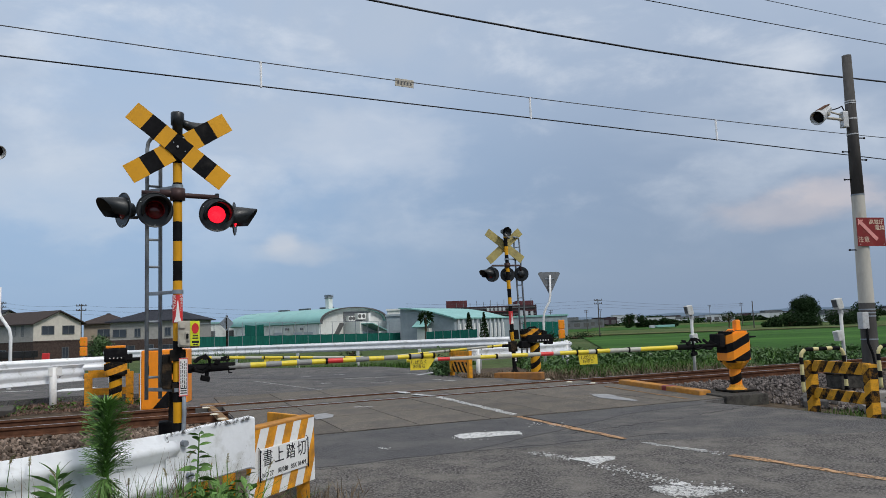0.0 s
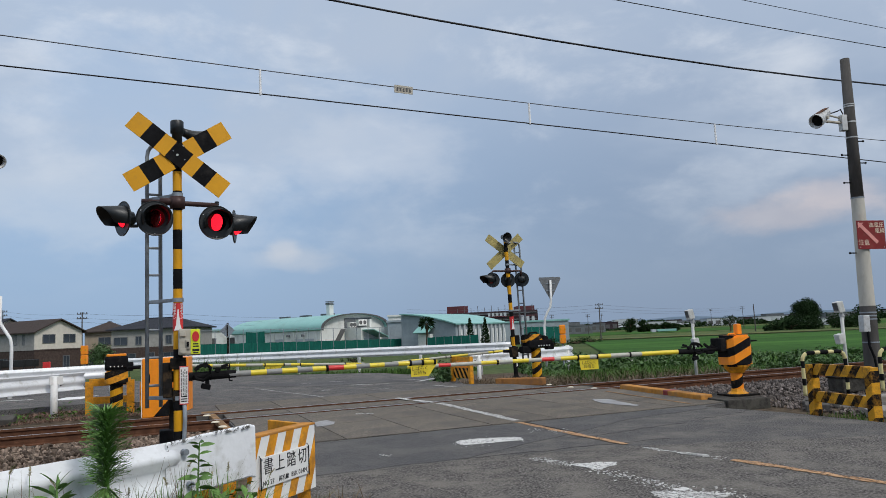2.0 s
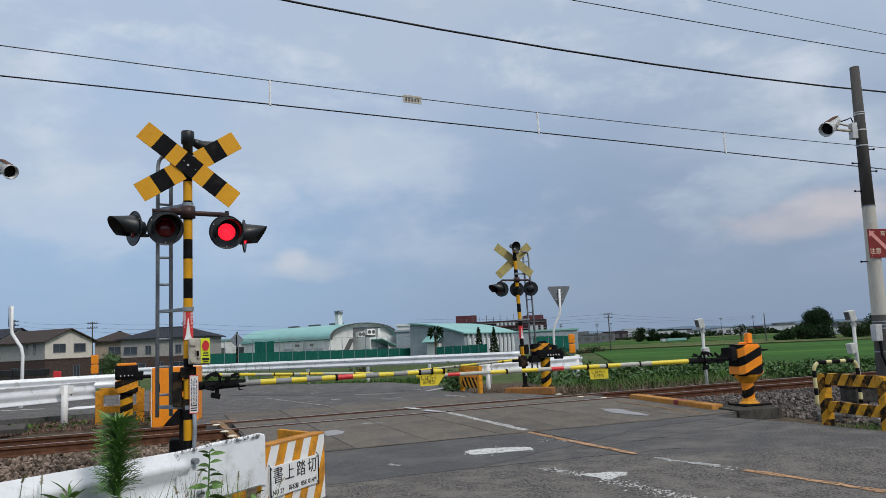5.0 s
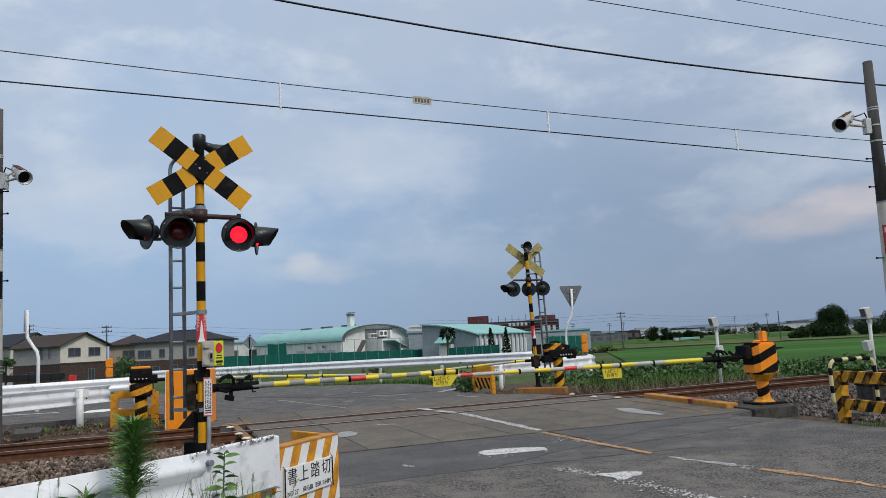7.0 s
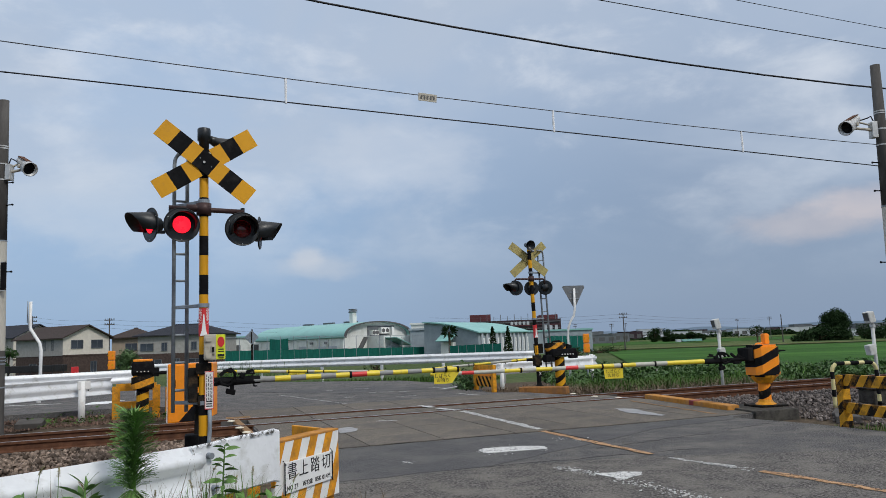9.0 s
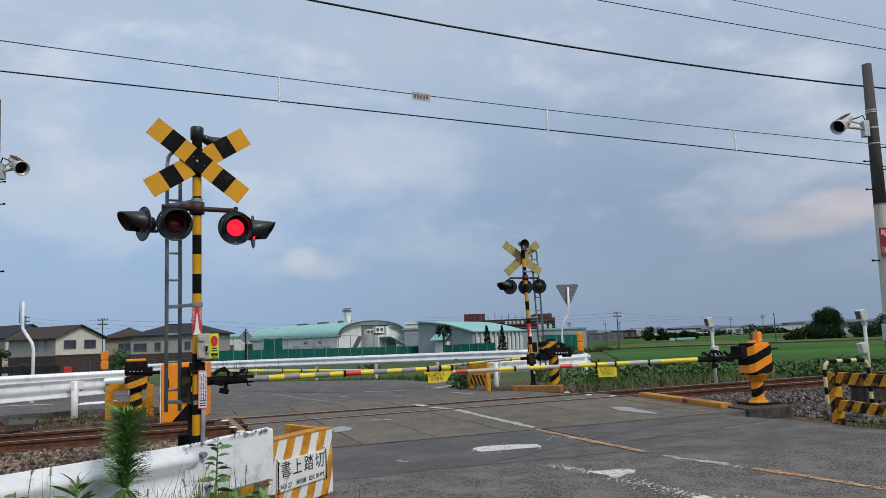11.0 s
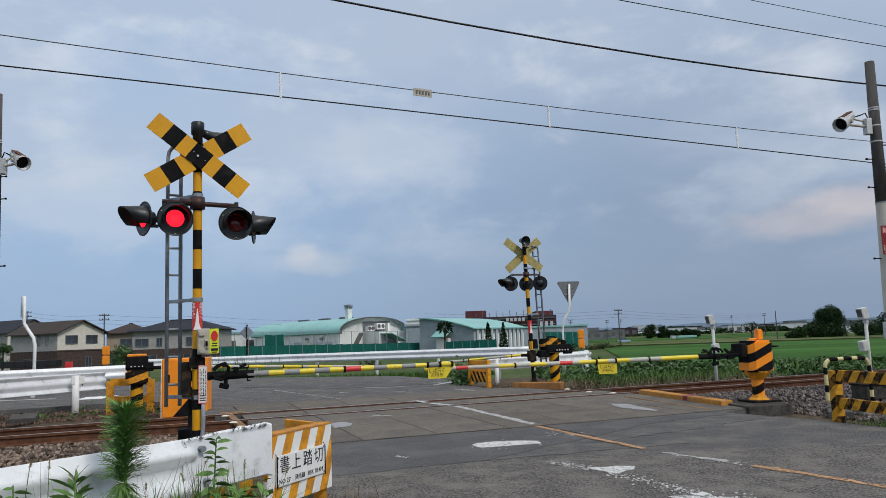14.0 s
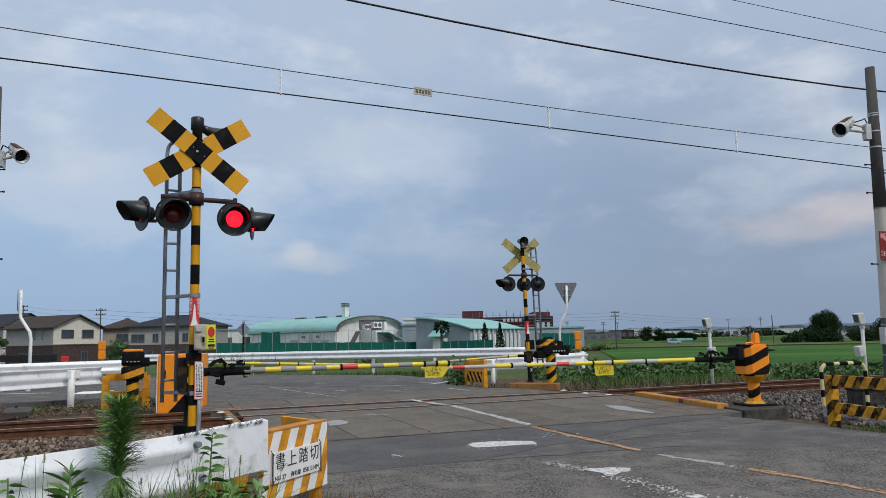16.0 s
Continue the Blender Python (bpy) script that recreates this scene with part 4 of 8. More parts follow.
def signal_lamp(parent, x, y, z, turn, lit=None, hood_len=0.2, tip=0):
    """A hooded red lamp; it faces local -y, turned by that many degrees about z."""
    bm = B()
    turned(bm, [(0.0, -0.115), (0.05, -0.11), (0.075, -0.09), (0.088, -0.03), (0.094, -0.004), (0.094, 0.010), (0.090, 0.010), (0.090, -0.04), (0.0, -0.042)], 28, matrix=Matrix.Rotation(radians(90), 4, "X"))
    lamp = part("lamp", bm, "lamp_black", parent, "black hooded crossing lamp", smooth=True)
    lamp.matrix_local = pose(x, y, z, tip, 0, turn)
    bm = B()
    turned(bm, [(0.093, -0.004), (0.170, -0.004), (0.174, 0.0), (0.174, 0.006), (0.170, 0.010), (0.160, 0.006), (0.093, 0.006)], 36, matrix=Matrix.Rotation(radians(90), 4, "X"))
    part("back_plate", bm, "lamp_black", lamp)
    # hood: a tube cut away below, open towards the front
    bm = B()
    seg = 26
    rows = []
    for inner in (0, 1):
        r = 0.130 - 0.005 * inner
        for i in range(seg + 1):
            a = radians(-30 + 240 * i / seg)
            up = max(0.0, math.sin(a))
            ln = 0.045 + hood_len * (0.25 + 0.75 * ((math.sin(a) + 0.79) / 1.79) ** 0.8)
            rows.append([bm.verts.new((r * math.cos(a), -0.004, r * math.sin(a))), bm.verts.new((r * 0.97 * math.cos(a), -ln, r * 0.97 * math.sin(a) - 0.025 * up))])
    o, n = rows[: seg + 1], rows[seg + 1:]
    for q in (o, n):
        for a, b in zip(q, q[1:]):
            bm.faces.new((a[0], b[0], b[1], a[1]))
    for a, b, c, d in zip(o, o[1:], n, n[1:]):
        bm.faces.new((a[1], b[1], d[1], c[1]))
    bmesh.ops.recalc_face_normals(bm, faces=bm.faces)
    part("hood", bm, "lamp_black", lamp, smooth=True)
    # the revolving lens: one side glows, the other is plain dark glass
    bm = B()
    turned(bm, [(0.0, 0.026), (0.05, 0.021), (0.080, 0.008), (0.087, 0.0)], 24, 0, Matrix.Rotation(radians(90), 4, "X"))
    turned(bm, [(0.0, -0.026), (0.05, -0.021), (0.080, -0.008), (0.087, 0.0)], 24, 1, Matrix.Rotation(radians(90), 4, "X"))
    lens = part("lens", bm, ["lens_lit", "lens_dark"], lamp, "red lamp glass", smooth=True)
    lens.matrix_local = pose(0, -0.006, 0, 0, 0, 180)
    if lit is not None:
        LAMPS.append((lens, lit))
    for k in range(3):
        a = radians(90 + 120 * k + 180)
        bm = B()
        rod(bm, (0.15 * math.cos(a), -0.012, 0.15 * math.sin(a)), (0.15 * math.cos(a), 0.0, 0.15 * math.sin(a)), 0.005, seg=8)
        part("screw", bm, "steel_light", lamp)
    return lamp


def banded_post(parent, height, r, first, pitch, top_mat=1, materials=("yellow", "black")):
    """A steel tube painted in alternating bands."""
    bm = B()
    z, k = 0.0, first
    while z < height - 1e-6:
        z1 = min(height, z + pitch)
        rod(bm, (0, 0, z), (0, 0, z1), r, seg=20, mi=k % 2, caps=False)
        z, k = z1, k + 1
    bmesh.ops.remove_doubles(bm, verts=bm.verts[:], dist=1e-4)
    return part("post", bm, list(materials), parent, "steel post in yellow and black bands", smooth=True)


def crossbuck(parent, z, y, back, length=1.13, width=0.2, angle=35.2, swing=0.0, lean=0.0):
    for sgn, nm in ((1, "board"), (-1, "board")):
        bm = B()
        cuts = [-length / 2, -length / 2 + 0.175, -length / 2 + 0.335, -0.1, 0.1, length / 2 - 0.335, length / 2 - 0.175, length / 2]
        box(bm, (0, 0, 0), (length, 0.012, width))
        for c in cuts[1:-1]:
            bmesh.ops.bisect_plane(bm, geom=bm.verts[:] + bm.edges[:] + bm.faces[:], plane_co=(c, 0, 0), plane_no=(1, 0, 0))
        for f in bm.faces:
            i = sum(f.calc_center_median().x > c for c in cuts) - 1
            f.material_index = max(0, min(6, i)) % 2
        ob = part(nm, bm, ["yellow_pale", "yellow_pale"] if back else ["yellow", "black"], parent, "pale backs of the crossed boards" if back else "yellow and black board of the crossed sign")
        ob.matrix_local = Matrix.Translation((0.015 if swing else 0, y, z)) @ Matrix.Rotation(radians(swing), 4, "Z") @ pose(0, -0.007 * sgn, 0, 0, angle * sgn + lean, 0)
        if back:
            bm = B()
            for w in (-0.06, 0.06):
                box(bm, (0, 0.012, w), (length * 0.92, 0.012, 0.02))
            part("rib", bm, "yellow_pale", ob)
        else:
            for q in (-0.07, 0.07):
                bm = B()
                rod(bm, (q, -0.007, 0.0), (q, -0.012, 0.0), 0.006, seg=8)
                part("bolt", bm, "steel", ob)
    if not back:
        bm = B()
        rod(bm, (0, -0.02, 0), (0, -0.032, 0), 0.012, seg=12)
        part("bolt", bm, "steel_light", parent).matrix_local = pose(0, y, z)


def horn(parent, z, x=0.0, y=0.2, turn=180, long=0.28, wide=1.0):
    bm = B()
    turned(bm, [(wide * r, h) for r, h in ((0.0, 0.0), (0.05, 0.0), (0.06, 0.05), (0.07, 0.10), (0.11, 0.20), (0.125, long), (0.118, long), (0.10, 0.20), (0.03, 0.12), (0.0, 0.12))], 20, matrix=Matrix.Rotation(radians(90), 4, "X"))
    part("loudspeaker", bm, "lamp_black", parent, "dark horn loudspeaker", smooth=True).matrix_local = pose(x, y, z, 12, 0, turn)


def ladder(parent, x0, y0, x1, y1, z0, z1, rungs, hook=1):
    for x, y in ((x0, y0), (x1, y1)):
        bm = B()
        arc = [(x, y, z0), (x, y, z1 - 0.12), (x + 0.01 * hook, y, z1 - 0.05), (x + 0.04 * hook, y - 0.03, z1 - 0.01), (x + 0.10 * hook, y - 0.07, z1), (x + 0.22 * hook, y - 0.14, z1 - 0.005)]
        tube(bm, arc, 0.021, 8)
        part("ladder_rail", bm, "steel", parent, smooth=True)
    for k in range(rungs):
        z = z0 + 0.22 + k * (z1 - z0 - 0.45) / (rungs - 1)
        bm = B()
        rod(bm, (x0, y0, z), (x1, y1, z), 0.013, seg=8)
        part("rung", bm, "steel", parent)


def strap(parent, z, x0, y0, material="steel"):
    bm = B()
    rod(bm, (0, 0, z - 0.02), (0, 0, z + 0.02), 0.056, seg=18)
    box(bm, (x0 / 2, y0 / 2, z), (math.hypot(x0, y0), 0.03, 0.035), Matrix.Rotation(math.atan2(y0, x0), 3, "Z"), 0.004)
    part("strap", bm, material, parent)


def near_signal():
    e = thing("warning_post", site(-3.72, -4.72, 0.0), "yellow and black crossing warning post with crossed boards and red lamps", "crossing signal", group="warning posts of the crossing")
    e.location.z = -0.05
    post = banded_post(e, 3.40, 0.045, 0, 0.2)
    bm = B()
    turned(bm, [(0.0, 3.54), (0.06, 3.535), (0.066, 3.525), (0.066, 3.405), (0.050, 3.395), (0.050, 3.285), (0.046, 3.285), (0.046, 3.40), (0.0, 3.40)], 20)
    part("cap", bm, "lamp_black", e, smooth=True)
    crossbuck(e, 3.155, -0.075, False, swing=5, lean=2.4)
    for z in (3.10, 3.25):
        bm = B()
        box(bm, (0, -0.03, z), (0.13, 0.09, 0.03), bevel=0.004)
        part("clamp", bm, "grey_box", e)
    horn(e, 3.45, 0.05, 0.08, 122, 0.22, 0.78)
    # cross arm and lamps
    bm = B()
    rod(bm, (0, 0, 2.62), (0, 0, 2.74), 0.075, seg=18)
    rod(bm, (-0.34, 0.0, 2.69), (0.40, 0.0, 2.66), 0.026, seg=12)
    rod(bm, (-0.17, 0, 2.69), (0, 0, 2.69), 0.04, seg=12)
    part("cross_arm", bm, "arm_brown", e, "dark brown cross arm", smooth=True)
    for x, z in ((-0.32, 2.50), (0.385, 2.49)):
        bm = B()
        rod(bm, (x, 0, 2.70), (x, 0, z), 0.022, seg=10)
        box(bm, (x, -0.06, z), (0.06, 0.14, 0.06), bevel=0.01)
        part("hanger", bm, "lamp_black", e)
    signal_lamp(e, -0.215, -0.20, 2.485, 8, 0)
    signal_lamp(e, 0.365, -0.20, 2.45, 8, 1)
    signal_lamp(e, -0.505, -0.06, 2.50, -64, 0, 0.20)
    signal_lamp(e, 0.555, 0.0, 2.44, 78, 1, 0.19)
    for x0, x1 in ((-0.46, -0.38), (0.46, 0.52)):
        bm = B()
        box(bm, ((x0 + x1) / 2, -0.05, 2.50), (0.10, 0.04, 0.05), bevel=0.006)
        box(bm, ((x0 + x1) / 2, -0.05, 2.43), (0.10, 0.04, 0.03), bevel=0.006)
        part("link", bm, "lamp_black", e)
    ladder(e, -0.29, 0.30, -0.16, 0.33, 0.62, 3.33, 9)
    for z in (2.76, 1.69, 0.72):
        strap(e, z, -0.27, 0.30)
    # red arrow sleeve
    bm = B()
    rod(bm, (0, 0, 1.38), (0, 0, 1.66), 0.049, seg=24)
    sl = part("sleeve", bm, "red", e, "red sleeve with white lettering and a white wedge", smooth=False)
    bm = B()
    prism(bm, [(-0.004, 1.60), (0.004, 1.60), (0.014, 1.50), (0.020, 1.44), (0.038, 1.385), (-0.038, 1.385), (-0.020, 1.44), (-0.014, 1.50)], 0.003, "y", -0.053)
    part("wedge", bm, "white", sl)
    for x in (-0.034, 0.034):
        words("非\n常\nボ\nタ\nン", 0.034, Matrix.Translation((x, -0.046, 1.575)) @ FRONT, "white", sl, spacing=0.95)
    # emergency push button box
    bm = B()
    box(bm, (0.062, -0.08, 1.268), (0.125, 0.12, 0.255), bevel=0.014)
    box(bm, (0.04, -0.15, 1.345), (0.055, 0.02, 0.045), bevel=0.006)
    box(bm, (0.085, -0.15, 1.245), (0.04, 0.03, 0.09), bevel=0.008)
    rod(bm, (0.045, -0.14, 1.185), (0.045, -0.162, 1.185), 0.030, seg=16)
    bx = part("button_box", bm, "grey_box", e, "grey weathered emergency button box")
    bm = B()
    box(bm, (0.085, -0.168, 1.245), (0.022, 0.02, 0.05), bevel=0.006)
    part("catch", bm, "black", bx)
    tilt = Matrix.Rotation(radians(-14), 3, "Z")
    bm = B()
    box(bm, (0.158, -0.13, 1.268), (0.085, 0.05, 0.245), tilt, bevel=0.006)
    part("button_plate", bm, "yellow_lime", bx, "lime yellow plate with a red button mark")
    bm = B()
    rod(bm, (0.160, -0.155, 1.318), (0.158, -0.163, 1.318), 0.033, seg=20)
    bmesh.ops.scale(bm, vec=(1, 1, 1.55), verts=bm.verts[:], space=Matrix.Translation((0, 0, -1.318)))
    part("button_mark", bm, "red", bx)
    for z, w, h in ((1.245, 0.05, 0.012), (1.222, 0.056, 0.012), (1.185, 0.066, 0.024), (1.160, 0.05, 0.010)):
        bm = B()
        box(bm, (0.160, -0.1565, z), (w, 0.003, h), tilt)
        part("bar", bm, "ink", bx)
    # notice plate, junction boxes, cable
    bm = B()
    box(bm, (0.052, -0.07, 0.845), (0.085, 0.008, 0.375), bevel=0.003)
    nt = part("notice_plate", bm, "white", e, "narrow white notice with small print and a red rim")
    for z in (0.663, 1.027):
        bm = B()
        box(bm, (0.052, -0.0755, z), (0.083, 0.003, 0.008))
        part("bar", bm, "red", nt)
    for x in (0.0125, 0.0915):
        bm = B()
        box(bm, (x, -0.0755, 0.845), (0.004, 0.003, 0.36))
        part("bar", bm, "red", nt)
    rnd = random.Random(9)
    for k in range(4):
        z = 1.0 - 0.02 * (k % 2)
        while z > 0.76:
            h = rnd.uniform(0.012, 0.04)
            bm = B()
            box(bm, (0.027 + 0.0165 * k, -0.0755, z - h / 2), (0.008, 0.003, h))
            part("bar", bm, "ink_grey", nt)
            z -= h + rnd.uniform(0.006, 0.014)
    for z in (0.735, 0.712, 0.69):
        bm = B()
        box(bm, (0.052, -0.0755, z), (0.058, 0.003, 0.010))
        part("bar", bm, "ink", nt)
    bm = B()
    box(bm, (0, 0, 1.06), (0.15, 0.13, 0.11), bevel=0.012)
    box(bm, (-0.10, 0.06, 0.90), (0.09, 0.16, 0.34), bevel=0.012)
    box(bm, (0.0, 0.01, 0.74), (0.11, 0.11, 0.10), bevel=0.012)
    part("junction_box", bm, "black_worn", e)
    bm = B()
    tube(bm, [(0.055, -0.05, 0.72), (0.06, -0.055, 0.5), (0.045, -0.06, 0.25), (0.04, -0.06, 0.0)], 0.021, 8)
    part("cable_pipe", bm, "steel", e, smooth=True)
    return e


near_signal()


def far_signal():
    p = Vector((1.565, 17.3, 0))
    e = thing("warning_post", pose(p.x, p.y, 0.0, 0, -1.6, TURN), "yellow and black crossing warning post seen from behind", "crossing signal", group="warning posts of the crossing")
    banded_post(e, 3.28, 0.045, 0, 0.2)
    crossbuck(e, 3.02, 0.07, True, 1.12, 0.19, 38)
    horn(e, 3.36, -0.06, 0.02, 5, 0.22)
    bm = B()
    rod(bm, (0, 0, 2.50), (0, 0, 2.61), 0.07, seg=18)
    tube(bm, [(-0.42, 0, 2.42), (-0.42, 0, 2.53), (-0.38, 0, 2.56), (0.30, 0, 2.54), (0.34, 0, 2.52), (0.34, 0, 2.40)], 0.024, 8)
    part("cross_arm", bm, "arm_brown", e, smooth=True)
    signal_lamp(e, -0.44, 0.0, 2.36, -72, None, 0.26)
    signal_lamp(e, 0.05, 0.12, 2.34, 165, None, 0.2)
    signal_lamp(e, 0.38, 0.06, 2.34, 150, None, 0.2)
    signal_lamp(e, -0.36, 0.10, 2.36, 172, None, 0.2)
    ladder(e, 0.31, 0.18, 0.42, 0.12, 0.35, 3.22, 9, -1)
    for z in (2.70, 1.62):
        strap(e, z, 0.33, 0.17)
    bm = B()
    rod(bm, (0, 0, 1.18), (0, 0, 1.48), 0.049, seg=24)
    sl = part("sleeve", bm, "red", e, "red sleeve with a white wedge")
    bm = B()
    prism(bm, [(-0.004, 1.42), (0.004, 1.42), (0.014, 1.32), (0.020, 1.26), (0.038, 1.19), (-0.038, 1.19), (-0.020, 1.26), (-0.014, 1.32)], 0.003, "y", -0.053)
    part("wedge", bm, "white", sl)
    bm = B()
    box(bm, (0.06, 0.03, 0.93), (0.18, 0.14, 0.22), bevel=0.012)
    box(bm, (-0.01, 0.0, 0.66), (0.16, 0.16, 0.24), bevel=0.012)
    part("junction_box", bm, "black_worn", e)
    bm = B()
    box(bm, (0.02, -0.05, 0.36), (0.10, 0.008, 0.12), bevel=0.003)
    pl = part("plate", bm, "black", e)
    for a in (-30, 30):
        bm = B()
        box(bm, (0.02, -0.056, 0.36), (0.014, 0.003, 0.085), Matrix.Rotation(radians(a), 3, "Y"))
        part("bar", bm, "white", pl)
    bm = B()
    rod(bm, (0, 0, 0.05), (0, 0, 0.62), 0.049, seg=20)
    part("lower_sleeve", bm, "black", e, "black sleeve round the foot of the post")
    bm = B()
    turned(bm, [(0.0, 0.16), (0.05, 0.16), (0.06, 0.12), (0.07, 0.10), (0.17, 0.02), (0.19, 0.0), (0.0, 0.0)], 12)
    part("foot", bm, "black_worn", e)


far_signal()

# ---- barriers ----


def diagonal_cover(w, d, z0, z1, bands, slope, phase=0.0):
    """A chamfered cover cut by slanting planes into orange and black stripes."""
    bm = B()
    c = 0.07
    outline = [(-w / 2 + c, -d / 2), (w / 2 - c, -d / 2), (w / 2, -d / 2 + c), (w / 2, d / 2 - c), (w / 2 - c, d / 2), (-w / 2 + c, d / 2), (-w / 2, d / 2 - c), (-w / 2, -d / 2 + c)]
    prism(bm, outline, z1 - z0, "z", z0)
    bmesh.ops.bevel(bm, geom=[e for e in bm.edges if abs(e.verts[0].co.z - e.verts[1].co.z) < 1e-4], offset=0.03, segments=2, affect="EDGES")
    n = Vector((-slope, 0, 1)).normalized()
    for k in range(-30, 31):
        h = phase + k * bands
        bmesh.ops.bisect_plane(bm, geom=bm.verts[:] + bm.edges[:] + bm.faces[:], plane_co=(0, 0, h), plane_no=n)
    for f in bm.faces:
        q = f.calc_center_median()
        f.material_index = int(math.floor(((q.z - slope * q.x) - phase) / bands)) % 2
    return bm


def striped_column(r, z0, z1, bands, slope, phase=0.0, square=False):
    bm = B()
    n = 4 if square else 18
    rod(bm, (0, 0, z0), (0, 0, z1), r, seg=n, caps=True)
    if square:
        bmesh.ops.rotate(bm, matrix=Matrix.Rotation(radians(45), 3, "Z"), verts=bm.verts[:])
    pn = Vector((-slope, 0, 1)).normalized()
    for k in range(-30, 31):
        bmesh.ops.bisect_plane(bm, geom=bm.verts[:] + bm.edges[:] + bm.faces[:], plane_co=(0, 0, phase + k * bands), plane_no=pn)
    for f in bm.faces:
        q = f.calc_center_median()
        f.material_index = int(math.floor(((q.z - slope * q.x) - phase) / bands)) % 2
    return bm


def gate_arm(parent, x0, z0, x1, z1, y, segs, clips, flags, r0=0.032, r1=0.022):
    """A tapering pole in coloured lengths along local x; segs: (end x, colour)."""
    names = ["yellow_arm", "arm_grey", "red", "arm_white"]
    key = {"Y": 0, "G": 1, "R": 2, "W": 3}
    zz = lambda x: z0 + (z1 - z0) * (x - x0) / (x1 - x0)
    rr = lambda x: r0 + (r1 - r0) * (x - x0) / (x1 - x0)
    bm = B()
    a = x0
    for b, c in segs:
        rod(bm, (a, y, zz(a)), (b, y, zz(b)), rr(a), rr(b), 14, key[c], caps=(b == segs[-1][0]))
        a = b
    bmesh.ops.remove_doubles(bm, verts=bm.verts[:], dist=1e-4)
    arm = part("arm", bm, names, parent, "barrier pole in yellow, grey and red lengths", smooth=True)
    for x in clips:
        bm = B()
        d = 0.012 if x1 > x0 else -0.012
        rod(bm, (x - d, y, zz(x)), (x + d, y, zz(x)), rr(x) + 0.008, seg=14)
        part("clip", bm, "black", arm)
    for xa, xb, w, h in flags:
        bm = B()
        z = zz(xa) - rr(xa)
        prism(bm, [(xa, z), (xb, z), (xb - w, z - h), (xa + (0.0 if w else 0.02), z - h)], 0.004, "y", y - 0.002)
        fl = part("flag", bm, "yellow_arm", arm, "yellow flag with hiragana asking to wait")
        mid = (xa + xb - w) / 2
        words("しばらく\nお待ち", h * 0.40, Matrix.Translation((mid, y - 0.0035, z - h * 0.52)) @ FRONT, "ink", fl, squeeze=1.0, spacing=0.9)
    return arm


def arm_head(parent, x, z, y, way):
    """The dark hinge and clamp that hold the pole; way: 1 if the pole goes to +x."""
    bm = B()
    rod(bm, (x - way * 0.10, y, z - 0.012), (x + way * 0.38, y, z - 0.004), 0.036, 0.030, seg=14)
    rod(bm, (x + way * 0.12, y, z - 0.008), (x + way * 0.38, y, z - 0.004), 0.044, 0.040, seg=14)
    # yoke: two curved cheeks that clasp the bar
    for o in (-0.045, 0.045):
        tube(bm, [(x - way * 0.02, y + o, z + 0.05), (x + way * 0.02, y + o, z + 0.09), (x + way * 0.09, y + o, z + 0.115), (x + way * 0.13, y + o, z + 0.07), (x + way * 0.12, y + o, z - 0.01), (x + way * 0.06, y + o, z - 0.05), (x - way * 0.01, y + o, z - 0.03), (x - way * 0.03, y + o, z + 0.01)], 0.017, 7)
    rod(bm, (x + way * 0.08, y - 0.06, z + 0.10), (x + way * 0.08, y + 0.06, z + 0.10), 0.026, seg=12)
    rod(bm, (x + way * 0.10, y - 0.065, z), (x + way * 0.10, y + 0.065, z), 0.018, seg=10)
    # spring catch on top
    box(bm, (x + way * 0.24, y - 0.03, z + 0.062), (0.17, 0.026, 0.018), bevel=0.004)
    box(bm, (x + way * 0.20, y - 0.03, z + 0.045), (0.05, 0.03, 0.05), Matrix.Rotation(radians(24 * way), 3, "Y"), 0.006)
    box(bm, (x + way * 0.27, y - 0.03, z + 0.085), (0.07, 0.03, 0.03), Matrix.Rotation(radians(-14 * way), 3, "Y"), 0.006)
    # hanging weight
    box(bm, (x + way * 0.10, y, z - 0.065), (0.04, 0.04, 0.08), bevel=0.008)
    box(bm, (x + way * 0.085, y, z - 0.115), (0.095, 0.05, 0.055), Matrix.Rotation(radians(14 * way), 3, "Y"), 0.012)
    rod(bm, (x + way * 0.31, y - 0.01, z - 0.03), (x + way * 0.32, y - 0.01, z - 0.075), 0.007, seg=8)
    box(bm, (x + way * 0.33, y - 0.01, z - 0.07), (0.04, 0.02, 0.012), bevel=0.003)
    box(bm, (x - way * 0.14, y, z - 0.015), (0.20, 0.06, 0.07), bevel=0.01)
    return part("arm_hinge", bm, "black", parent, "black hinge and clamp of the pole")


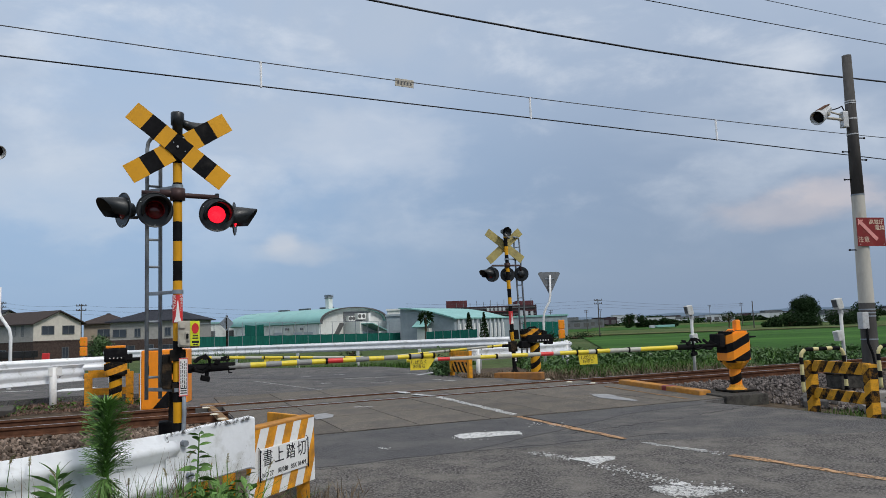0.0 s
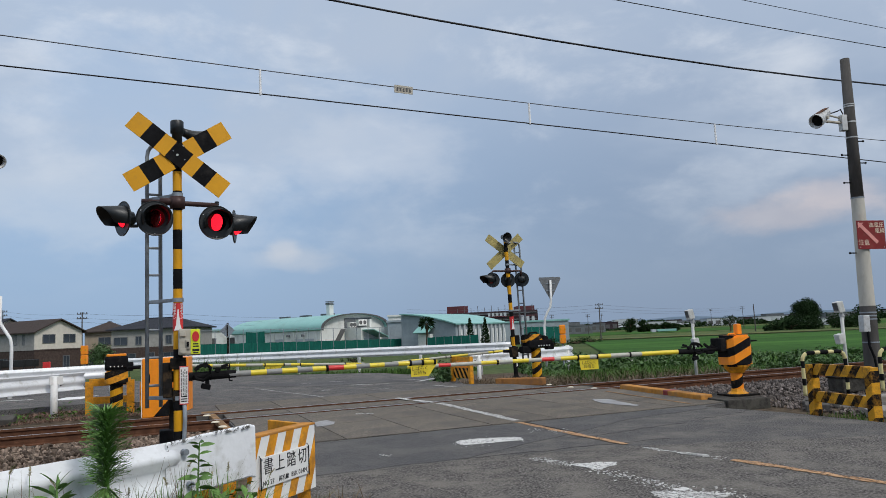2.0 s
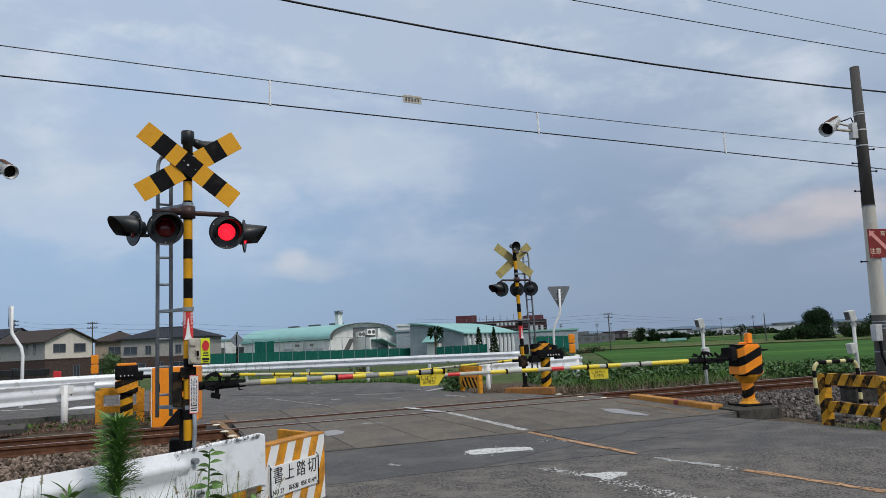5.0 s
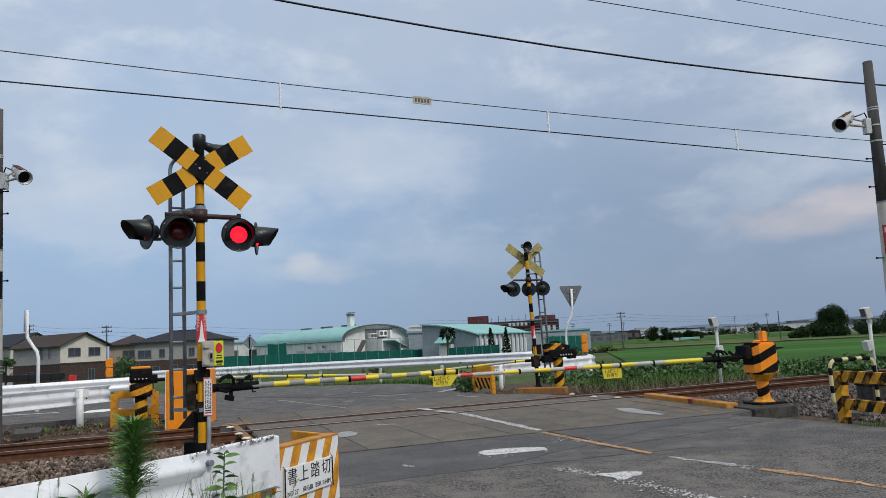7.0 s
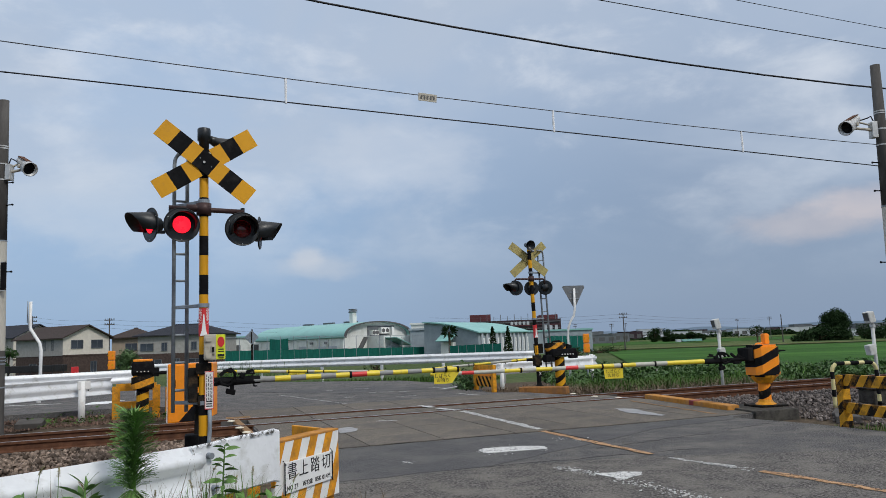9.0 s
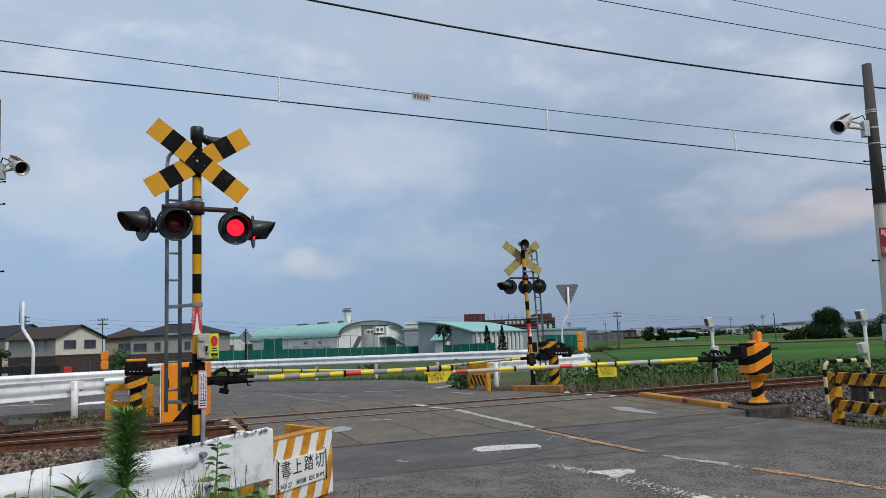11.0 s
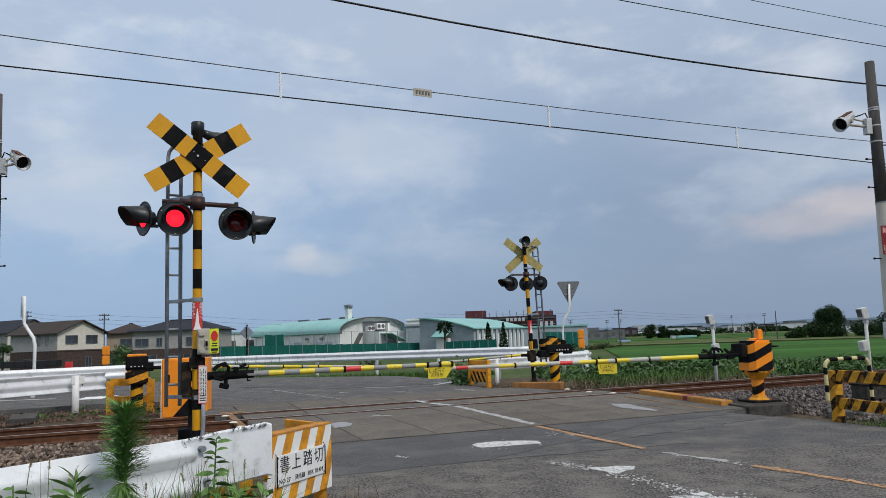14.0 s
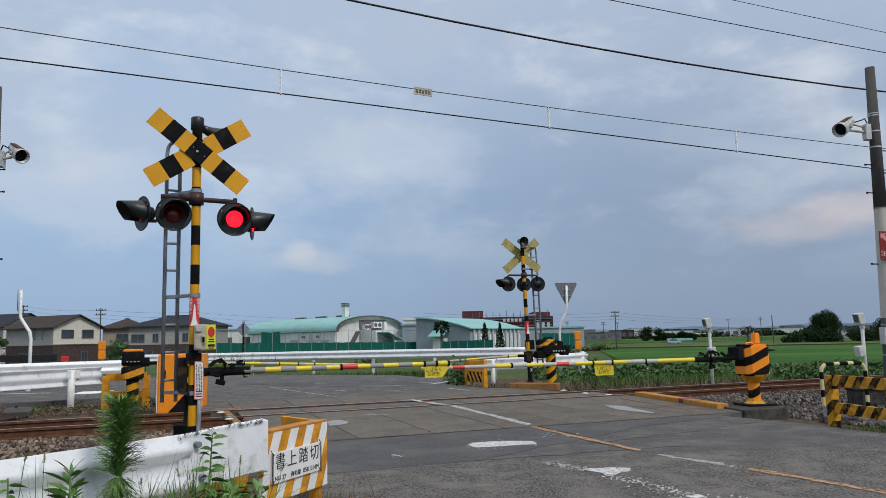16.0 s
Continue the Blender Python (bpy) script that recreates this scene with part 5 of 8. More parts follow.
def near_right_gate():
    e = thing("crossing_barrier", site(4.33, -3.58, 0.05, -6), "orange and black striped barrier machine with its pole lowered", "barrier", group="barriers of the crossing")
    part("cover", diagonal_cover(0.42, 0.38, 0.43, 0.90, 0.13, 0.45, 0.02), ["orange", "black"], e, "orange cover with black slanting stripes")
    bm = striped_column(0.088, 0.03, 0.42, 0.12, 0.55, 0.02)
    part("pedestal", bm, ["orange", "black_worn"], e, smooth=False)
    bm = B()
    turned(bm, [(0.088, 0.10), (0.11, 0.055), (0.16, 0.02), (0.16, 0.012), (0.0, 0.012)], 8)
    part("flare", bm, "orange_worn", e, "worn orange flared foot")
    bm = B()
    box(bm, (0, 0, 0.006), (0.46, 0.42, 0.03), bevel=0.006)
    part("foot", bm, "black_worn", e)
    bm = B()
    turned(bm, [(0.20, 0.45), (0.19, 0.42), (0.112, 0.33), (0.0, 0.33)], 8)
    part("collar", bm, "orange_worn", e)
    bm = B()
    box(bm, (0.13, 0.06, 0.985), (0.08, 0.10, 0.15), bevel=0.012)
    rod(bm, (0.13, 0.06, 1.05), (0.13, 0.06, 1.07), 0.04, seg=12)
    part("top_box", bm, "orange", e)
    bm = B()
    tube(bm, [(-0.1, 0, 0.885), (-0.08, 0, 0.92), (0.02, 0, 0.925), (0.05, 0, 0.885)], 0.012, 8)
    part("handle", bm, "orange", e)
    bm = B()
    rod(bm, (0.25, 0, 0.80), (0.42, 0, 0.80), 0.02, 0.008, 8)
    part("crank", bm, "black", e)
    bm = B()
    box(bm, (-0.275, 0, 0.765), (0.10, 0.26, 0.20), bevel=0.02)
    rod(bm, (-0.30, -0.04, 0.70), (-0.62, -0.04, 0.70), 0.028, seg=12)
    box(bm, (-0.40, -0.04, 0.73), (0.12, 0.03, 0.05), Matrix.Rotation(radians(35), 3, "Y"), 0.008)
    box(bm, (-0.50, -0.04, 0.75), (0.14, 0.03, 0.04), Matrix.Rotation(radians(38), 3, "Y"), 0.008)
    box(bm, (-0.47, -0.04, 0.66), (0.10, 0.04, 0.05), bevel=0.01)
    part("drive", bm, "black", e, "black drive shaft housing")
    arm_head(e, -0.62, 0.70, -0.02, -1)
    f = lambda s: s - 4.33
    segs = [(f(2.72), "Y"), (f(2.22), "W"), (f(2.0), "Y"), (f(1.88), "W"), (f(1.70), "Y"), (f(1.43), "Y"), (f(1.33), "W"), (f(1.14), "R"), (f(0.94), "W"), (f(0.70), "Y"), (f(0.50), "W"), (f(0.24), "Y"), (f(-0.20), "W"), (f(-0.37), "R"), (f(-0.60), "W"), (f(-0.80), "Y")]
    gate_arm(e, f(3.60), 0.695, f(-0.80), 0.70, 0.46 * 0 - 0.02, segs, [f(2.53), f(2.0), f(1.70), f(0.48), f(-0.58)], [(f(1.72), f(2.02), 0.0, 0.15)], 0.034, 0.024)
    return e


near_right_gate()


def near_left_gate():
    e = thing("crossing_barrier", site(-3.83, -4.30, -0.05), "black barrier machine with its striped pole lowered", "barrier", group="barriers of the crossing")
    bm = B()
    box(bm, (0.02, 0, 0.19), (0.17, 0.22, 0.38), bevel=0.02)
    part("pedestal", bm, "black", e)
    bm = B()
    box(bm, (0.0, 0, 0.92), (0.10, 0.2, 0.28), bevel=0.02)
    rod(bm, (0.06, 0, 0.36), (0.06, 0, 0.8), 0.03, seg=10)
    part("cover", bm, "black_worn", e)
    bm = B()
    rod(bm, (0.1, -0.3, 0.925), (0.41, -0.3, 0.925), 0.035, seg=12)
    box(bm, (0.1, -0.15, 0.925), (0.10, 0.36, 0.10), bevel=0.01)
    part("shaft", bm, "black", e)
    arm_head(e, 0.29, 0.925, -0.34, 1)
    f = lambda s: s + 3.83
    segs = [(f(-3.01), "G"), (f(-2.85), "Y"), (f(-2.69), "G"), (f(-2.53), "Y"), (f(-2.37), "G"), (f(-2.22), "Y"), (f(-2.03), "R"), (f(-1.89), "Y"), (f(-1.74), "G"), (f(-1.57), "Y"), (f(-1.41), "G"), (f(-1.27), "Y"), (f(-1.11), "G"), (f(-0.97), "Y")]
    gate_arm(e, f(-3.30), 0.918, f(-0.97), 0.92, -0.35, segs, [f(-2.21), f(-1.265), f(-1.12), f(-0.975)], [(f(-1.26), f(-0.95), 0.10, 0.13)], 0.031, 0.024)


near_left_gate()


def far_left_gate():
    e = thing("crossing_barrier", site(-4.65, 3.71, -0.05), "orange and black striped barrier machine behind the track", "barrier", group="barriers of the crossing")
    part("cover", diagonal_cover(0.42, 0.40, 0.50, 0.78, 0.13, 0.35, 0.03), ["orange_worn", "black_worn"], e)
    part("pedestal", striped_column(0.12, 0.0, 0.52, 0.13, 0.35, 0.03), ["yellow", "black_worn"], e)
    bm = B()
    box(bm, (0, 0, 0.92), (0.42, 0.34, 0.28), bevel=0.04)
    box(bm, (0.0, -0.17, 0.86), (0.36, 0.04, 0.06), bevel=0.01)
    box(bm, (0.24, 0, 0.84), (0.14, 0.24, 0.18), bevel=0.02)
    rod(bm, (0.2, -0.1, 0.82), (0.6, -0.1, 0.82), 0.035, seg=10)
    part("drive", bm, "black", e)
    bm = B()
    box(bm, (0.0, 0, 1.08), (0.36, 0.26, 0.05), bevel=0.015)
    part("lid", bm, "orange", e)
    for k in range(4):
        bm = B()
        rod(bm, (-0.10 + 0.07 * k, -0.19, 0.86), (-0.10 + 0.07 * k, -0.197, 0.86), 0.012, seg=8)
        part("stud", bm, "white", e)
    arm_head(e, 0.72, 0.81, -0.1, 1)
    f = lambda s: s + 4.65
    segs = [(f(-3.05), "W"), (f(-2.82), "Y"), (f(-2.50), "W"), (f(-2.14), "Y"), (f(-1.80), "W"), (f(-1.36), "Y"), (f(-1.20), "W"), (f(-0.98), "Y"), (f(-0.7), "Y"), (f(0.0), "W"), (f(0.36), "Y"), (f(0.43), "W")]
    gate_arm(e, f(-3.7), 0.81, f(0.43), 0.62, -0.1, segs, [f(-2.48), f(-1.75), f(-1.35), f(-1.0), f(0.0)], [(f(-1.75), f(-1.37), 0.12, 0.13)], 0.034, 0.024)


far_left_gate()


def far_right_gate():
    e = thing("crossing_barrier", pose(2.06, 17.35, 0.06, 0, 0, TURN), "orange and black striped barrier machine behind the track", "barrier", group="barriers of the crossing")
    part("pedestal", striped_column(0.115, 0.0, 0.66, 0.13, 0.8, 0.02), ["yellow", "black_worn"], e)
    cv = part("cover", diagonal_cover(0.48, 0.34, 0.80, 0.99, 0.11, 0.6, 0.02), ["orange_worn", "black_worn"], e, "orange cover with black stripes above the drive")
    cv.matrix_local = pose(-0.06, 0.05, 0)
    bm = B()
    box(bm, (0.05, 0, 0.76), (0.62, 0.36, 0.18), bevel=0.03)
    box(bm, (0.30, -0.1, 0.70), (0.18, 0.16, 0.16), bevel=0.02)
    box(bm, (-0.30, -0.05, 0.64), (0.22, 0.2, 0.16), bevel=0.02)
    rod(bm, (-0.2, 0.1, 0.62), (-0.7, 0.3, 0.62), 0.035, seg=10)
    part("drive", bm, "black", e)
    for k in range(5):
        bm = B()
        rod(bm, (-0.02 + 0.07 * k, -0.18, 0.72), (-0.02 + 0.07 * k, -0.20, 0.72), 0.018, seg=8)
        part("stud", bm, "steel_light", e)
    bm = B()
    tube(bm, [(-0.22, -0.06, 0.97), (-0.18, -0.08, 1.02), (-0.02, -0.08, 1.03), (0.06, -0.06, 0.97)], 0.02, 8)
    box(bm, (0.20, -0.05, 0.89), (0.12, 0.2, 0.10), Matrix.Rotation(radians(20), 3, "Y"), 0.015)
    part("handle", bm, "black", e)
    # the pole lies along the far edge of the track bed
    a = thing("barrier_pole", site(0, 4.2, 0), "yellow and white barrier pole lowered across the road", "barrier pole")
    segs = [(4.2, "Y"), (3.75, "Y"), (3.2, "W"), (2.75, "Y"), (2.2, "W"), (1.72, "Y"), (1.25, "W"), (0.95, "Y"), (0.55, "W")]
    gate_arm(a, 4.55, 0.67, 0.55, 0.50, 0, segs, [2.75, 2.62, 2.05, 1.24, 3.9], [(2.02, 2.4, 0.0, 0.10)], 0.032, 0.022)
    bm = B()
    tube(bm, [(4.62, 0, 0.67), (4.62, -0.5, 0.66), (4.45, -0.95, 0.66)], 0.03, 8)
    part("bracket", bm, "black", a)


far_right_gate()

# ---- poles with cameras ----


def camera_pole(name, m, side, banner, label, zc, reach):
    e = thing(name, m, label, "utility pole", group="concrete poles of the crossing")
    H = 6.02
    rad = lambda z: 0.146 - 0.0105 * z
    for nm, z0, z1, k in (("lower_wrap", -0.4, 1.32, "concrete_dark"), ("middle_band", 1.32, 3.32, "cream_pole"), ("shaft", 3.32, H, "concrete_dark")):
        bm = B()
        rod(bm, (0, 0, z0), (0, 0, z1), rad(z0), rad(z1), 24, caps=nm == "shaft")
        part(nm, bm, k, e, smooth=True)
    for z in (1.20, 1.14, 1.08, 0.66, 4.78, 5.08, 5.12, 4.48, 3.33):
        bm = B()
        rod(bm, (0, 0, z - 0.012), (0, 0, z + 0.012), rad(z) + 0.006, seg=24)
        part("band", bm, "steel_light" if z > 4 else "steel", e)
    for i, z in enumerate((2.3, 2.75, 3.62, 4.0, 4.15, 4.42)):
        bm = B()
        sgn = 1 if i % 2 else -1
        rod(bm, (sgn * rad(z) * 0.9, 0, z), (sgn * (rad(z) + 0.13), 0, z), 0.011, seg=8)
        rod(bm, (sgn * (rad(z) + 0.12), 0, z), (sgn * (rad(z) + 0.14), 0, z), 0.02, seg=8)
        part("step_bolt", bm, "black", e)
    # camera on a bracket: a round hood before a wedge-shaped body, pointing down and out
    bm = B()
    box(bm, (side * 0.17, -0.02, zc + 0.02), (0.11, 0.12, 0.30), bevel=0.01)
    part("bracket", bm, "steel_light", e)
    ax = Vector((side * 0.80, -0.42, -0.42)).normalized()
    front = Vector((side * reach, -0.16, zc))
    cm = Matrix.Translation(front) @ ax.to_track_quat("Z", "Y").to_matrix().to_4x4()
    bm = B()
    prism(bm, [(-0.085, -0.09), (0.085, -0.09), (0.095, 0.02), (0.05, 0.10), (-0.05, 0.10), (-0.095, 0.02)], 0.36, "z", -0.52)
    for v in bm.verts:
        if v.co.z < -0.4:
            v.co.x *= 0.62
            v.co.y = v.co.y * 0.55 + 0.05
    hs = part("camera_housing", bm, "steel_light", e, "pale metal camera housing with a rust-brown top")
    hs.matrix_local = cm
    bm = B()
    box(bm, (0, 0.118, -0.31), (0.11, 0.012, 0.40), bevel=0.004)
    part("top_plate", bm, "rail", hs)
    bm = B()
    turned(bm, [(0.0, -0.20), (0.095, -0.20), (0.118, -0.15), (0.13, -0.01), (0.134, 0.0), (0.120, 0.0), (0.108, -0.12), (0.0, -0.12)], 28)
    part("lens_hood", bm, "steel_light", hs, smooth=True)
    bm = B()
    turned(bm, [(0.0, -0.085), (0.106, -0.085), (0.106, -0.09), (0.0, -0.09)], 24)
    part("front_glass", bm, "black", hs)
    for q in (-1, 1):
        bm = B()
        rod(bm, (q * 0.09, -0.02, -0.26), (q * 0.115, -0.02, -0.26), 0.035, seg=14)
        part("pivot", bm, "grey_box", hs)
    back = front - ax * 0.46
    bm = B()
    rod(bm, (side * 0.16, -0.02, zc + 0.02), tuple(front - ax * 0.28 - Vector((0, 0, 0.07))), 0.026, seg=10)
    rod(bm, (side * 0.16, -0.02, zc + 0.10), tuple(back), 0.018, seg=10)
    part("arm", bm, "grey_box", e)
    bm = B()
    tube(bm, [(side * 0.12, 0.02, zc + 0.20), (side * 0.18, 0.0, zc + 0.29), (side * 0.26, -0.02, zc + 0.25), tuple(back)], 0.011, 6)
    part("cable", bm, "black", e)
    if banner:
        bm = B()
        box(bm, (0.10, -0.140, 2.62), (0.56, 0.012, 0.53), bevel=0.004)
        sg = part("danger_sign", bm, "red_dull", e, "dark red high-voltage warning sign with a pale arrow")
        bm = B()
        prism(bm, [(-0.155, 2.84), (-0.155, 2.74), (-0.125, 2.77), (0.19, 2.45), (0.235, 2.50), (-0.075, 2.81), (-0.045, 2.845)], 0.003, "y", -0.151)
        part("arrow", bm, "pink", sg)
        words("高電圧", 0.10, Matrix.Translation((0.215, -0.148, 2.795)) @ FRONT, "sign_cream", sg)
        words("電線", 0.10, Matrix.Translation((0.275, -0.148, 2.69)) @ FRONT, "sign_cream", sg)
        words("注意", 0.115, Matrix.Translation((-0.06, -0.148, 2.47)) @ FRONT, "sign_cream", sg)
        for q in ((-0.14, 2.85), (0.34, 2.85), (-0.14, 2.39), (0.34, 2.39)):
            bm = B()
            rod(bm, (q[0], -0.146, q[1]), (q[0], -0.151, q[1]), 0.008, seg=8)
            part("screw", bm, "steel_light", sg)
        bm = B()
        box(bm, (-0.17, -0.1, 1.0), (0.13, 0.14, 0.30), bevel=0.012)
        part("meter_box", bm, "steel_light", e, "pale grey box strapped to the pole")
        bm = B()
        tube(bm, [(-0.15, -0.15, 0.86), (-0.16, -0.17, 0.6), (-0.10, -0.19, 0.4), (-0.05, -0.19, 0.0)], 0.022, 8)
        part("cable", bm, "black", e)
    else:
        bm = B()
        box(bm, (0.175, -0.10, 2.66), (0.10, 0.03, 0.50), bevel=0.006)
        pl = part("dark_plate", bm, "black", e, "narrow black plate in a pale frame")
        for z in (2.40, 2.92):
            bm = B()
            box(bm, (0.175, -0.10, z), (0.115, 0.034, 0.014), bevel=0.003)
            part("frame", bm, "steel_light", pl)
    return e


camera_pole("utility_pole", pose(7.72, 13.6, 0.0, 0, 1.0, 8), -1, True, "dark concrete pole with a pale band, camera and warning sign", 4.74, 0.82)
camera_pole("utility_pole", pose(-8.565, 13.2, 0.0, 0, -0.4, -8), 1, False, "dark concrete pole with a pale band and a camera", 4.59, 0.72)

# ---- guard rails ----


def beam(pts, top, h, waves=True, side=1):
    """A corrugated steel beam swept along plan points (x, y, top height offset)."""
    prof = [(0.0, 0.0), (0.0, 0.05), (0.055, 0.17), (0.06, 0.27), (0.012, 0.40), (0.012, 0.60), (0.06, 0.73), (0.055, 0.83), (0.0, 0.95), (0.0, 1.0)] if waves else [(0.012, 0.0), (0.02, 0.03), (0.02, 0.5), (0.02, 0.97), (0.012, 1.0)]
    bm = B()
    layers = []
    for off in (0.0, 0.006):
        rows = []
        for i, p in enumerate(pts):
            a, b = Vector(pts[max(0, i - 1)][:2]), Vector(pts[min(len(pts) - 1, i + 1)][:2])
            d = (b - a).normalized()
            n = Vector((d.y, -d.x)) * side
            z = top + (p[2] if len(p) > 2 else 0)
            rows.append([bm.verts.new((p[0] + n.x * (o - off), p[1] + n.y * (o - off), z - f * h)) for o, f in prof])
        for r, q in zip(rows, rows[1:]):
            for k in range(len(prof) - 1):
                bm.faces.new((r[k], q[k], q[k + 1], r[k + 1]))
        layers.append(rows)
    o, n = layers
    for rr, qq in ((o[0], n[0]), (o[-1], n[-1])):
        for k in range(len(prof) - 1):
            bm.faces.new((rr[k], rr[k + 1], qq[k + 1], qq[k]))
    for k in (0, -1):
        for i in range(len(pts) - 1):
            bm.faces.new((o[i][k], o[i + 1][k], n[i + 1][k], n[i][k]))
    bmesh.ops.recalc_face_normals(bm, faces=bm.faces)
    return bm


def dense(pts, n):
    """More points along a polyline, with rounded corners."""
    out = []
    for i in range(len(pts) - 1):
        p0, p1, p2, p3 = (Vector((*pts[max(0, min(len(pts) - 1, j))], 0.0)[:3]) for j in (i - 1, i, i + 1, i + 2))
        for k in range(n):
            t = k / n
            out.append(tuple(0.5 * ((2 * p1) + (p2 - p0) * t + (2 * p0 - 5 * p1 + 4 * p2 - p3) * t * t + (3 * p1 - p0 - 3 * p2 + p3) * t ** 3)))
    out.append((*pts[-1], 0.0)[:3])
    return out


def guard_rail(pts, top, h, posts, label, side=1, base=-0.35, bolts=True, r=0.057):
    e = thing("guard_rail", Matrix(), label, "guard rail", group="white guard rails by the road")
    part("beam", beam(dense(pts, 5), top, h, True, side), "white_rail", e, smooth=True)
    for x, y, dz in posts:
        bm = B()
        rod(bm, (x, y, base), (x, y, top + dz - 0.02), r, seg=14)
        part("post", bm, "white", e, smooth=True)
        if r > 0.06:
            bm = B()
            box(bm, (x + 0.05, y - 0.02, top + dz - 0.11), (0.26, 0.02, 0.16), Matrix.Rotation(radians(45), 3, "Z"), 0.004)
            part("bracket", bm, "white", e)
        for k in range(4):
            q = (x - 0.10 + 0.2 * (k % 2), y - 0.075 * side, top + dz - 0.08 - 0.14 * (k // 2))
            bm = B()
            rod(bm, q, (q[0], q[1] - 0.012, q[2]), 0.016, seg=6)
            part("bolt", bm, "black_worn", e)
    return e


guard_rail([(-10.2, 11.5), (-9.47, 13.0), (-8.98, 14.0), (-8.44, 15.1), (-7.9, 16.2)], 0.68, 0.37, [(-8.14, 15.38, -0.01), (-9.35, 12.9, 0.0)], "white corrugated guard rail on one stout post beside the track", -1, r=0.07)
guard_rail([(-20.0, 13.6), (-15.0, 16.8), (-11.42, 19.0), (-9.0, 20.7)], 0.72, 0.36, [(-9.3, 20.55, 0), (-11.3, 19.2, 0), (-13.6, 17.8, 0)], "white corrugated guard rail along the side road", 1)
guard_rail([(-13.0, 28.2), (-9.5, 28.1), (-7.25, 28.0), (-3.98, 27.5), (-0.62, 27.0), (2.3, 26.4)], 0.73, 0.33, [(x, 27.75 - 0.135 * (x + 4.0), 0) for x in (-10.5, -8.0, -5.6, -3.3, -1.0, 1.2)], "long white guard rail round the far bend", 1, -0.6)
guard_rail([(0.55, 19.7), (2.0, 20.8), (3.75, 22.5)], 0.60, 0.36, [(0.82, 19.87, 0.02), (3.6, 22.35, 0.05)], "short white guard rail among weeds behind the signal", 1, -0.5)


def near_rail():
    e = thing("guard_rail", Matrix(), "white dented guard rail with a flat end plate in weeds", "guard rail", group="white guard rails by the road")
    part("beam", beam(dense([(-3.1, 1.55), (-1.97, 3.29), (-1.49, 4.03)], 8), 0.684, 0.34, True, 1), "white_rail", e, smooth=True)
    bm = beam([(-1.52, 3.975, -0.004), (-1.46, 4.06, 0.0), (-1.38, 4.18, 0.012), (-1.30, 4.30, 0.016), (-1.20, 4.445, 0.024), (-1.178, 4.475, 0.012)], 0.69, 0.305, False, 1)
    part("end_plate", bm, "white_rail", e, "flat white end plate")
    for x, y, z in ((-1.448, 4.05, 0.625), (-1.43, 4.08, 0.45)):
        bm = B()
        rod(bm, (x, y, z), (x + 0.03, y - 0.022, z), 0.017, seg=12)
        part("bolt", bm, "steel", e)
    # grime along the worn upper edges and the lap joint
    for pts, top, h in (([(-1.50, 3.985, 0.0), (-1.38, 4.165, 0.014), (-1.30, 4.285, 0.018), (-1.185, 4.45, 0.024)], 0.691, 0.022), ([(-1.514, 3.966, 0.0), (-1.509, 3.975, 0.0)], 0.690, 0.30)):
        part("grime_edge", beam([(x + 0.0045, y - 0.003, *zz) for x, y, *zz in pts], top, h, False, 1), "grime", e)
    for x, y in ((-1.40, 4.30), (-2.4, 2.75)):
        bm = B()
        rod(bm, (x - 0.06, y + 0.04, -0.15), (x - 0.06, y + 0.04, 0.62), 0.057, seg=14)
        part("post", bm, "orange_worn" if x > -2 else "white", e, smooth=True)


near_rail()


def striped_panel(w, z0, z1, thick, bands, slope, phase=0.0):
    bm = B()
    box(bm, (w / 2, 0, (z0 + z1) / 2), (w, thick, z1 - z0), bevel=0.006)
    n = Vector((1, 0, -slope)).normalized()
    for k in range(-20, 40):
        bmesh.ops.bisect_plane(bm, geom=bm.verts[:] + bm.edges[:] + bm.faces[:], plane_co=(phase + k * bands, 0, z0), plane_no=n)
    for f in bm.faces:
        q = f.calc_center_median()
        f.material_index = int(math.floor((q.x - slope * (q.z - z0) - phase) / bands)) % 2
    return bm


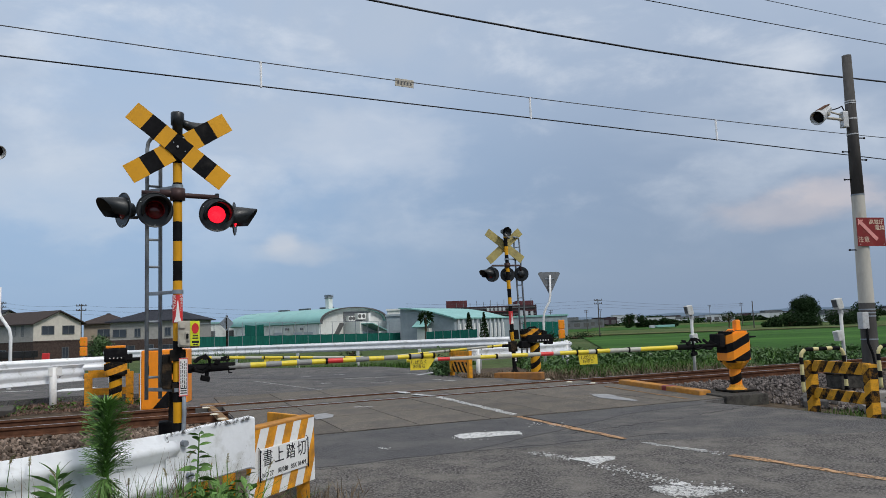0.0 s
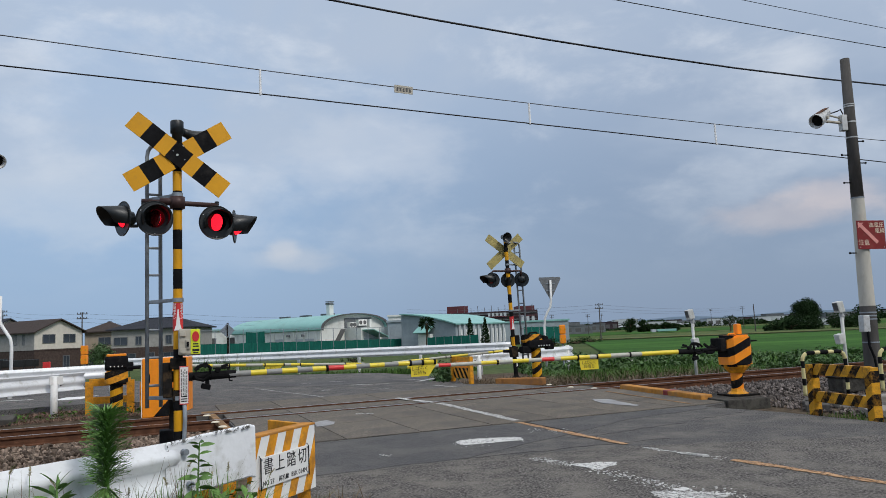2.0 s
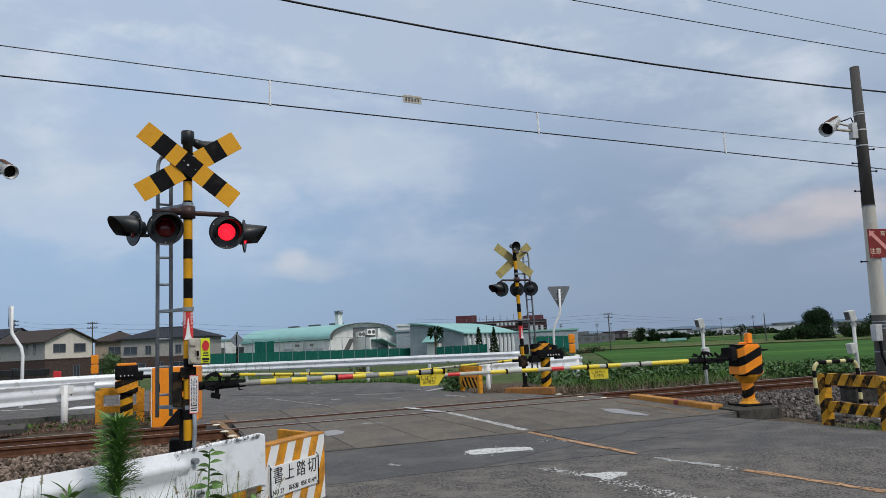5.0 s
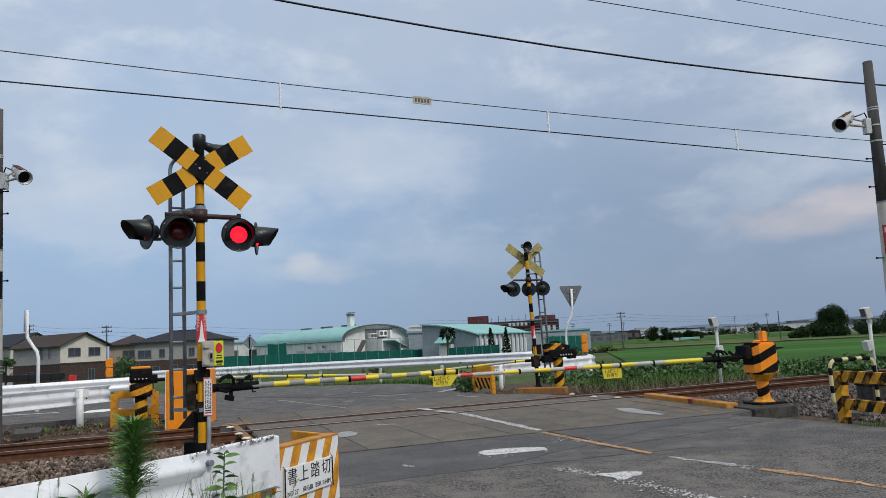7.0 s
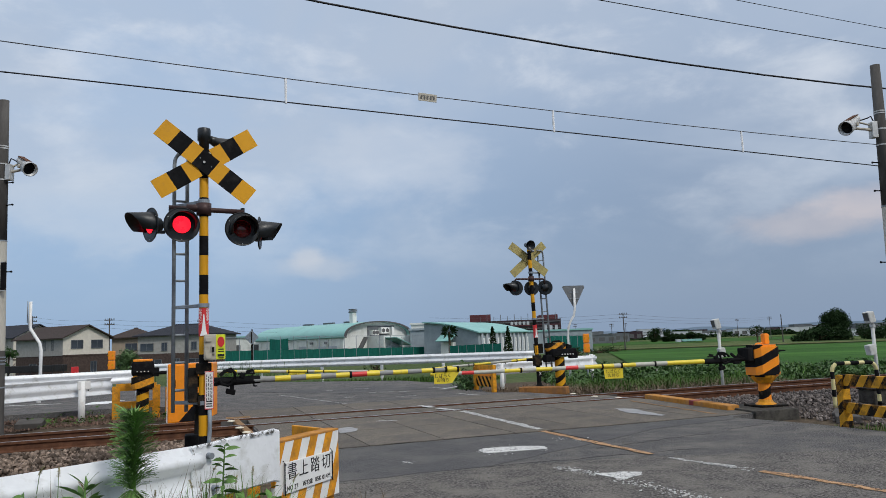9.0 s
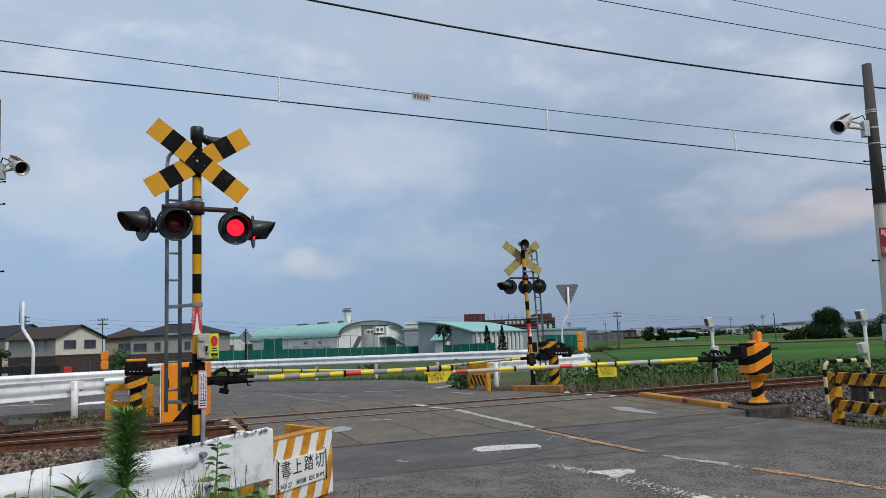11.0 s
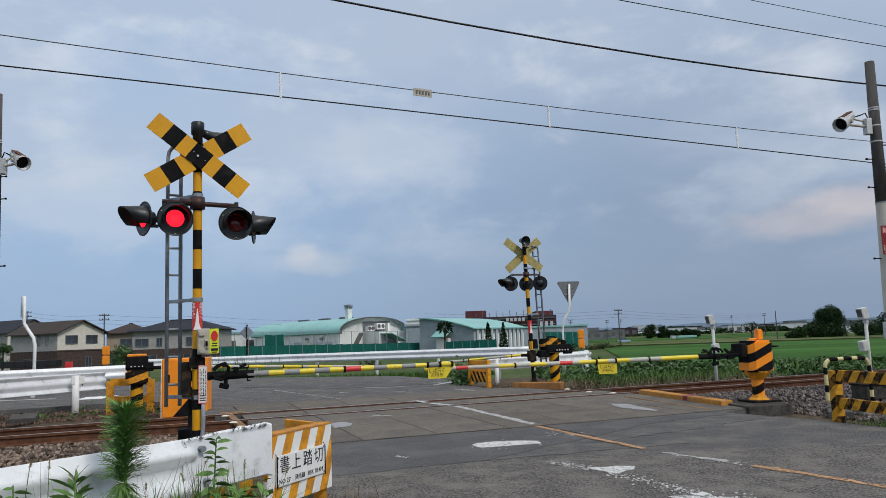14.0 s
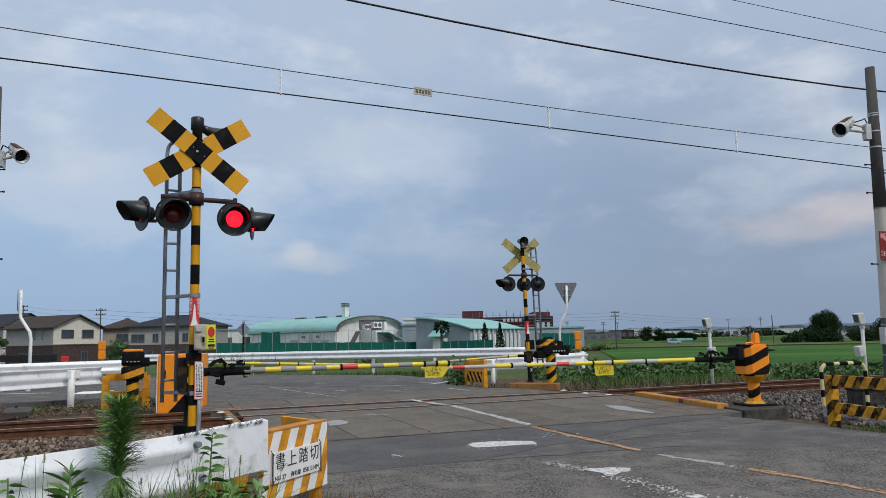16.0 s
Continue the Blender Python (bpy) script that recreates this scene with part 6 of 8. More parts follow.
def name_guard():
    a, c, k = Vector((-1.215, 4.50)), Vector((-0.945, 5.15)), Vector((-1.34, 5.55))
    d = c - a
    m = Matrix.Translation((a.x, a.y, 0)) @ Matrix.Rotation(math.atan2(d.y, d.x), 4, "Z")
    e = thing("road_guard", m, "orange and white striped guard carrying the crossing's name sign", "road guard")
    w = d.length
    part("front_panel", striped_panel(w, 0.195, 0.615, 0.03, 0.088, 0.42, 0.02), ["orange_worn", "white"], e, "orange panel with slanting white stripes")
    bm = B()
    d2 = k - c
    ang = math.atan2(d2.y, d2.x) - math.atan2(d.y, d.x)
    box(bm, (d2.length / 2, 0, 0.405), (d2.length, 0.03, 0.42), bevel=0.006)
    part("side_panel", bm, "orange_worn", e).matrix_local = pose(w, 0, 0) @ Matrix.Rotation(ang, 4, "Z")
    for x, y in ((0.14, 0.06), (w - 0.05, 0.05), (w - 0.30, 0.47)):
        bm = B()
        rod(bm, (x, y, -0.15), (x, y, 0.60), 0.045, seg=14)
        part("post", bm, "orange_worn", e, smooth=True)
    bm = B()
    box(bm, (w / 2, 0.032, 0.621), (w, 0.10, 0.014), bevel=0.003)
    part("top_rim", bm, "kerb_orange", e, "chipped and rusted upper rim")
    bm = B()
    box(bm, (0.335, -0.024, 0.40), (0.52, 0.010, 0.185), bevel=0.003)
    s = part("name_sign", bm, "white", e, "white name sign with black characters")
    words("書", 0.105, Matrix.Translation((0.155, -0.030, 0.428)) @ FRONT, "ink", s)
    words("上", 0.105, Matrix.Translation((0.275, -0.030, 0.428)) @ FRONT, "ink", s)
    words("踏", 0.105, Matrix.Translation((0.40, -0.030, 0.428)) @ FRONT, "ink", s)
    words("切", 0.105, Matrix.Translation((0.525, -0.030, 0.428)) @ FRONT, "ink", s)
    words("85K 014M", 0.042, Matrix.Translation((0.485, -0.030, 0.338)) @ FRONT, "ink", s)
    words("両毛線", 0.036, Matrix.Translation((0.315, -0.030, 0.336)) @ FRONT, "ink", s)
    words("NO 27", 0.040, Matrix.Translation((0.155, -0.030, 0.335)) @ FRONT, "ink", s)
    for x, z in ((0.085, 0.48), (0.585, 0.48), (0.085, 0.32), (0.585, 0.32)):
        bm = B()
        rod(bm, (x, -0.028, z), (x, -0.034, z), 0.007, seg=8)
        part("screw", bm, "steel", s)
    for x in (0.075, 0.594):
        bm = B()
        tube(bm, [(x, -0.034, 0.30), (x, -0.034, 0.49), (x, -0.02, 0.505)], 0.004, 6)
        part("fixing_wire", bm, "black", s)


name_guard()


def cabinet():
    e = thing("equipment_cabinet", pose(-5.25, 13.75, -0.22, 0, 0, 10), "orange crossing equipment cabinet with a black stripe", "cabinet")
    bm = B()
    box(bm, (0.07, 0, 0.62), (0.80, 0.5, 1.12), bevel=0.02)
    body = part("body", bm, "orange", e)
    bm = B()
    box(bm, (-0.03, -0.255, 0.64), (0.56, 0.012, 1.02), bevel=0.005)
    door = part("door", bm, "orange", e)
    bm = B()
    prism(bm, [(-0.13, 0.135), (0.13, 0.135), (0.245, 0.27), (0.245, 0.56)], 0.004, "y", -0.266)
    part("stripe", bm, "black", door)
    for x in (-0.24, -0.20, 0.0, 0.04):
        for z in (0.82,) if x < -0.1 else (0.60,):
            bm = B()
            box(bm, (x, -0.263, z), (0.025, 0.006, 0.15), bevel=0.003)
            part("slot", bm, "black", door)
    bm = B()
    box(bm, (-0.338, -0.245, 0.64), (0.012, 0.03, 1.02), bevel=0.003)
    part("corner_strip", bm, "white", e)
    bm = B()
    box(bm, (0.07, 0, 0.03), (0.86, 0.56, 0.08), bevel=0.01)
    part("plinth", bm, "concrete_dark", e)
    b = long_block("kerb_block", (-4.25, 12.79), (-3.85, 12.92), 0.24, 0.14, -0.12, "kerb_tan", "short brown painted block beside the rails", "kerb")


cabinet()


def frame_fence(name, m, w, h, label, mats=("orange_worn", "black_worn"), post=0.11, bars=((0.78, 1.0), (0.25, 0.46)), bands=0.13, slope=0.8):
    e = thing(name, m, label, "safety fence", group="striped guards of the crossing")
    for x in (0.0, w):
        bm = striped_column(post * 0.62, -0.05, h * 0.985, bands, slope, 0.02, True) if mats[1] != mats[0] else B()
        if mats[1] == mats[0]:
            box(bm, (0, 0, h / 2 - 0.05), (post, 0.06, h), bevel=0.008)
        part("post", bm, list(mats), e).matrix_local = pose(x, 0, 0)
    for a, b in bars:
        part("bar", striped_panel(w, h * a, h * b, 0.05, bands, slope, 0.0), list(mats), e)
    return e


f0, f1 = Vector((4.62, 9.50)), Vector((4.80, 8.50))
fd = f1 - f0
frame_fence("safety_fence", Matrix.Translation((f0.x, f0.y, -0.04)) @ Matrix.Rotation(math.atan2(fd.y, fd.x), 4, "Z"), fd.length, 0.63, "worn yellow and black striped steel fence at the road edge", ("fence_yellow", "black_chip"), 0.12)


def far_guard():
    e = thing("safety_fence", pose(0.517, 17.262, -0.06, 0, 0, 116), "orange guard panel with black stripes along its foot, among weeds", "safety fence", group="striped guards of the crossing")
    for x, h in ((0.0, 0.66), (0.92, 0.60)):
        bm = B()
        box(bm, (x, 0, h / 2), (0.10, 0.09, h), bevel=0.008)
        part("post", bm, "orange_worn", e)
    bm = B()
    box(bm, (0.46, 0.0, 0.52), (0.98, 0.035, 0.26), bevel=0.006)
    part("panel", bm, "orange_worn", e, "plain orange upper panel")
    part("striped_panel", striped_panel(0.98, 0.15, 0.388, 0.035, 0.10, 0.8, 0.03), ["orange_worn", "black_worn"], e, "black and orange striped lower panel").matrix_local = pose(-0.03, 0, 0)
    bm = B()
    box(bm, (0.40, 0.022, 0.47), (0.55, 0.012, 0.16), bevel=0.004)
    part("plate", bm, "orange", e)


far_guard()
frame_fence("safety_fence", pose(-7.35, 15.25, -0.12, 0, 0, 18), 0.78, 0.68, "plain orange guard frame beside the far barrier", ("orange_worn", "orange_worn"), 0.15)
frame_fence("safety_fence", pose(-6.35, 15.5, -0.12, 0, 0, 30), 0.75, 0.62, "plain orange guard frame beside the far barrier", ("orange_worn", "orange_worn"), 0.13)


def hoop(x, y, turn, w, h, base):
    e = thing("hoop_barrier", pose(x, y, base, 0, 0, turn), "bent steel hoop in cream and black bands", "hoop barrier", group="hoops beside the pole")
    pts = [(0, 0, 0)] + [(0, 0, h - 0.12)] + [(0.12 - 0.12 * math.cos(a), 0, h - 0.12 + 0.12 * math.sin(a)) for a in (radians(22 * k) for k in range(1, 4))] + [(0.12, 0, h)]
    pts += [(w - 0.12, 0, h)] + [(w - 0.12 + 0.12 * math.sin(a), 0, h - 0.12 + 0.12 * math.cos(a)) for a in (radians(22 * k) for k in range(1, 4))] + [(w, 0, h - 0.12), (w, 0, 0)]
    fine = []
    for a, b in zip(pts, pts[1:]):
        n = max(1, int(math.dist(a, b) / 0.05))
        fine += [tuple(Vector(a).lerp(Vector(b), i / n)) for i in range(n)]
    fine.append(pts[-1])
    bm = tube(B(), fine, 0.03, 10)
    run = [0]
    for a, b in zip(fine, fine[1:]):
        run.append(run[-1] + math.dist(a, b))
    bm.faces.ensure_lookup_table()
    for i in range(len(fine) - 1):
        for k in range(10):
            bm.faces[i * 10 + k].material_index = int(run[i] / 0.13) % 2
    part("hoop", bm, ["hoop_cream", "black"], e, smooth=True)


hoop(5.56, 11.72, 14, 0.80, 0.66, -0.05)
hoop(6.91, 11.95, 14, 0.80, 0.66, -0.05)


def sensor(x, y, h, r, lower, label, turn=0):
    e = thing("obstacle_sensor", pose(x, y, -0.3, 0, 0, turn), label, "sensor", group="white sensors beside the track")
    bm = B()
    rod(bm, (0, 0, 0), (0, 0, h), r, seg=14)
    part("post", bm, "sensor_white", e, smooth=True)
    bm = B()
    box(bm, (0, 0, 0), (0.14, 0.18, 0.23), bevel=0.02)
    hd = part("head", bm, "sensor_white", e)
    hd.matrix_local = pose(-0.05, 0, h + 0.02, 0, -12, 0)
    bm = B()
    box(bm, (-0.073, 0, 0.02), (0.006, 0.15, 0.16), bevel=0.003)
    part("window", bm, "ink_grey", hd)
    bm = B()
    rod(bm, (0, 0, h - 0.18), (0, 0, h - 0.12), r * 1.5, seg=12)
    tube(bm, [(0.02, 0.03, h - 0.05), (0.09, 0.03, h - 0.16), (0.05, 0.02, h - 0.28)], 0.008, 6)
    part("collar", bm, "steel_light", e)
    bm = B()
    box(bm, (lower[0], -0.03, lower[1]), (0.14, 0.16, 0.21), Matrix.Rotation(radians(-10), 3, "Y"), bevel=0.02)
    part("lower_head", bm, "sensor_white", e)
    bm = B()
    box(bm, (0, 0, 0.05), (0.4, 0.4, 0.12), bevel=0.02)
    part("footing", bm, "concrete", e)


sensor(5.80, 17.5, 1.62, 0.035, (0.02, 0.98), "white obstacle sensor on a thin post", 10)
sensor(8.26, 15.5, 1.62, 0.034, (-0.12, 0.98), "white obstacle sensor on a stout post", 10)



def trackside_bits():
    e = thing("equipment_box", pose(6.55, 12.3, -0.15, 0, 0, 14), "dark low equipment box beside the hoop", "equipment box")
    bm = B()
    box(bm, (0, 0, 0.20), (0.5, 0.34, 0.22), bevel=0.02)
    part("body", bm, "concrete_black", e)
    bm = B()
    box(bm, (0, 0, 0.32), (0.54, 0.38, 0.03), bevel=0.008)
    part("lid", bm, "black_worn", e)
    for k, (x, y, a) in enumerate(((5.35, 11.0, 60), (5.75, 10.75, 10), (5.15, 10.55, 66), (6.3, 11.1, 12), (6.0, 10.1, 14), (5.5, 9.7, 70))):
        bm = B()
        box(bm, (0, 0, 0), (0.62, 0.30, 0.10), bevel=0.012)
        o = part("cable_trough_lid", bm, "concrete" if k % 2 else "concrete_dark")
        o.matrix_world = pose(x, y, -0.07, 0, 0, a)
        tagged(o, "worn concrete cable trough lid in the ballast", "concrete slab", group="trough lids beside the track")
    bm = B()
    box(bm, (0, 0, 0), (0.46, 0.34, 0.12), bevel=0.012)
    o = part("cable_trough_lid", bm, "concrete_dark")
    o.matrix_world = pose(-8.40, 14.01, -0.08, 12, 0, 18)
    tagged(o, "dark square lid sunk in the brown earth", "concrete slab", group="trough lids beside the track")
    rnd = random.Random(8)
    V, F, nx, ny = [], [], 16, 5
    for side in (0, 1):
        for i in range(nx + 1):
            for j in range(ny + 1):
                x, y = 1.05 * i / nx - 0.52, 0.26 * j / ny - 0.13
                V.append((x, y + 0.05 * noise.noise((x * 4, 2, 1)), 0.07 * noise.noise((x * 3.2, y * 5, 4)) + 0.02 * rnd.random() - 0.012 * side + 0.08 * j / ny))
    for side in (0, 1):
        for i in range(nx):
            for j in range(ny):
                k = side * (nx + 1) * (ny + 1) + i * (ny + 1) + j
                q = (k, k + ny + 1, k + ny + 2, k + 1)
                F.append(q if side == 0 else q[::-1])
    o = raw("white_sheet", V, F, "white")
    o.matrix_world = pose(6.7, 26.2, -0.14, 5, 0, 3)
    tagged(o, "crumpled white sheet lying among the bank weeds", "sheet")


trackside_bits()

# ---- signs and posts behind the track ----


def bent_sign():
    e = thing("road_sign", Matrix(), "back of a triangular road sign on a bent white post", "road sign")
    bm = B()
    tube(bm, [(2.97, 22.5, -0.5), (2.97, 22.5, 1.2), (3.0, 22.5, 1.46), (3.08, 22.5, 1.64), (3.18, 22.5, 1.80), (3.22, 22.5, 2.0), (3.235, 22.5, 2.62)], 0.035, 10)
    part("post", bm, "white", e, smooth=True)
    bm = B()
    prism(bm, [(-0.33, 0.32), (-0.36, 0.27), (-0.03, -0.34), (0.03, -0.34), (0.36, 0.27), (0.33, 0.32)], 0.012, "y", 0.05)
    pl = part("plate", bm, "sign_back", e, "grey back of the triangular plate")
    pl.matrix_local = pose(3.235, 22.5, 2.39, 0, 0, 14)
    for z in (0.12, -0.08):
        bm = B()
        box(bm, (0, 0.042, z), (0.30, 0.014, 0.03))
        part("rib", bm, "steel", pl)


bent_sign()


def leaning_post():
    e = thing("sign_post", Matrix(), "bent white post with a sign seen edge-on", "sign post")
    bm = B()
    tube(bm, [(-11.75, 20.0, -0.5), (-11.75, 20.0, 1.35), (-11.79, 20.0, 1.55), (-11.95, 20.0, 1.78), (-12.06, 20.0, 1.95), (-12.08, 20.0, 2.1), (-12.08, 20.0, 2.70)], 0.045, 10)
    part("post", bm, "white", e, smooth=True)
    bm = B()
    turned(bm, [(0.0, 0.01), (0.30, 0.01), (0.30, -0.01), (0.0, -0.01)], 24, matrix=Matrix.Rotation(radians(90), 4, "X"))
    part("plate", bm, "steel", e).matrix_local = pose(-12.16, 20.0, 2.42, 0, 0, -58)


leaning_post()


def diamond_sign():
    e = thing("road_sign", pose(-8.86, 30.0, -0.55), "grey back of a diamond road sign on a dark post", "road sign")
    bm = B()
    rod(bm, (0, 0, 0), (0, 0, 2.5), 0.04, seg=10)
    part("post", bm, "black_worn", e)
    bm = B()
    box(bm, (0, -0.05, 2.18), (0.42, 0.012, 0.42), Matrix.Rotation(radians(45), 3, "Y"), bevel=0.004)
    part("plate", bm, "steel", e)
    bm = B()
    box(bm, (0, -0.06, 2.18), (0.05, 0.02, 0.45))
    part("rib", bm, "black_worn", e)


diamond_sign()


def lamp_case(x, y, z0, label):
    e = thing("approach_indicator", pose(x, y, fall(math.hypot(x, y))), label, "indicator", group="orange indicators behind the road")
    b = z0 - fall(math.hypot(x, y))
    bm = B()
    rod(bm, (0, 0.05, 0), (0, 0.05, b + 0.5), 0.03, seg=8)
    part("post", bm, "steel", e)
    for k in range(2):
        bm = B()
        box(bm, (0, 0, b + 0.15 + 0.31 * k), (0.19, 0.16, 0.29), bevel=0.03)
        part("case", bm, "orange", e)
        for q in (-0.07, 0.07):
            bm = B()
            rod(bm, (q, -0.08, b + 0.15 + 0.31 * k), (q, -0.09, b + 0.15 + 0.31 * k), 0.03, seg=10)
            part("knob", bm, "yellow", e)


lamp_case(3.74, 24.0, 0.64, "two orange indicator cases on a post by the field")
lamp_case(-11.73, 24.0, 0.67, "two orange indicator cases on a post by the side road")
lc = thing("red_marker", pose(-12.95, 24.0, -0.4), "red marker board with lights on a low barrier", "marker")
for i, (c, sz, k) in enumerate((((0, 0, 1.08), (0.22, 0.10, 0.26), "red"), ((0.0, 0.02, 0.95), (0.9, 0.06, 0.10), "black"))):
    bm = B()
    box(bm, c, sz, bevel=0.02)
    part("board" if i == 0 else "bar", bm, k, lc)
for x in (-0.35, 0.35):
    bm = B()
    rod(bm, (x, 0.02, 0), (x, 0.02, 0.95), 0.025, seg=8)
    part("leg", bm, "steel", lc)

# ---- plants ----


def blades(name, spots, material, label, h=(0.15, 0.5), w=0.008, seed=1, lean=0.5, category="grass"):
    """Bent grass blades at ground spots (x, y, z)."""
    rnd = random.Random(seed)
    V, F = [], []
    for x, y, z in spots:
        a, hh, b = rnd.uniform(0, 6.283), rnd.uniform(*h), rnd.uniform(0.05, lean)
        dx, dy = math.cos(a), math.sin(a)
        ww = w * rnd.uniform(0.6, 1.4)
        i = len(V)
        for f, wf in ((0, 1), (0.45, 0.9), (0.8, 0.55), (1.0, 0.06)):
            o = b * hh * f * f
            zz = z + hh * f * (1 - 0.25 * b * f)
            V.append((x + dx * o - dy * ww * wf, y + dy * o + dx * ww * wf, zz))
            V.append((x + dx * o + dy * ww * wf, y + dy * o - dx * ww * wf, zz))
        for k in range(3):
            F.append((i + 2 * k, i + 2 * k + 1, i + 2 * k + 3, i + 2 * k + 2))
    return tagged(raw(name, V, F, material), label, category, kind="stuff")


def leaf_cloud(name, spots, material, label, size=(0.03, 0.09), seed=1, category="weeds", parent=None, kind="stuff"):
    """Many small folded leaves, at places (x, y, z)."""
    rnd = random.Random(seed)
    V, F = [], []
    for x, y, z in spots:
        s = rnd.uniform(*size)
        e = Euler((rnd.uniform(-0.9, 0.9), rnd.uniform(-0.9, 0.9), rnd.uniform(0, 6.283))).to_matrix()
        i = len(V)
        for p in ((-1, 0, 0), (-0.2, -0.45, 0.12), (1, 0, -0.15), (-0.2, 0.45, 0.12)):
            q = e @ Vector(p) * s
            V.append((x + q.x, y + q.y, z + q.z))
        F.append((i, i + 1, i + 2))
        F.append((i, i + 2, i + 3))
    ob = raw(name, V, F, material, parent)
    return tagged(ob, label, category, kind=kind) if not parent else ob


def broad_weed(x, y, base, height, seed, label, leaf=0.11, material="leaf", pairs=9, lift=0.25):
    rnd = random.Random(seed)
    e = thing("weed", pose(x, y, base), label, "weed", group="tall weeds before the guard rail")
    bend = [(0.02 * math.sin(3 * f + seed), 0.015 * math.cos(4 * f + seed), height * f) for f in (0, 0.25, 0.5, 0.75, 1.0)]
    bm = B()
    tube(bm, bend, [0.008, 0.007, 0.006, 0.005, 0.003], 6)
    part("stem", bm, material, e)
    for k in range(pairs * 2):
        f = 0.38 + 0.62 * (k / (pairs * 2 - 1)) ** 0.85
        a = k * 2.4 + rnd.uniform(-0.3, 0.3)
        ln = leaf * rnd.uniform(0.75, 1.2) * (1.1 - 0.5 * (f - 0.38) / 0.62)
        up = lift + 0.9 * max(0, f - 0.8) * 3
        bm = B()
        mid, lft, rgt = [], [], []
        for q in (0, 0.15, 0.35, 0.6, 0.82, 1.0):
            wv = ln * 0.155 * math.sin(math.pi * min(1, q * 1.02) ** 0.8)
            r, zz = q * ln, up * ln * q - 0.42 * ln * q * q
            mid.append(bm.verts.new((r, 0, zz - 0.15 * wv)))
            lft.append(bm.verts.new((r, wv, zz + 0.1 * wv)))
            rgt.append(bm.verts.new((r, -wv, zz + 0.1 * wv)))
        for i in range(5):
            bm.faces.new((mid[i], mid[i + 1], lft[i + 1], lft[i]))
            bm.faces.new((mid[i], rgt[i], rgt[i + 1], mid[i + 1]))
        bmesh.ops.remove_doubles(bm, verts=bm.verts[:], dist=1e-5)
        o = part("leaf", bm, material, e, smooth=True)
        o.matrix_local = pose(0.02 * math.sin(3 * f + seed), 0.015 * math.cos(4 * f + seed), height * f, 0, 0, math.degrees(a)) @ pose(0, 0, 0, rnd.choice((-1, 1)) * rnd.uniform(20, 55), rnd.uniform(-8, 14), 0)
    return e


broad_weed(-1.21, 3.62, -0.13, 0.86, 3, "tall broad-leaved green weed before the guard rail", 0.125, "leaf", 20)
broad_weed(-1.59, 3.05, -0.13, 0.80, 7, "broad-leaved green weed before the guard rail", 0.115, "leaf", 24, 1.0)
broad_weed(-1.83, 3.0, -0.13, 0.78, 12, "drooping broad-leaved weed before the guard rail", 0.10, "leaf", 16, -0.3)
broad_weed(-1.02, 3.75, -0.13, 0.62, 15, "small broad-leaved green weed before the guard rail", 0.11, "leaf", 7)
broad_weed(-1.64, 3.10, -0.13, 0.70, 18, "broad-leaved green weed before the guard rail", 0.11, "leaf", 20, 0.8)
broad_weed(-1.52, 3.0, -0.13, 0.66, 22, "broad-leaved green weed before the guard rail", 0.11, "leaf", 18, 0.9)
broad_weed(-1.76, 2.92, -0.13, 0.66, 25, "drooping broad-leaved weed before the guard rail", 0.10, "leaf", 16, -0.2)


def feather_weed(x, y, base, height):
    rnd = random.Random(21)
    e = thing("weed", pose(x, y, base), "tall bushy weed with fine feathery foliage", "weed", group="tall weeds before the guard rail")
    bm = B()
    tube(bm, [(0, 0, 0), (0.015, 0, height * 0.5), (0.0, 0.0, height * 0.97)], [0.01, 0.008, 0.004], 6)
    part("stem", bm, "leaf_feather", e)
    V, F = [], []
    for k in range(1900):
        f = 1 - 0.72 * rnd.random() ** 1.25
        a = rnd.uniform(0, 6.283)
        bushy = f > 0.68
        ln = (0.100 if bushy else 0.085) * rnd.uniform(0.5, 1.1) * (1.0 if f < 0.93 else 0.8)
        rise = (1.0 if bushy else -0.1) + rnd.uniform(-0.4, 0.4)
        x0, y0 = 0.01 * math.cos(a), 0.01 * math.sin(a)
        ca, sa, w = math.cos(a), math.sin(a), 0.0036
        i = len(V)
        for q, wf in ((0, 0.7), (0.5, 1.0), (1.0, 0.1)):
            r, zz = ln * q, height * f + rise * ln * q - 0.5 * ln * q * q
            V.append((x0 + ca * r - sa * w * wf, y0 + sa * r + ca * w * wf, zz))
            V.append((x0 + ca * r + sa * w * wf, y0 + sa * r - ca * w * wf, zz + 0.002))
        F += [(i, i + 1, i + 3, i + 2), (i + 2, i + 3, i + 5, i + 4)]
    ob = raw("foliage", V, F, "leaf_feather", e)
    ob["kind"] = "stuff"


feather_weed(-1.57, 3.42, -0.13, 1.03)


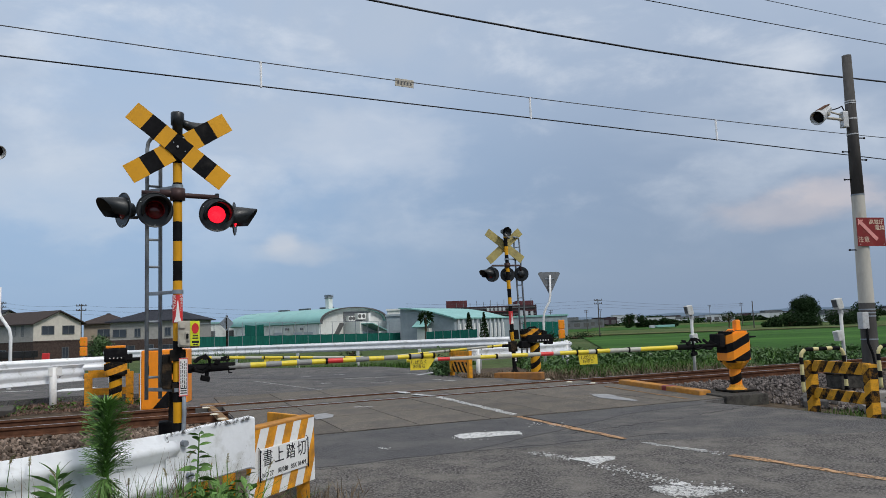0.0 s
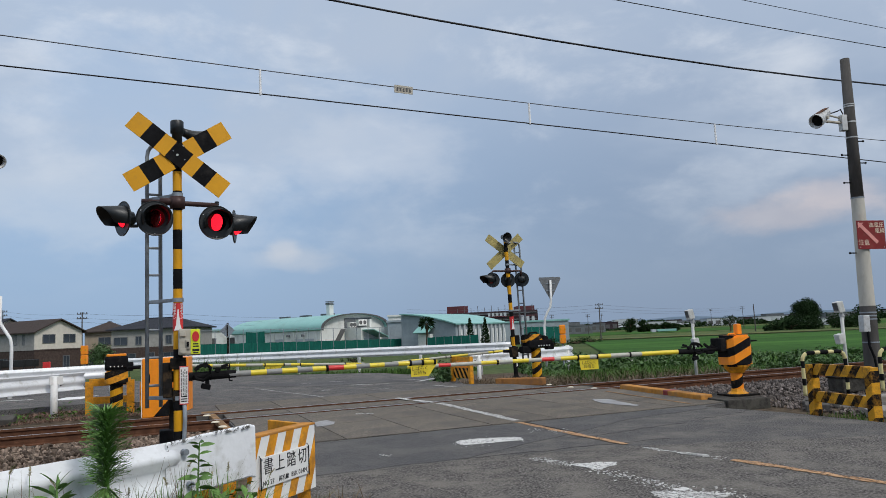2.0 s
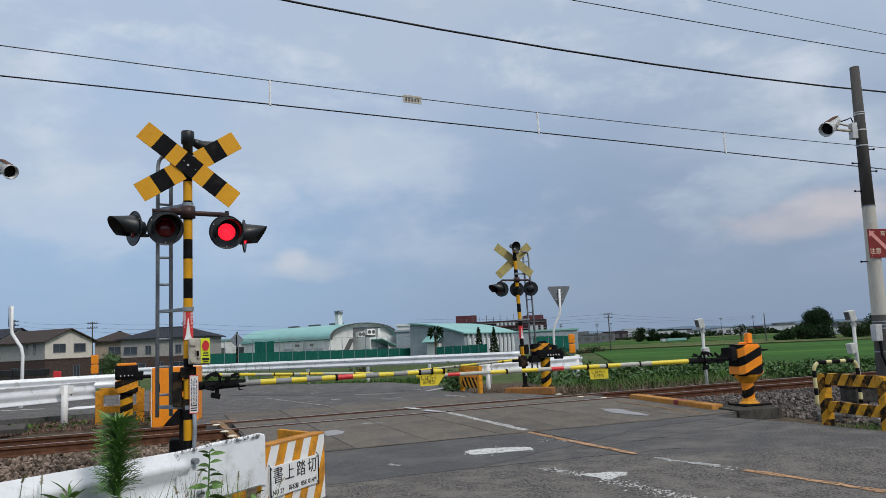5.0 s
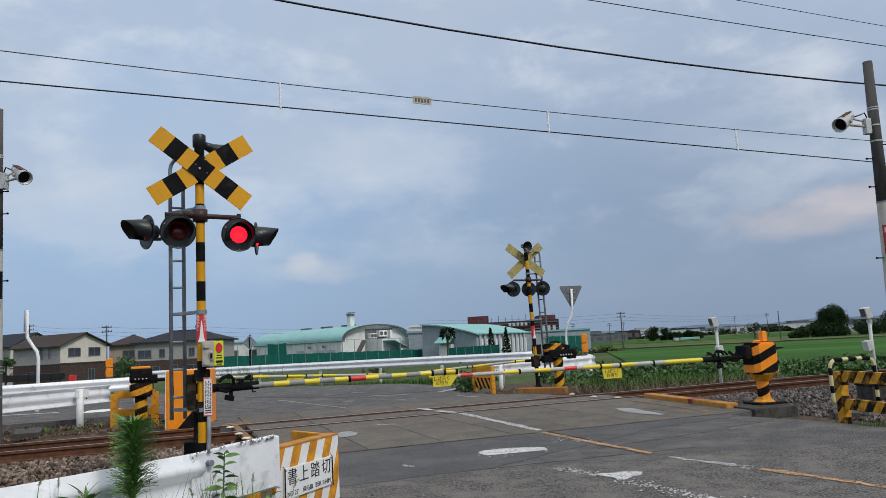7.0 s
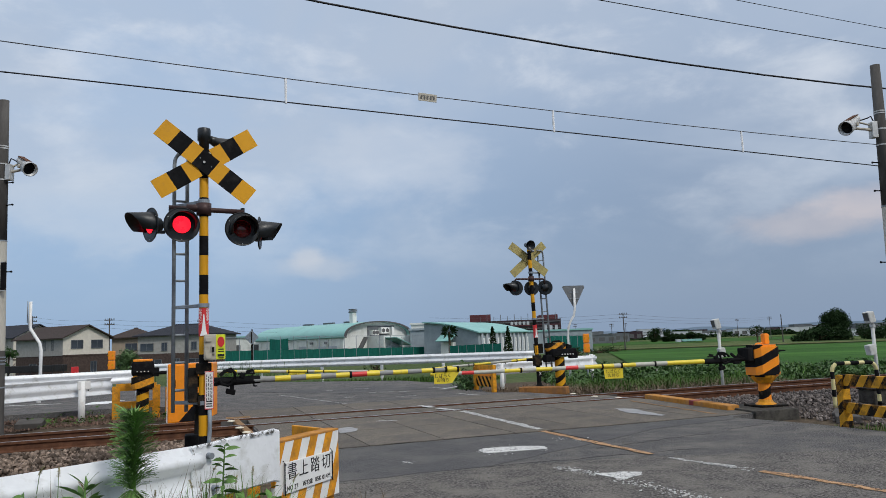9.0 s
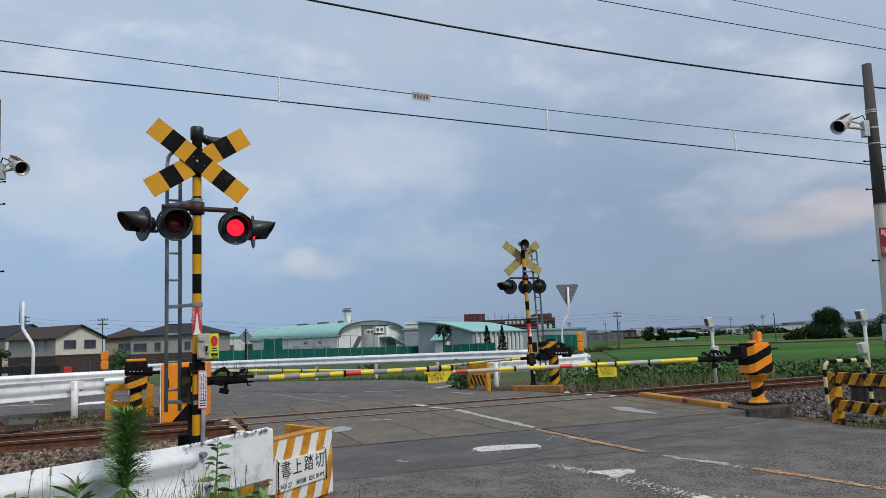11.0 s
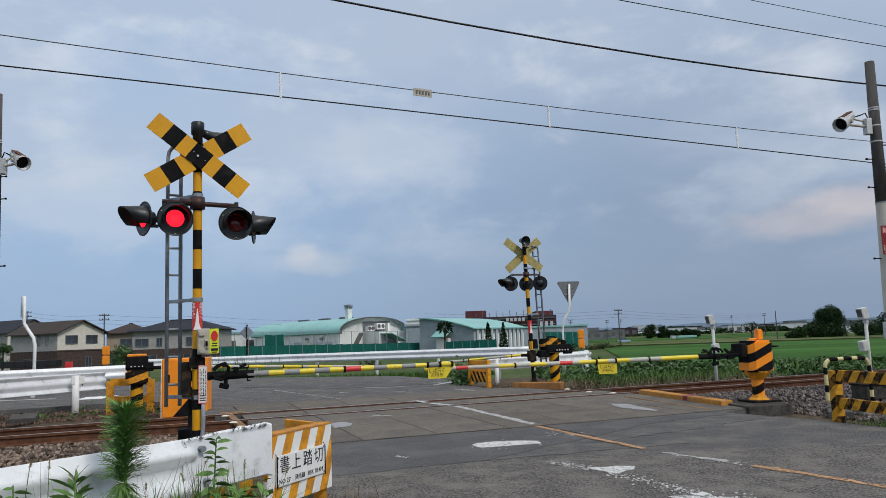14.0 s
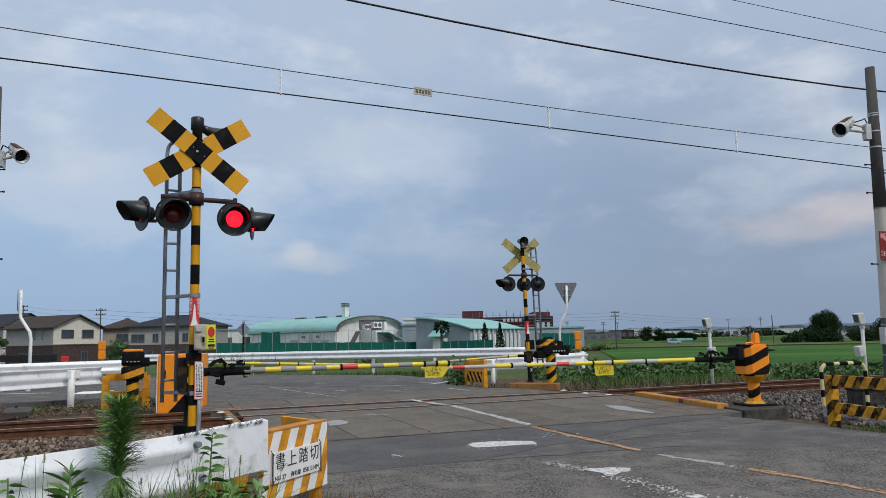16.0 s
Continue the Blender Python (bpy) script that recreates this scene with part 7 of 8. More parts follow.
def foxtail(x, y, base, height, seed):
    """A grass stalk with one bristly, nodding seed head."""
    rnd = random.Random(seed)
    e = thing("foxtail_grass", pose(x, y, base, 0, 0, rnd.uniform(0, 360)), "thin grass stalk with a pale bristly seed head", "grass", group="foxtails before the guard rail")
    pts = [(0.10 * f * f, 0.0, height * f * (1 - 0.05 * f)) for f in (0, 0.3, 0.6, 0.85, 1.0)]
    bm = B()
    tube(bm, pts, [0.003, 0.0025, 0.002, 0.0018, 0.0015], 5)
    part("stem", bm, "grass", e)
    V, F = [], []
    top = Vector(pts[-1])
    for k in range(150):
        f = rnd.random()
        c = top + Vector((0.02 * f + 0.018 * f * f, 0, 0.052 * f - 0.014 * f * f))
        d = Vector((rnd.gauss(0, 1), rnd.gauss(0, 1), rnd.gauss(0.5, 0.7))).normalized() * rnd.uniform(0.007, 0.015) * (1.1 - 0.55 * f)
        w = d.orthogonal().normalized() * 0.0011
        i = len(V)
        V += [tuple(c + w), tuple(c - w), tuple(c + d)]
        F.append((i, i + 1, i + 2))
    raw("seed_head", V, F, "straw", e)["kind"] = "stuff"


for k, (x, y, z) in enumerate(((-1.99, 3.30, 0.72), (-1.80, 3.20, 0.70), (-1.40, 3.70, 0.63), (-1.17, 3.90, 0.56), (-2.05, 3.05, 0.69), (-1.68, 3.35, 0.62), (-1.33, 3.62, 0.55), (-1.95, 3.18, 0.60), (-1.48, 3.45, 0.58), (-1.05, 4.0, 0.50), (-1.25, 3.85, 0.52))):
    foxtail(x, y, -0.13, z + 0.13, 70 + k)


def grasses():
    rnd = random.Random(4)
    g = lambda n, f: [f() for _ in range(n)]

    def verge():
        q = rnd.random() * 0.80
        x, y = -2.6 + 1.62 * q + rnd.uniform(-0.1, 0.18), 2.2 + 2.35 * q + rnd.uniform(-0.35, 0.0)
        return (x + 0.1, y - 0.12, land(x, y))
    blades("verge_grass", g(5200, verge), "grass", "long green grass in front of the guard rail", (0.22, 0.74), 0.0046, 1, 1.0)
    blades("verge_grass", g(500, verge), "grass_dry", "dry stalks in front of the guard rail", (0.4, 0.85), 0.003, 2, 0.5)

    def low_leaves():
        q = rnd.random()
        x, y = -1.95 + 0.80 * q + rnd.uniform(-0.05, 0.16), 3.0 + 0.80 * q + rnd.uniform(-0.25, 0.0)
        return (x + 0.05, y - 0.05, 0.05 + 0.40 * rnd.random() * (0.5 + 0.62 * q))
    leaf_cloud("verge_weeds", g(3600, low_leaves), "leaf", "bushy green weeds at the foot of the guard rail", (0.015, 0.045), 14)

    def corner():
        return (rnd.uniform(-1.25, -0.62), rnd.uniform(4.6, 5.55), -0.1)
    blades("dry_tuft", g(500, corner), "grass_dry", "dry straw tuft at the foot of the road guard", (0.1, 0.28), 0.004, 3, 0.9)

    def dirt_right():
        s, t = rnd.uniform(2.6, 11.0), rnd.uniform(2.3, 5.6)
        p = at(s, t)
        return (p.x, p.y, land(p.x, p.y))
    blades("dry_grass", g(8500, dirt_right), "grass_dry", "flattened dry brown grass beside the track", (0.08, 0.30), 0.007, 4, 1.6)

    def rank():
        s, t = rnd.uniform(5.6, 11.5), rnd.uniform(2.9, 5.9)
        p = at(s, t)
        return (p.x, p.y, land(p.x, p.y))
    blades("bank_grass", g(5200, rank), "weed_mix", "green grass growing through the dry straw", (0.12, 0.40), 0.007, 24, 1.3)

    def dirt_far():
        x = rnd.uniform(0.7, 5.2)
        y = 17.7 + 0.3 * (x - 0.7) + rnd.uniform(0, 3.2)
        return (x, y, land(x, y))
    blades("dry_grass", g(7000, dirt_far), "grass_dry", "flattened dry brown stalks behind the far kerb", (0.08, 0.26), 0.006, 18, 3.2)

    def dirt_left():
        s, t = rnd.uniform(-13.0, -4.2), rnd.uniform(2.0, 5.45)
        p = at(s, t)
        return (p.x, p.y, max(land(p.x, p.y), -0.14) if t > 4.2 else land(p.x, p.y))
    blades("dry_grass", g(15000, dirt_left), "earth_straw", "flattened brown straw beside the track", (0.03, 0.09), 0.007, 5, 3.0)

    def strip():
        x = rnd.uniform(-11, 1.0)
        y = 25.6 - 0.13 * (x + 4) + rnd.uniform(0.1, 1.7)
        return (x, y, land(x, y) + 0.2)
    blades("strip_grass", g(4200, strip), "weed_mix", "strip of grass under the far guard rail", (0.08, 0.28), 0.012, 6, 0.9)

    def tall_left():
        x = rnd.gauss(-9.0, 0.9)
        return (x, rnd.uniform(26.4, 27.4), -0.4)
    blades("strip_grass", g(450, tall_left), "weed_mix", "taller grass round the sign post", (0.5, 1.25), 0.012, 7, 0.6)

    def bank_leaves():
        x = rnd.uniform(2.6, 13.5)
        y = 20.2 + 0.36 * (x - 2.6) + rnd.uniform(0, 8.5)
        h = 0.62 * max(0, noise.noise((x * 0.8, y * 0.8, 2)) + 0.42)
        return (x, y, land(x, y) + h * rnd.random() ** 0.6)
    leaf_cloud("bank_weeds", g(15000, bank_leaves), "leaf_bank", "dense leafy weeds on the bank beside the track", (0.06, 0.13), 8)
    leaf_cloud("bank_weeds", g(5000, bank_leaves), "weed_mix", "paler leafy weeds on the bank beside the track", (0.03, 0.09), 9)

    def bank_blades():
        x, y, z = bank_leaves()
        return (x, y, land(x, y))
    blades("bank_grass", g(5000, bank_blades), "weed_mix", "rank grass among the bank weeds", (0.15, 0.5), 0.012, 17, 0.9)

    def near_bank():
        s, t = rnd.uniform(5.0, 12.5), rnd.uniform(2.6, 4.8)
        p = at(s, t)
        h = 0.26 * max(0, noise.noise((p.x * 1.3, p.y * 1.3, 5)) + 0.25) * min(1, (t - 2.4) / 1.4)
        return (p.x, p.y, land(p.x, p.y) + h * rnd.random() ** 0.6)
    leaf_cloud("bank_weeds", g(4200, near_bank), "leaf_bank", "leafy weeds on the bank beside the track", (0.025, 0.07), 10)

    def clump():
        return (rnd.gauss(-0.07, 0.13), rnd.gauss(18.67, 0.3), -0.12 + abs(rnd.gauss(0, 0.22)))
    leaf_cloud("weed_clump", g(1100, clump), "leaf_bank", "green weed clump at the foot of the guard frame", (0.03, 0.08), 11)

    def fence_foot():
        return (rnd.uniform(4.5, 5.3), rnd.uniform(8.3, 9.7), -0.12)
    blades("fence_grass", g(420, fence_foot), "weed_mix", "short grass and straw at the foot of the striped fence", (0.04, 0.13), 0.004, 15, 0.9)

    def left_tufts():
        c = rnd.choice(((-8.3, 14.2), (-7.6, 14.6), (-9.4, 13.4), (-6.3, 15.2), (-5.7, 14.6)))
        return (rnd.gauss(c[0], 0.22), rnd.gauss(c[1], 0.18), -0.14 + abs(rnd.gauss(0, 0.10)))
    leaf_cloud("weed_clump", g(420, left_tufts), "weed_mix", "low green weeds in the dry earth", (0.02, 0.06), 12)

    def far_bank():
        x = rnd.uniform(13, 40)
        y = 22 + 0.36 * (x - 13) + rnd.uniform(0, 12)
        h = 0.5 * max(0, noise.noise((x * 0.5, y * 0.5, 2)) + 0.45)
        return (x, y, land(x, y) + h * rnd.random())
    leaf_cloud("bank_weeds", g(7000, far_bank), "leaf_dark", "leafy weeds along the edge of the field", (0.07, 0.16), 13)


grasses()

# ---- houses and halls beyond the road ----


def windows(parent, m, spots, frame_mat="far_grey"):
    """Windows on a wall that faces local -y: (x, z, w, h) each with frame, pane and sill."""
    for x, z, w, h in spots:
        bm = B()
        t = 0.07
        for c, s in (((0, 0, h / 2), (w + t, 0.10, t)), ((0, 0, -h / 2), (w + t, 0.10, t)), ((-w / 2, 0, 0), (t, 0.10, h)), ((w / 2, 0, 0), (t, 0.10, h)), ((0, 0, 0), (t * 0.7, 0.08, h))):
            box(bm, c, s)
        wf = part("window", bm, frame_mat, parent)
        wf.matrix_local = m @ pose(x, -0.04, z)
        bm = B()
        box(bm, (0, 0.02, 0), (w, 0.03, h))
        part("pane", bm, "glass", wf)


def gable_house(name, corner, axis, w, l, base, mid, eave, ridge, mats, label, spots_g, spots_s):
    """corner: the gable wall's left foot; axis: degrees of the gable wall's line; the house runs back to the left of it."""
    m = pose(corner[0], corner[1], base, 0, 0, axis)
    e = thing(name, m, label, "house", group="houses beyond the side road")
    mid, eave, ridge = mid - base, eave - base, ridge - base
    bm = B()
    box(bm, (w / 2, l / 2, mid / 2), (w, l, mid))
    part("lower_wall", bm, mats[0], e)
    bm = B()
    prism(bm, [(0, mid), (w, mid), (w, eave), (w / 2, ridge), (0, eave)], l, "y", 0)
    part("upper_wall", bm, mats[1], e)
    if mats[3]:
        bm = B()
        box(bm, (-0.02, l / 2, (mid + eave) / 2), (0.06, l - 0.05, eave - mid))
        part("side_cladding", bm, mats[3], e)
    o, t = 0.55, 0.16
    k = (ridge - eave) / (w / 2)
    for sgn in (-1, 1):
        bm = B()
        pts = [(w / 2, ridge + t), (w / 2, ridge), (w / 2 + sgn * (w / 2 + o), eave - o * k), (w / 2 + sgn * (w / 2 + o), eave - o * k + t)]
        prism(bm, pts, l + 2 * o, "y", -o)
        part("roof", bm, mats[2], e)
    windows(e, Matrix(), spots_g)
    windows(e, pose(0, 0, 0, 0, 0, -90) , [(-x, z, a, b) for x, z, a, b in spots_s])
    bm = B()
    box(bm, (w / 2, -0.04, mid), (w + 0.1, 0.08, 0.18))
    part("trim", bm, "house_brown", e)
    return e


gable_house("house", (-57.6, 103.5), 65, 7.6, 10.5, -2.05, 1.15, 3.75, 5.40, ("house_brown", "house_cream", "tile_brown", "house_grey"), "two-storey house with cream gable and dark brown ground floor",
            [(2.2, 4.75, 1.9, 1.2), (5.5, 4.75, 1.9, 1.2), (5.0, 1.3, 1.0, 1.9)], [(2.2, 4.7, 0.5, 1.4), (4.0, 4.7, 0.5, 1.4), (6.5, 1.6, 1.5, 1.1)])
gable_house("house", (-71.35, 114.0), 65, 8.0, 11.0, -2.2, 0.8, 4.3, 6.25, ("house_cream", "house_cream", "tile_grey", "house_grey"), "two-storey cream house with a dark roof half hidden by trees",
            [(2.2, 4.2, 1.5, 1.0), (5.4, 4.2, 1.5, 1.0), (4.2, 1.3, 1.6, 1.6)], [(3.2, 4.2, 0.9, 1.1)])


def hip_house(name, corner, axis, w, l, base, mid, eave, ridge, mats, label, spots):
    e = thing(name, pose(corner[0], corner[1], base, 0, 0, axis), label, "house", group="houses beyond the side road")
    mid, eave, ridge = mid - base, eave - base, ridge - base
    bm = B()
    box(bm, (w / 2, l / 2, mid / 2), (w, l, mid))
    part("lower_wall", bm, mats[0], e)
    bm = B()
    box(bm, (w / 2, l / 2, (mid + eave) / 2), (w - 0.04, l - 0.04, eave - mid))
    part("upper_wall", bm, mats[1], e)
    o = 0.6
    bm = B()
    lo = [bm.verts.new(p) for p in ((-o, -o, eave - 0.05), (w + o, -o, eave - 0.05), (w + o, l + o, eave - 0.05), (-o, l + o, eave - 0.05))]
    lu = [bm.verts.new((v.co.x, v.co.y, eave + 0.10)) for v in lo]
    cut = min(w, l) * 0.45
    hi = [bm.verts.new((cut, l / 2, ridge)), bm.verts.new((w - cut, l / 2, ridge))]
    bm.faces.new(lo[::-1])
    for i in range(4):
        bm.faces.new((lo[i], lo[(i + 1) % 4], lu[(i + 1) % 4], lu[i]))
    bm.faces.new((lu[0], lu[1], hi[1], hi[0]))
    bm.faces.new((lu[2], lu[3], hi[0], hi[1]))
    bm.faces.new((lu[1], lu[2], hi[1]))
    bm.faces.new((lu[3], lu[0], hi[0]))
    bmesh.ops.recalc_face_normals(bm, faces=bm.faces)
    part("roof", bm, mats[2], e)
    bm = B()
    box(bm, (w / 2, l / 2, ridge + 0.02), (w - 2 * cut, 0.3, 0.16))
    part("ridge_cap", bm, mats[2], e)
    windows(e, Matrix(), spots)
    return e


hip_house("house", (-55.5, 113.5), 12, 5.4, 8.0, -2.1, 0.9, 3.5, 5.1, ("house_brown", "house_tan", "tile_brown"), "small tan two-storey house with a brown roof", [(2.9, 4.2, 1.7, 1.1), (1.0, 1.2, 0.9, 1.2)])
hip_house("house", (-49.6, 109.5), 3, 12.4, 9.0, -2.1, 0.9, 3.55, 5.25, ("house_brown", "house_grey", "tile_grey"), "long grey and brown two-storey house with a hipped roof",
          [(1.4, 4.0, 1.9, 1.1), (4.0, 4.0, 0.8, 1.2), (8.4, 4.0, 0.8, 1.2), (10.6, 4.0, 1.5, 1.2), (2.6, 1.4, 2.0, 1.4), (5.8, 1.3, 1.0, 1.8), (8.6, 1.4, 2.0, 1.4), (11.2, 1.4, 0.8, 1.0)])


def vault_hall():
    """Curved-roof hall: the arched end faces right, the long side runs back to the left."""
    e = thing("hall", pose(-21.5, 126.0, -1.9, 0, 0, 48.5), "long white hall with a curved pale green roof", "hall", group="halls beyond the fence")
    w, l, ev, rg = 15.0, 26.0, 4.2, 6.85
    arch = [(w / 2 - (w / 2) * math.cos(math.pi * k / 40), ev + (rg - ev) * math.sin(math.pi * k / 40) ** 0.8) for k in range(41)]
    bm = B()
    prism(bm, [(0, 0), (w, 0)] + arch[::-1], l, "y", 0)
    part("wall", bm, "hall_wall", e)
    bm = B()
    out = [(x + (x - w / 2) * 0.05, z + 0.16) for x, z in arch]
    prism(bm, arch + out[::-1], l + 1.6, "y", -0.8)
    part("roof", bm, "roof_teal", e, "pale green curved metal roof", smooth=False)
    bm = B()
    rim = [(x + (x - w / 2) * 0.06, z + 0.18) for x, z in arch]
    prism(bm, [(x, z - 0.02) for x, z in arch] + rim[::-1], 0.14, "y", -0.95)
    part("roof_edge", bm, "ink_grey", e, "dark rim of the roof")
    for k in range(9):
        bm = B()
        box(bm, (-0.06, 1.2 + k * 3.0, 2.05), (0.16, 0.35, 4.1))
        part("pilaster", bm, "hall_wall", e)
    for y, ww, h, q in ((2.9, 2.4, 2.9, "far_white"), (5.9, 2.4, 2.9, "far_white"), (11.5, 2.4, 3.0, "far_white"), (14.6, 2.4, 2.4, "hall_grey"), (20.5, 2.4, 3.0, "far_white")):
        bm = B()
        box(bm, (-0.05, y, h / 2), (0.10, ww, h))
        part("shutter_door", bm, q, e)
    for y in (4.4, 8.6):
        bm = B()
        box(bm, (-0.3, y, 3.5), (0.5, 0.4, 0.4))
        part("wall_lamp", bm, "far_grey", e)
    for y, s in ((7, 3.4), (13.5, 3.0), (20, 3.0)):
        bm = B()
        box(bm, (w / 2, y, rg + 0.3), (0.6, s, 0.36))
        part("roof_vent", bm, "far_grey", e)
    # end wall: grey panel colours in the roof recess's shade; plant, outside stair, small canopy
    bm = B()
    box(bm, (8.6, -0.05, 5.35), (6.4, 0.12, 1.7))
    part("plant_recess", bm, "far_grey", e)
    for x, z, ww, h in ((6.6, 5.0, 1.5, 0.9), (8.9, 5.35, 1.9, 1.1), (10.8, 5.2, 0.5, 1.5)):
        bm = B()
        box(bm, (x, -0.5, z), (ww, 0.9, h))
        pu = part("plant_unit", bm, "hall_wall", e)
        if ww > 1:
            for q in (-0.25, 0.25):
                bm = B()
                rod(bm, (x + q * ww, -0.95, z), (x + q * ww, -1.0, z), 0.36, seg=14)
                part("fan", bm, "ink_grey", pu)
    bm = B()
    box(bm, (8.6, -2.2, 2.2), (6.6, 4.4, 4.4))
    part("annex", bm, "hall_wall", e)
    bm = B()
    prism(bm, [(5.6, 3.9), (5.6, 4.05), (9.0, 2.75), (9.0, 2.6)], 3.2, "y", -7.4)
    part("canopy", bm, "roof_teal", e)
    bm = B()
    box(bm, (7.2, -5.0, 1.3), (2.6, 1.2, 2.6))
    part("porch", bm, "hall_grey", e)
    bm = B()
    prism(bm, [(2.2, 1.0), (2.6, 1.0), (4.9, 4.3), (4.5, 4.3)], 0.9, "y", -1.0)
    part("stair", bm, "ink_grey", e)
    bm = B()
    box(bm, (1.6, 6.5, rg + 1.0), (0.9, 0.9, 3.4))
    ch = part("chimney", bm, "hall_wall", e)
    ch.matrix_local = pose(3.4, -3.2, -0.4)
    bm = B()
    for q in (2.35, 2.6, 2.85):
        box(bm, (1.6, 6.5, rg + q), (1.15, 1.15, 0.12))
    part("cowl", bm, "far_grey", ch, "dark louvred chimney cowl")


vault_hall()


def half_vault_hall():
    a, b, r = Vector((-7.4, 122.0)), Vector((1.4, 116.0)), Vector((10.5, 135.0))
    d = b - a
    e = thing("hall", pose(a.x, a.y, -1.9, 0, 0, math.degrees(math.atan2(d.y, d.x))), "grey hall with a sloping curved pale green roof", "hall", group="halls beyond the fence")
    w = d.length
    sk = Matrix.Rotation(-math.atan2(d.y, d.x), 2) @ (r - b)
    curve = [(w * k / 12, 6.05 - 2.0 * (k / 12) ** 1.7) for k in range(13)]

    def loft(outline, y0, y1, nm, mt, lab=""):
        bm = B()
        n = Vector((sk.x, sk.y))
        q0 = [bm.verts.new((x + n.x * y0, n.y * y0, z)) for x, z in outline]
        q1 = [bm.verts.new((x + n.x * y1, n.y * y1, z)) for x, z in outline]
        m = len(outline)
        bm.faces.new(q0)
        bm.faces.new(q1[::-1])
        for i in range(m):
            bm.faces.new((q0[i], q1[i], q1[(i + 1) % m], q0[(i + 1) % m]))
        bmesh.ops.recalc_face_normals(bm, faces=bm.faces)
        return part(nm, bm, mt, e, lab)
    loft([(0, 0), (w, 0)] + curve[::-1], 0, 1, "wall", "hall_grey")
    loft([(x * 1.04, z + 0.02) for x, z in curve] + [(x * 1.04, z + 0.22) for x, z in curve[::-1]], -0.03, 1.03, "roof", "roof_teal", "pale green curved metal roof")
    for k in range(11):
        p = b.lerp(r, 0.05 + k * 0.09)
        bm = B()
        box(bm, (0, 0, 0), (0.35, 0.5, 4.0))
        o = part("pilaster", bm, "far_white", e)
        o.matrix_world = pose(p.x + 0.1, p.y, 0.1, 0, 0, 25)
        bm = B()
        box(bm, (0, 0, 0), (0.1, 0.9, 2.4))
        o = part("window", bm, "hall_wall", e)
        p = b.lerp(r, 0.095 + k * 0.09)
        o.matrix_world = pose(p.x, p.y, 0.2, 0, 0, -25)
    bm = B()
    box(bm, (5.1, -0.9, 3.6), (2.9, 2.2, 0.12), Matrix.Rotation(radians(32), 3, "X"))
    part("canopy", bm, "roof_teal", e)
    bm = B()
    box(bm, (5.1, -0.4, 1.5), (2.4, 0.8, 2.6))
    part("porch", bm, "hall_wall", e)


half_vault_hall()


def block(name, x, y, w, d, z1, material, label, category="building", turn=0.0, group="far buildings", roof=None, rows=0, glass="ink_grey", base=None):
    """A far building with a flat roof slab and rows of windows."""
    b = fall(math.hypot(x, y)) - 0.3 if base is None else base
    e = thing(name, pose(x, y, b, 0, 0, turn), label, category, group=group)
    h = z1 - b
    bm = B()
    box(bm, (0, 0, h / 2), (w, d, h))
    part("wall", bm, material, e)
    bm = B()
    box(bm, (0, 0, h + 0.15), (w + 0.5, d + 0.5, 0.35))
    part("roof", bm, roof or material, e)
    for r in range(rows):
        n = max(2, int(w / 5))
        for k in range(n):
            bm = B()
            box(bm, (-w / 2 + (k + 0.5) * w / n, -d / 2 - 0.05, h * (r + 0.55) / rows), (w / n * 0.6, 0.12, h / rows * 0.42))
            part("window", bm, glass, e)
    return e


bm = B()
box(bm, (0, 0, 0), (12.63, 1.6, 0.9), bevel=0.08)
for q in range(9):
    box(bm, (-6.31 + 1.0 + 1.5 * q, -0.85, -0.2), (0.12, 0.1, 1.3))
sh = part("carport", bm, "ink")
sh.matrix_world = pose(-61.06, 98.8, -0.47)
tagged(sh, "long low dark carport before the houses", "carport")

# link building behind the first hall, small annexes
block("annex_building", -31.0, 152.0, 14, 6, 3.4, "hall_wall", "low white annex with a pale green roof", roof="roof_teal", group="halls beyond the fence")
block("annex_building", -47.0, 150.0, 16, 8, 3.3, "hall_wall", "low white annex with a pale green roof", roof="roof_teal", group="halls beyond the fence", rows=1)
block("annex_building", -8.6, 131.0, 3.4, 3, 3.2, "hall_grey", "small grey plant building between the halls", group="halls beyond the fence")
block("annex_building", -9.0, 150.0, 5.0, 5, 4.6, "hall_wall", "white plant building with rooftop units", group="halls beyond the fence", rows=2)
block("annex_building", 19.5, 165.0, 14, 8, 2.4, "hall_grey", "low hall with a pale green roof", roof="roof_teal", group="halls beyond the fence")


def net_fence(a, b, za, zb, h, label, n, tall=0.0):
    a, b = Vector(a), Vector(b)
    d = b - a
    m = Matrix.Translation((a.x, a.y, 0)) @ Matrix.Rotation(math.atan2(d.y, d.x), 4, "Z")
    e = thing("net_fence", m, label, "fence", group="green net fences")
    L = d.length
    for i in range(n):
        x0, x1 = L * i / n, L * (i + 1) / n
        z0, z1 = za + (zb - za) * i / n, za + (zb - za) * (i + 1) / n
        bm = B()
        prism(bm, [(x0 + 0.03, z0 - h), (x1 - 0.03, z1 - h), (x1 - 0.03, z1), ((x0 + x1) / 2, (z0 + z1) / 2 - 0.06), (x0 + 0.03, z0)], 0.03, "y", 0.15 * (i % 2) * 0.2)
        part("net", bm, "net_green", e)
        bm = B()
        rod(bm, (x0, 0.05, z0 - h - 0.4), (x0, 0.05, z0 + 0.08 + tall), 0.05, seg=6)
        part("post", bm, "steel", e)
    if tall:
        bm = B()
        tube(bm, [(0, 0.05, za + tall), (L, 0.05, zb + tall)], 0.03, 5)
        part("rail", bm, "steel", e)
    return e


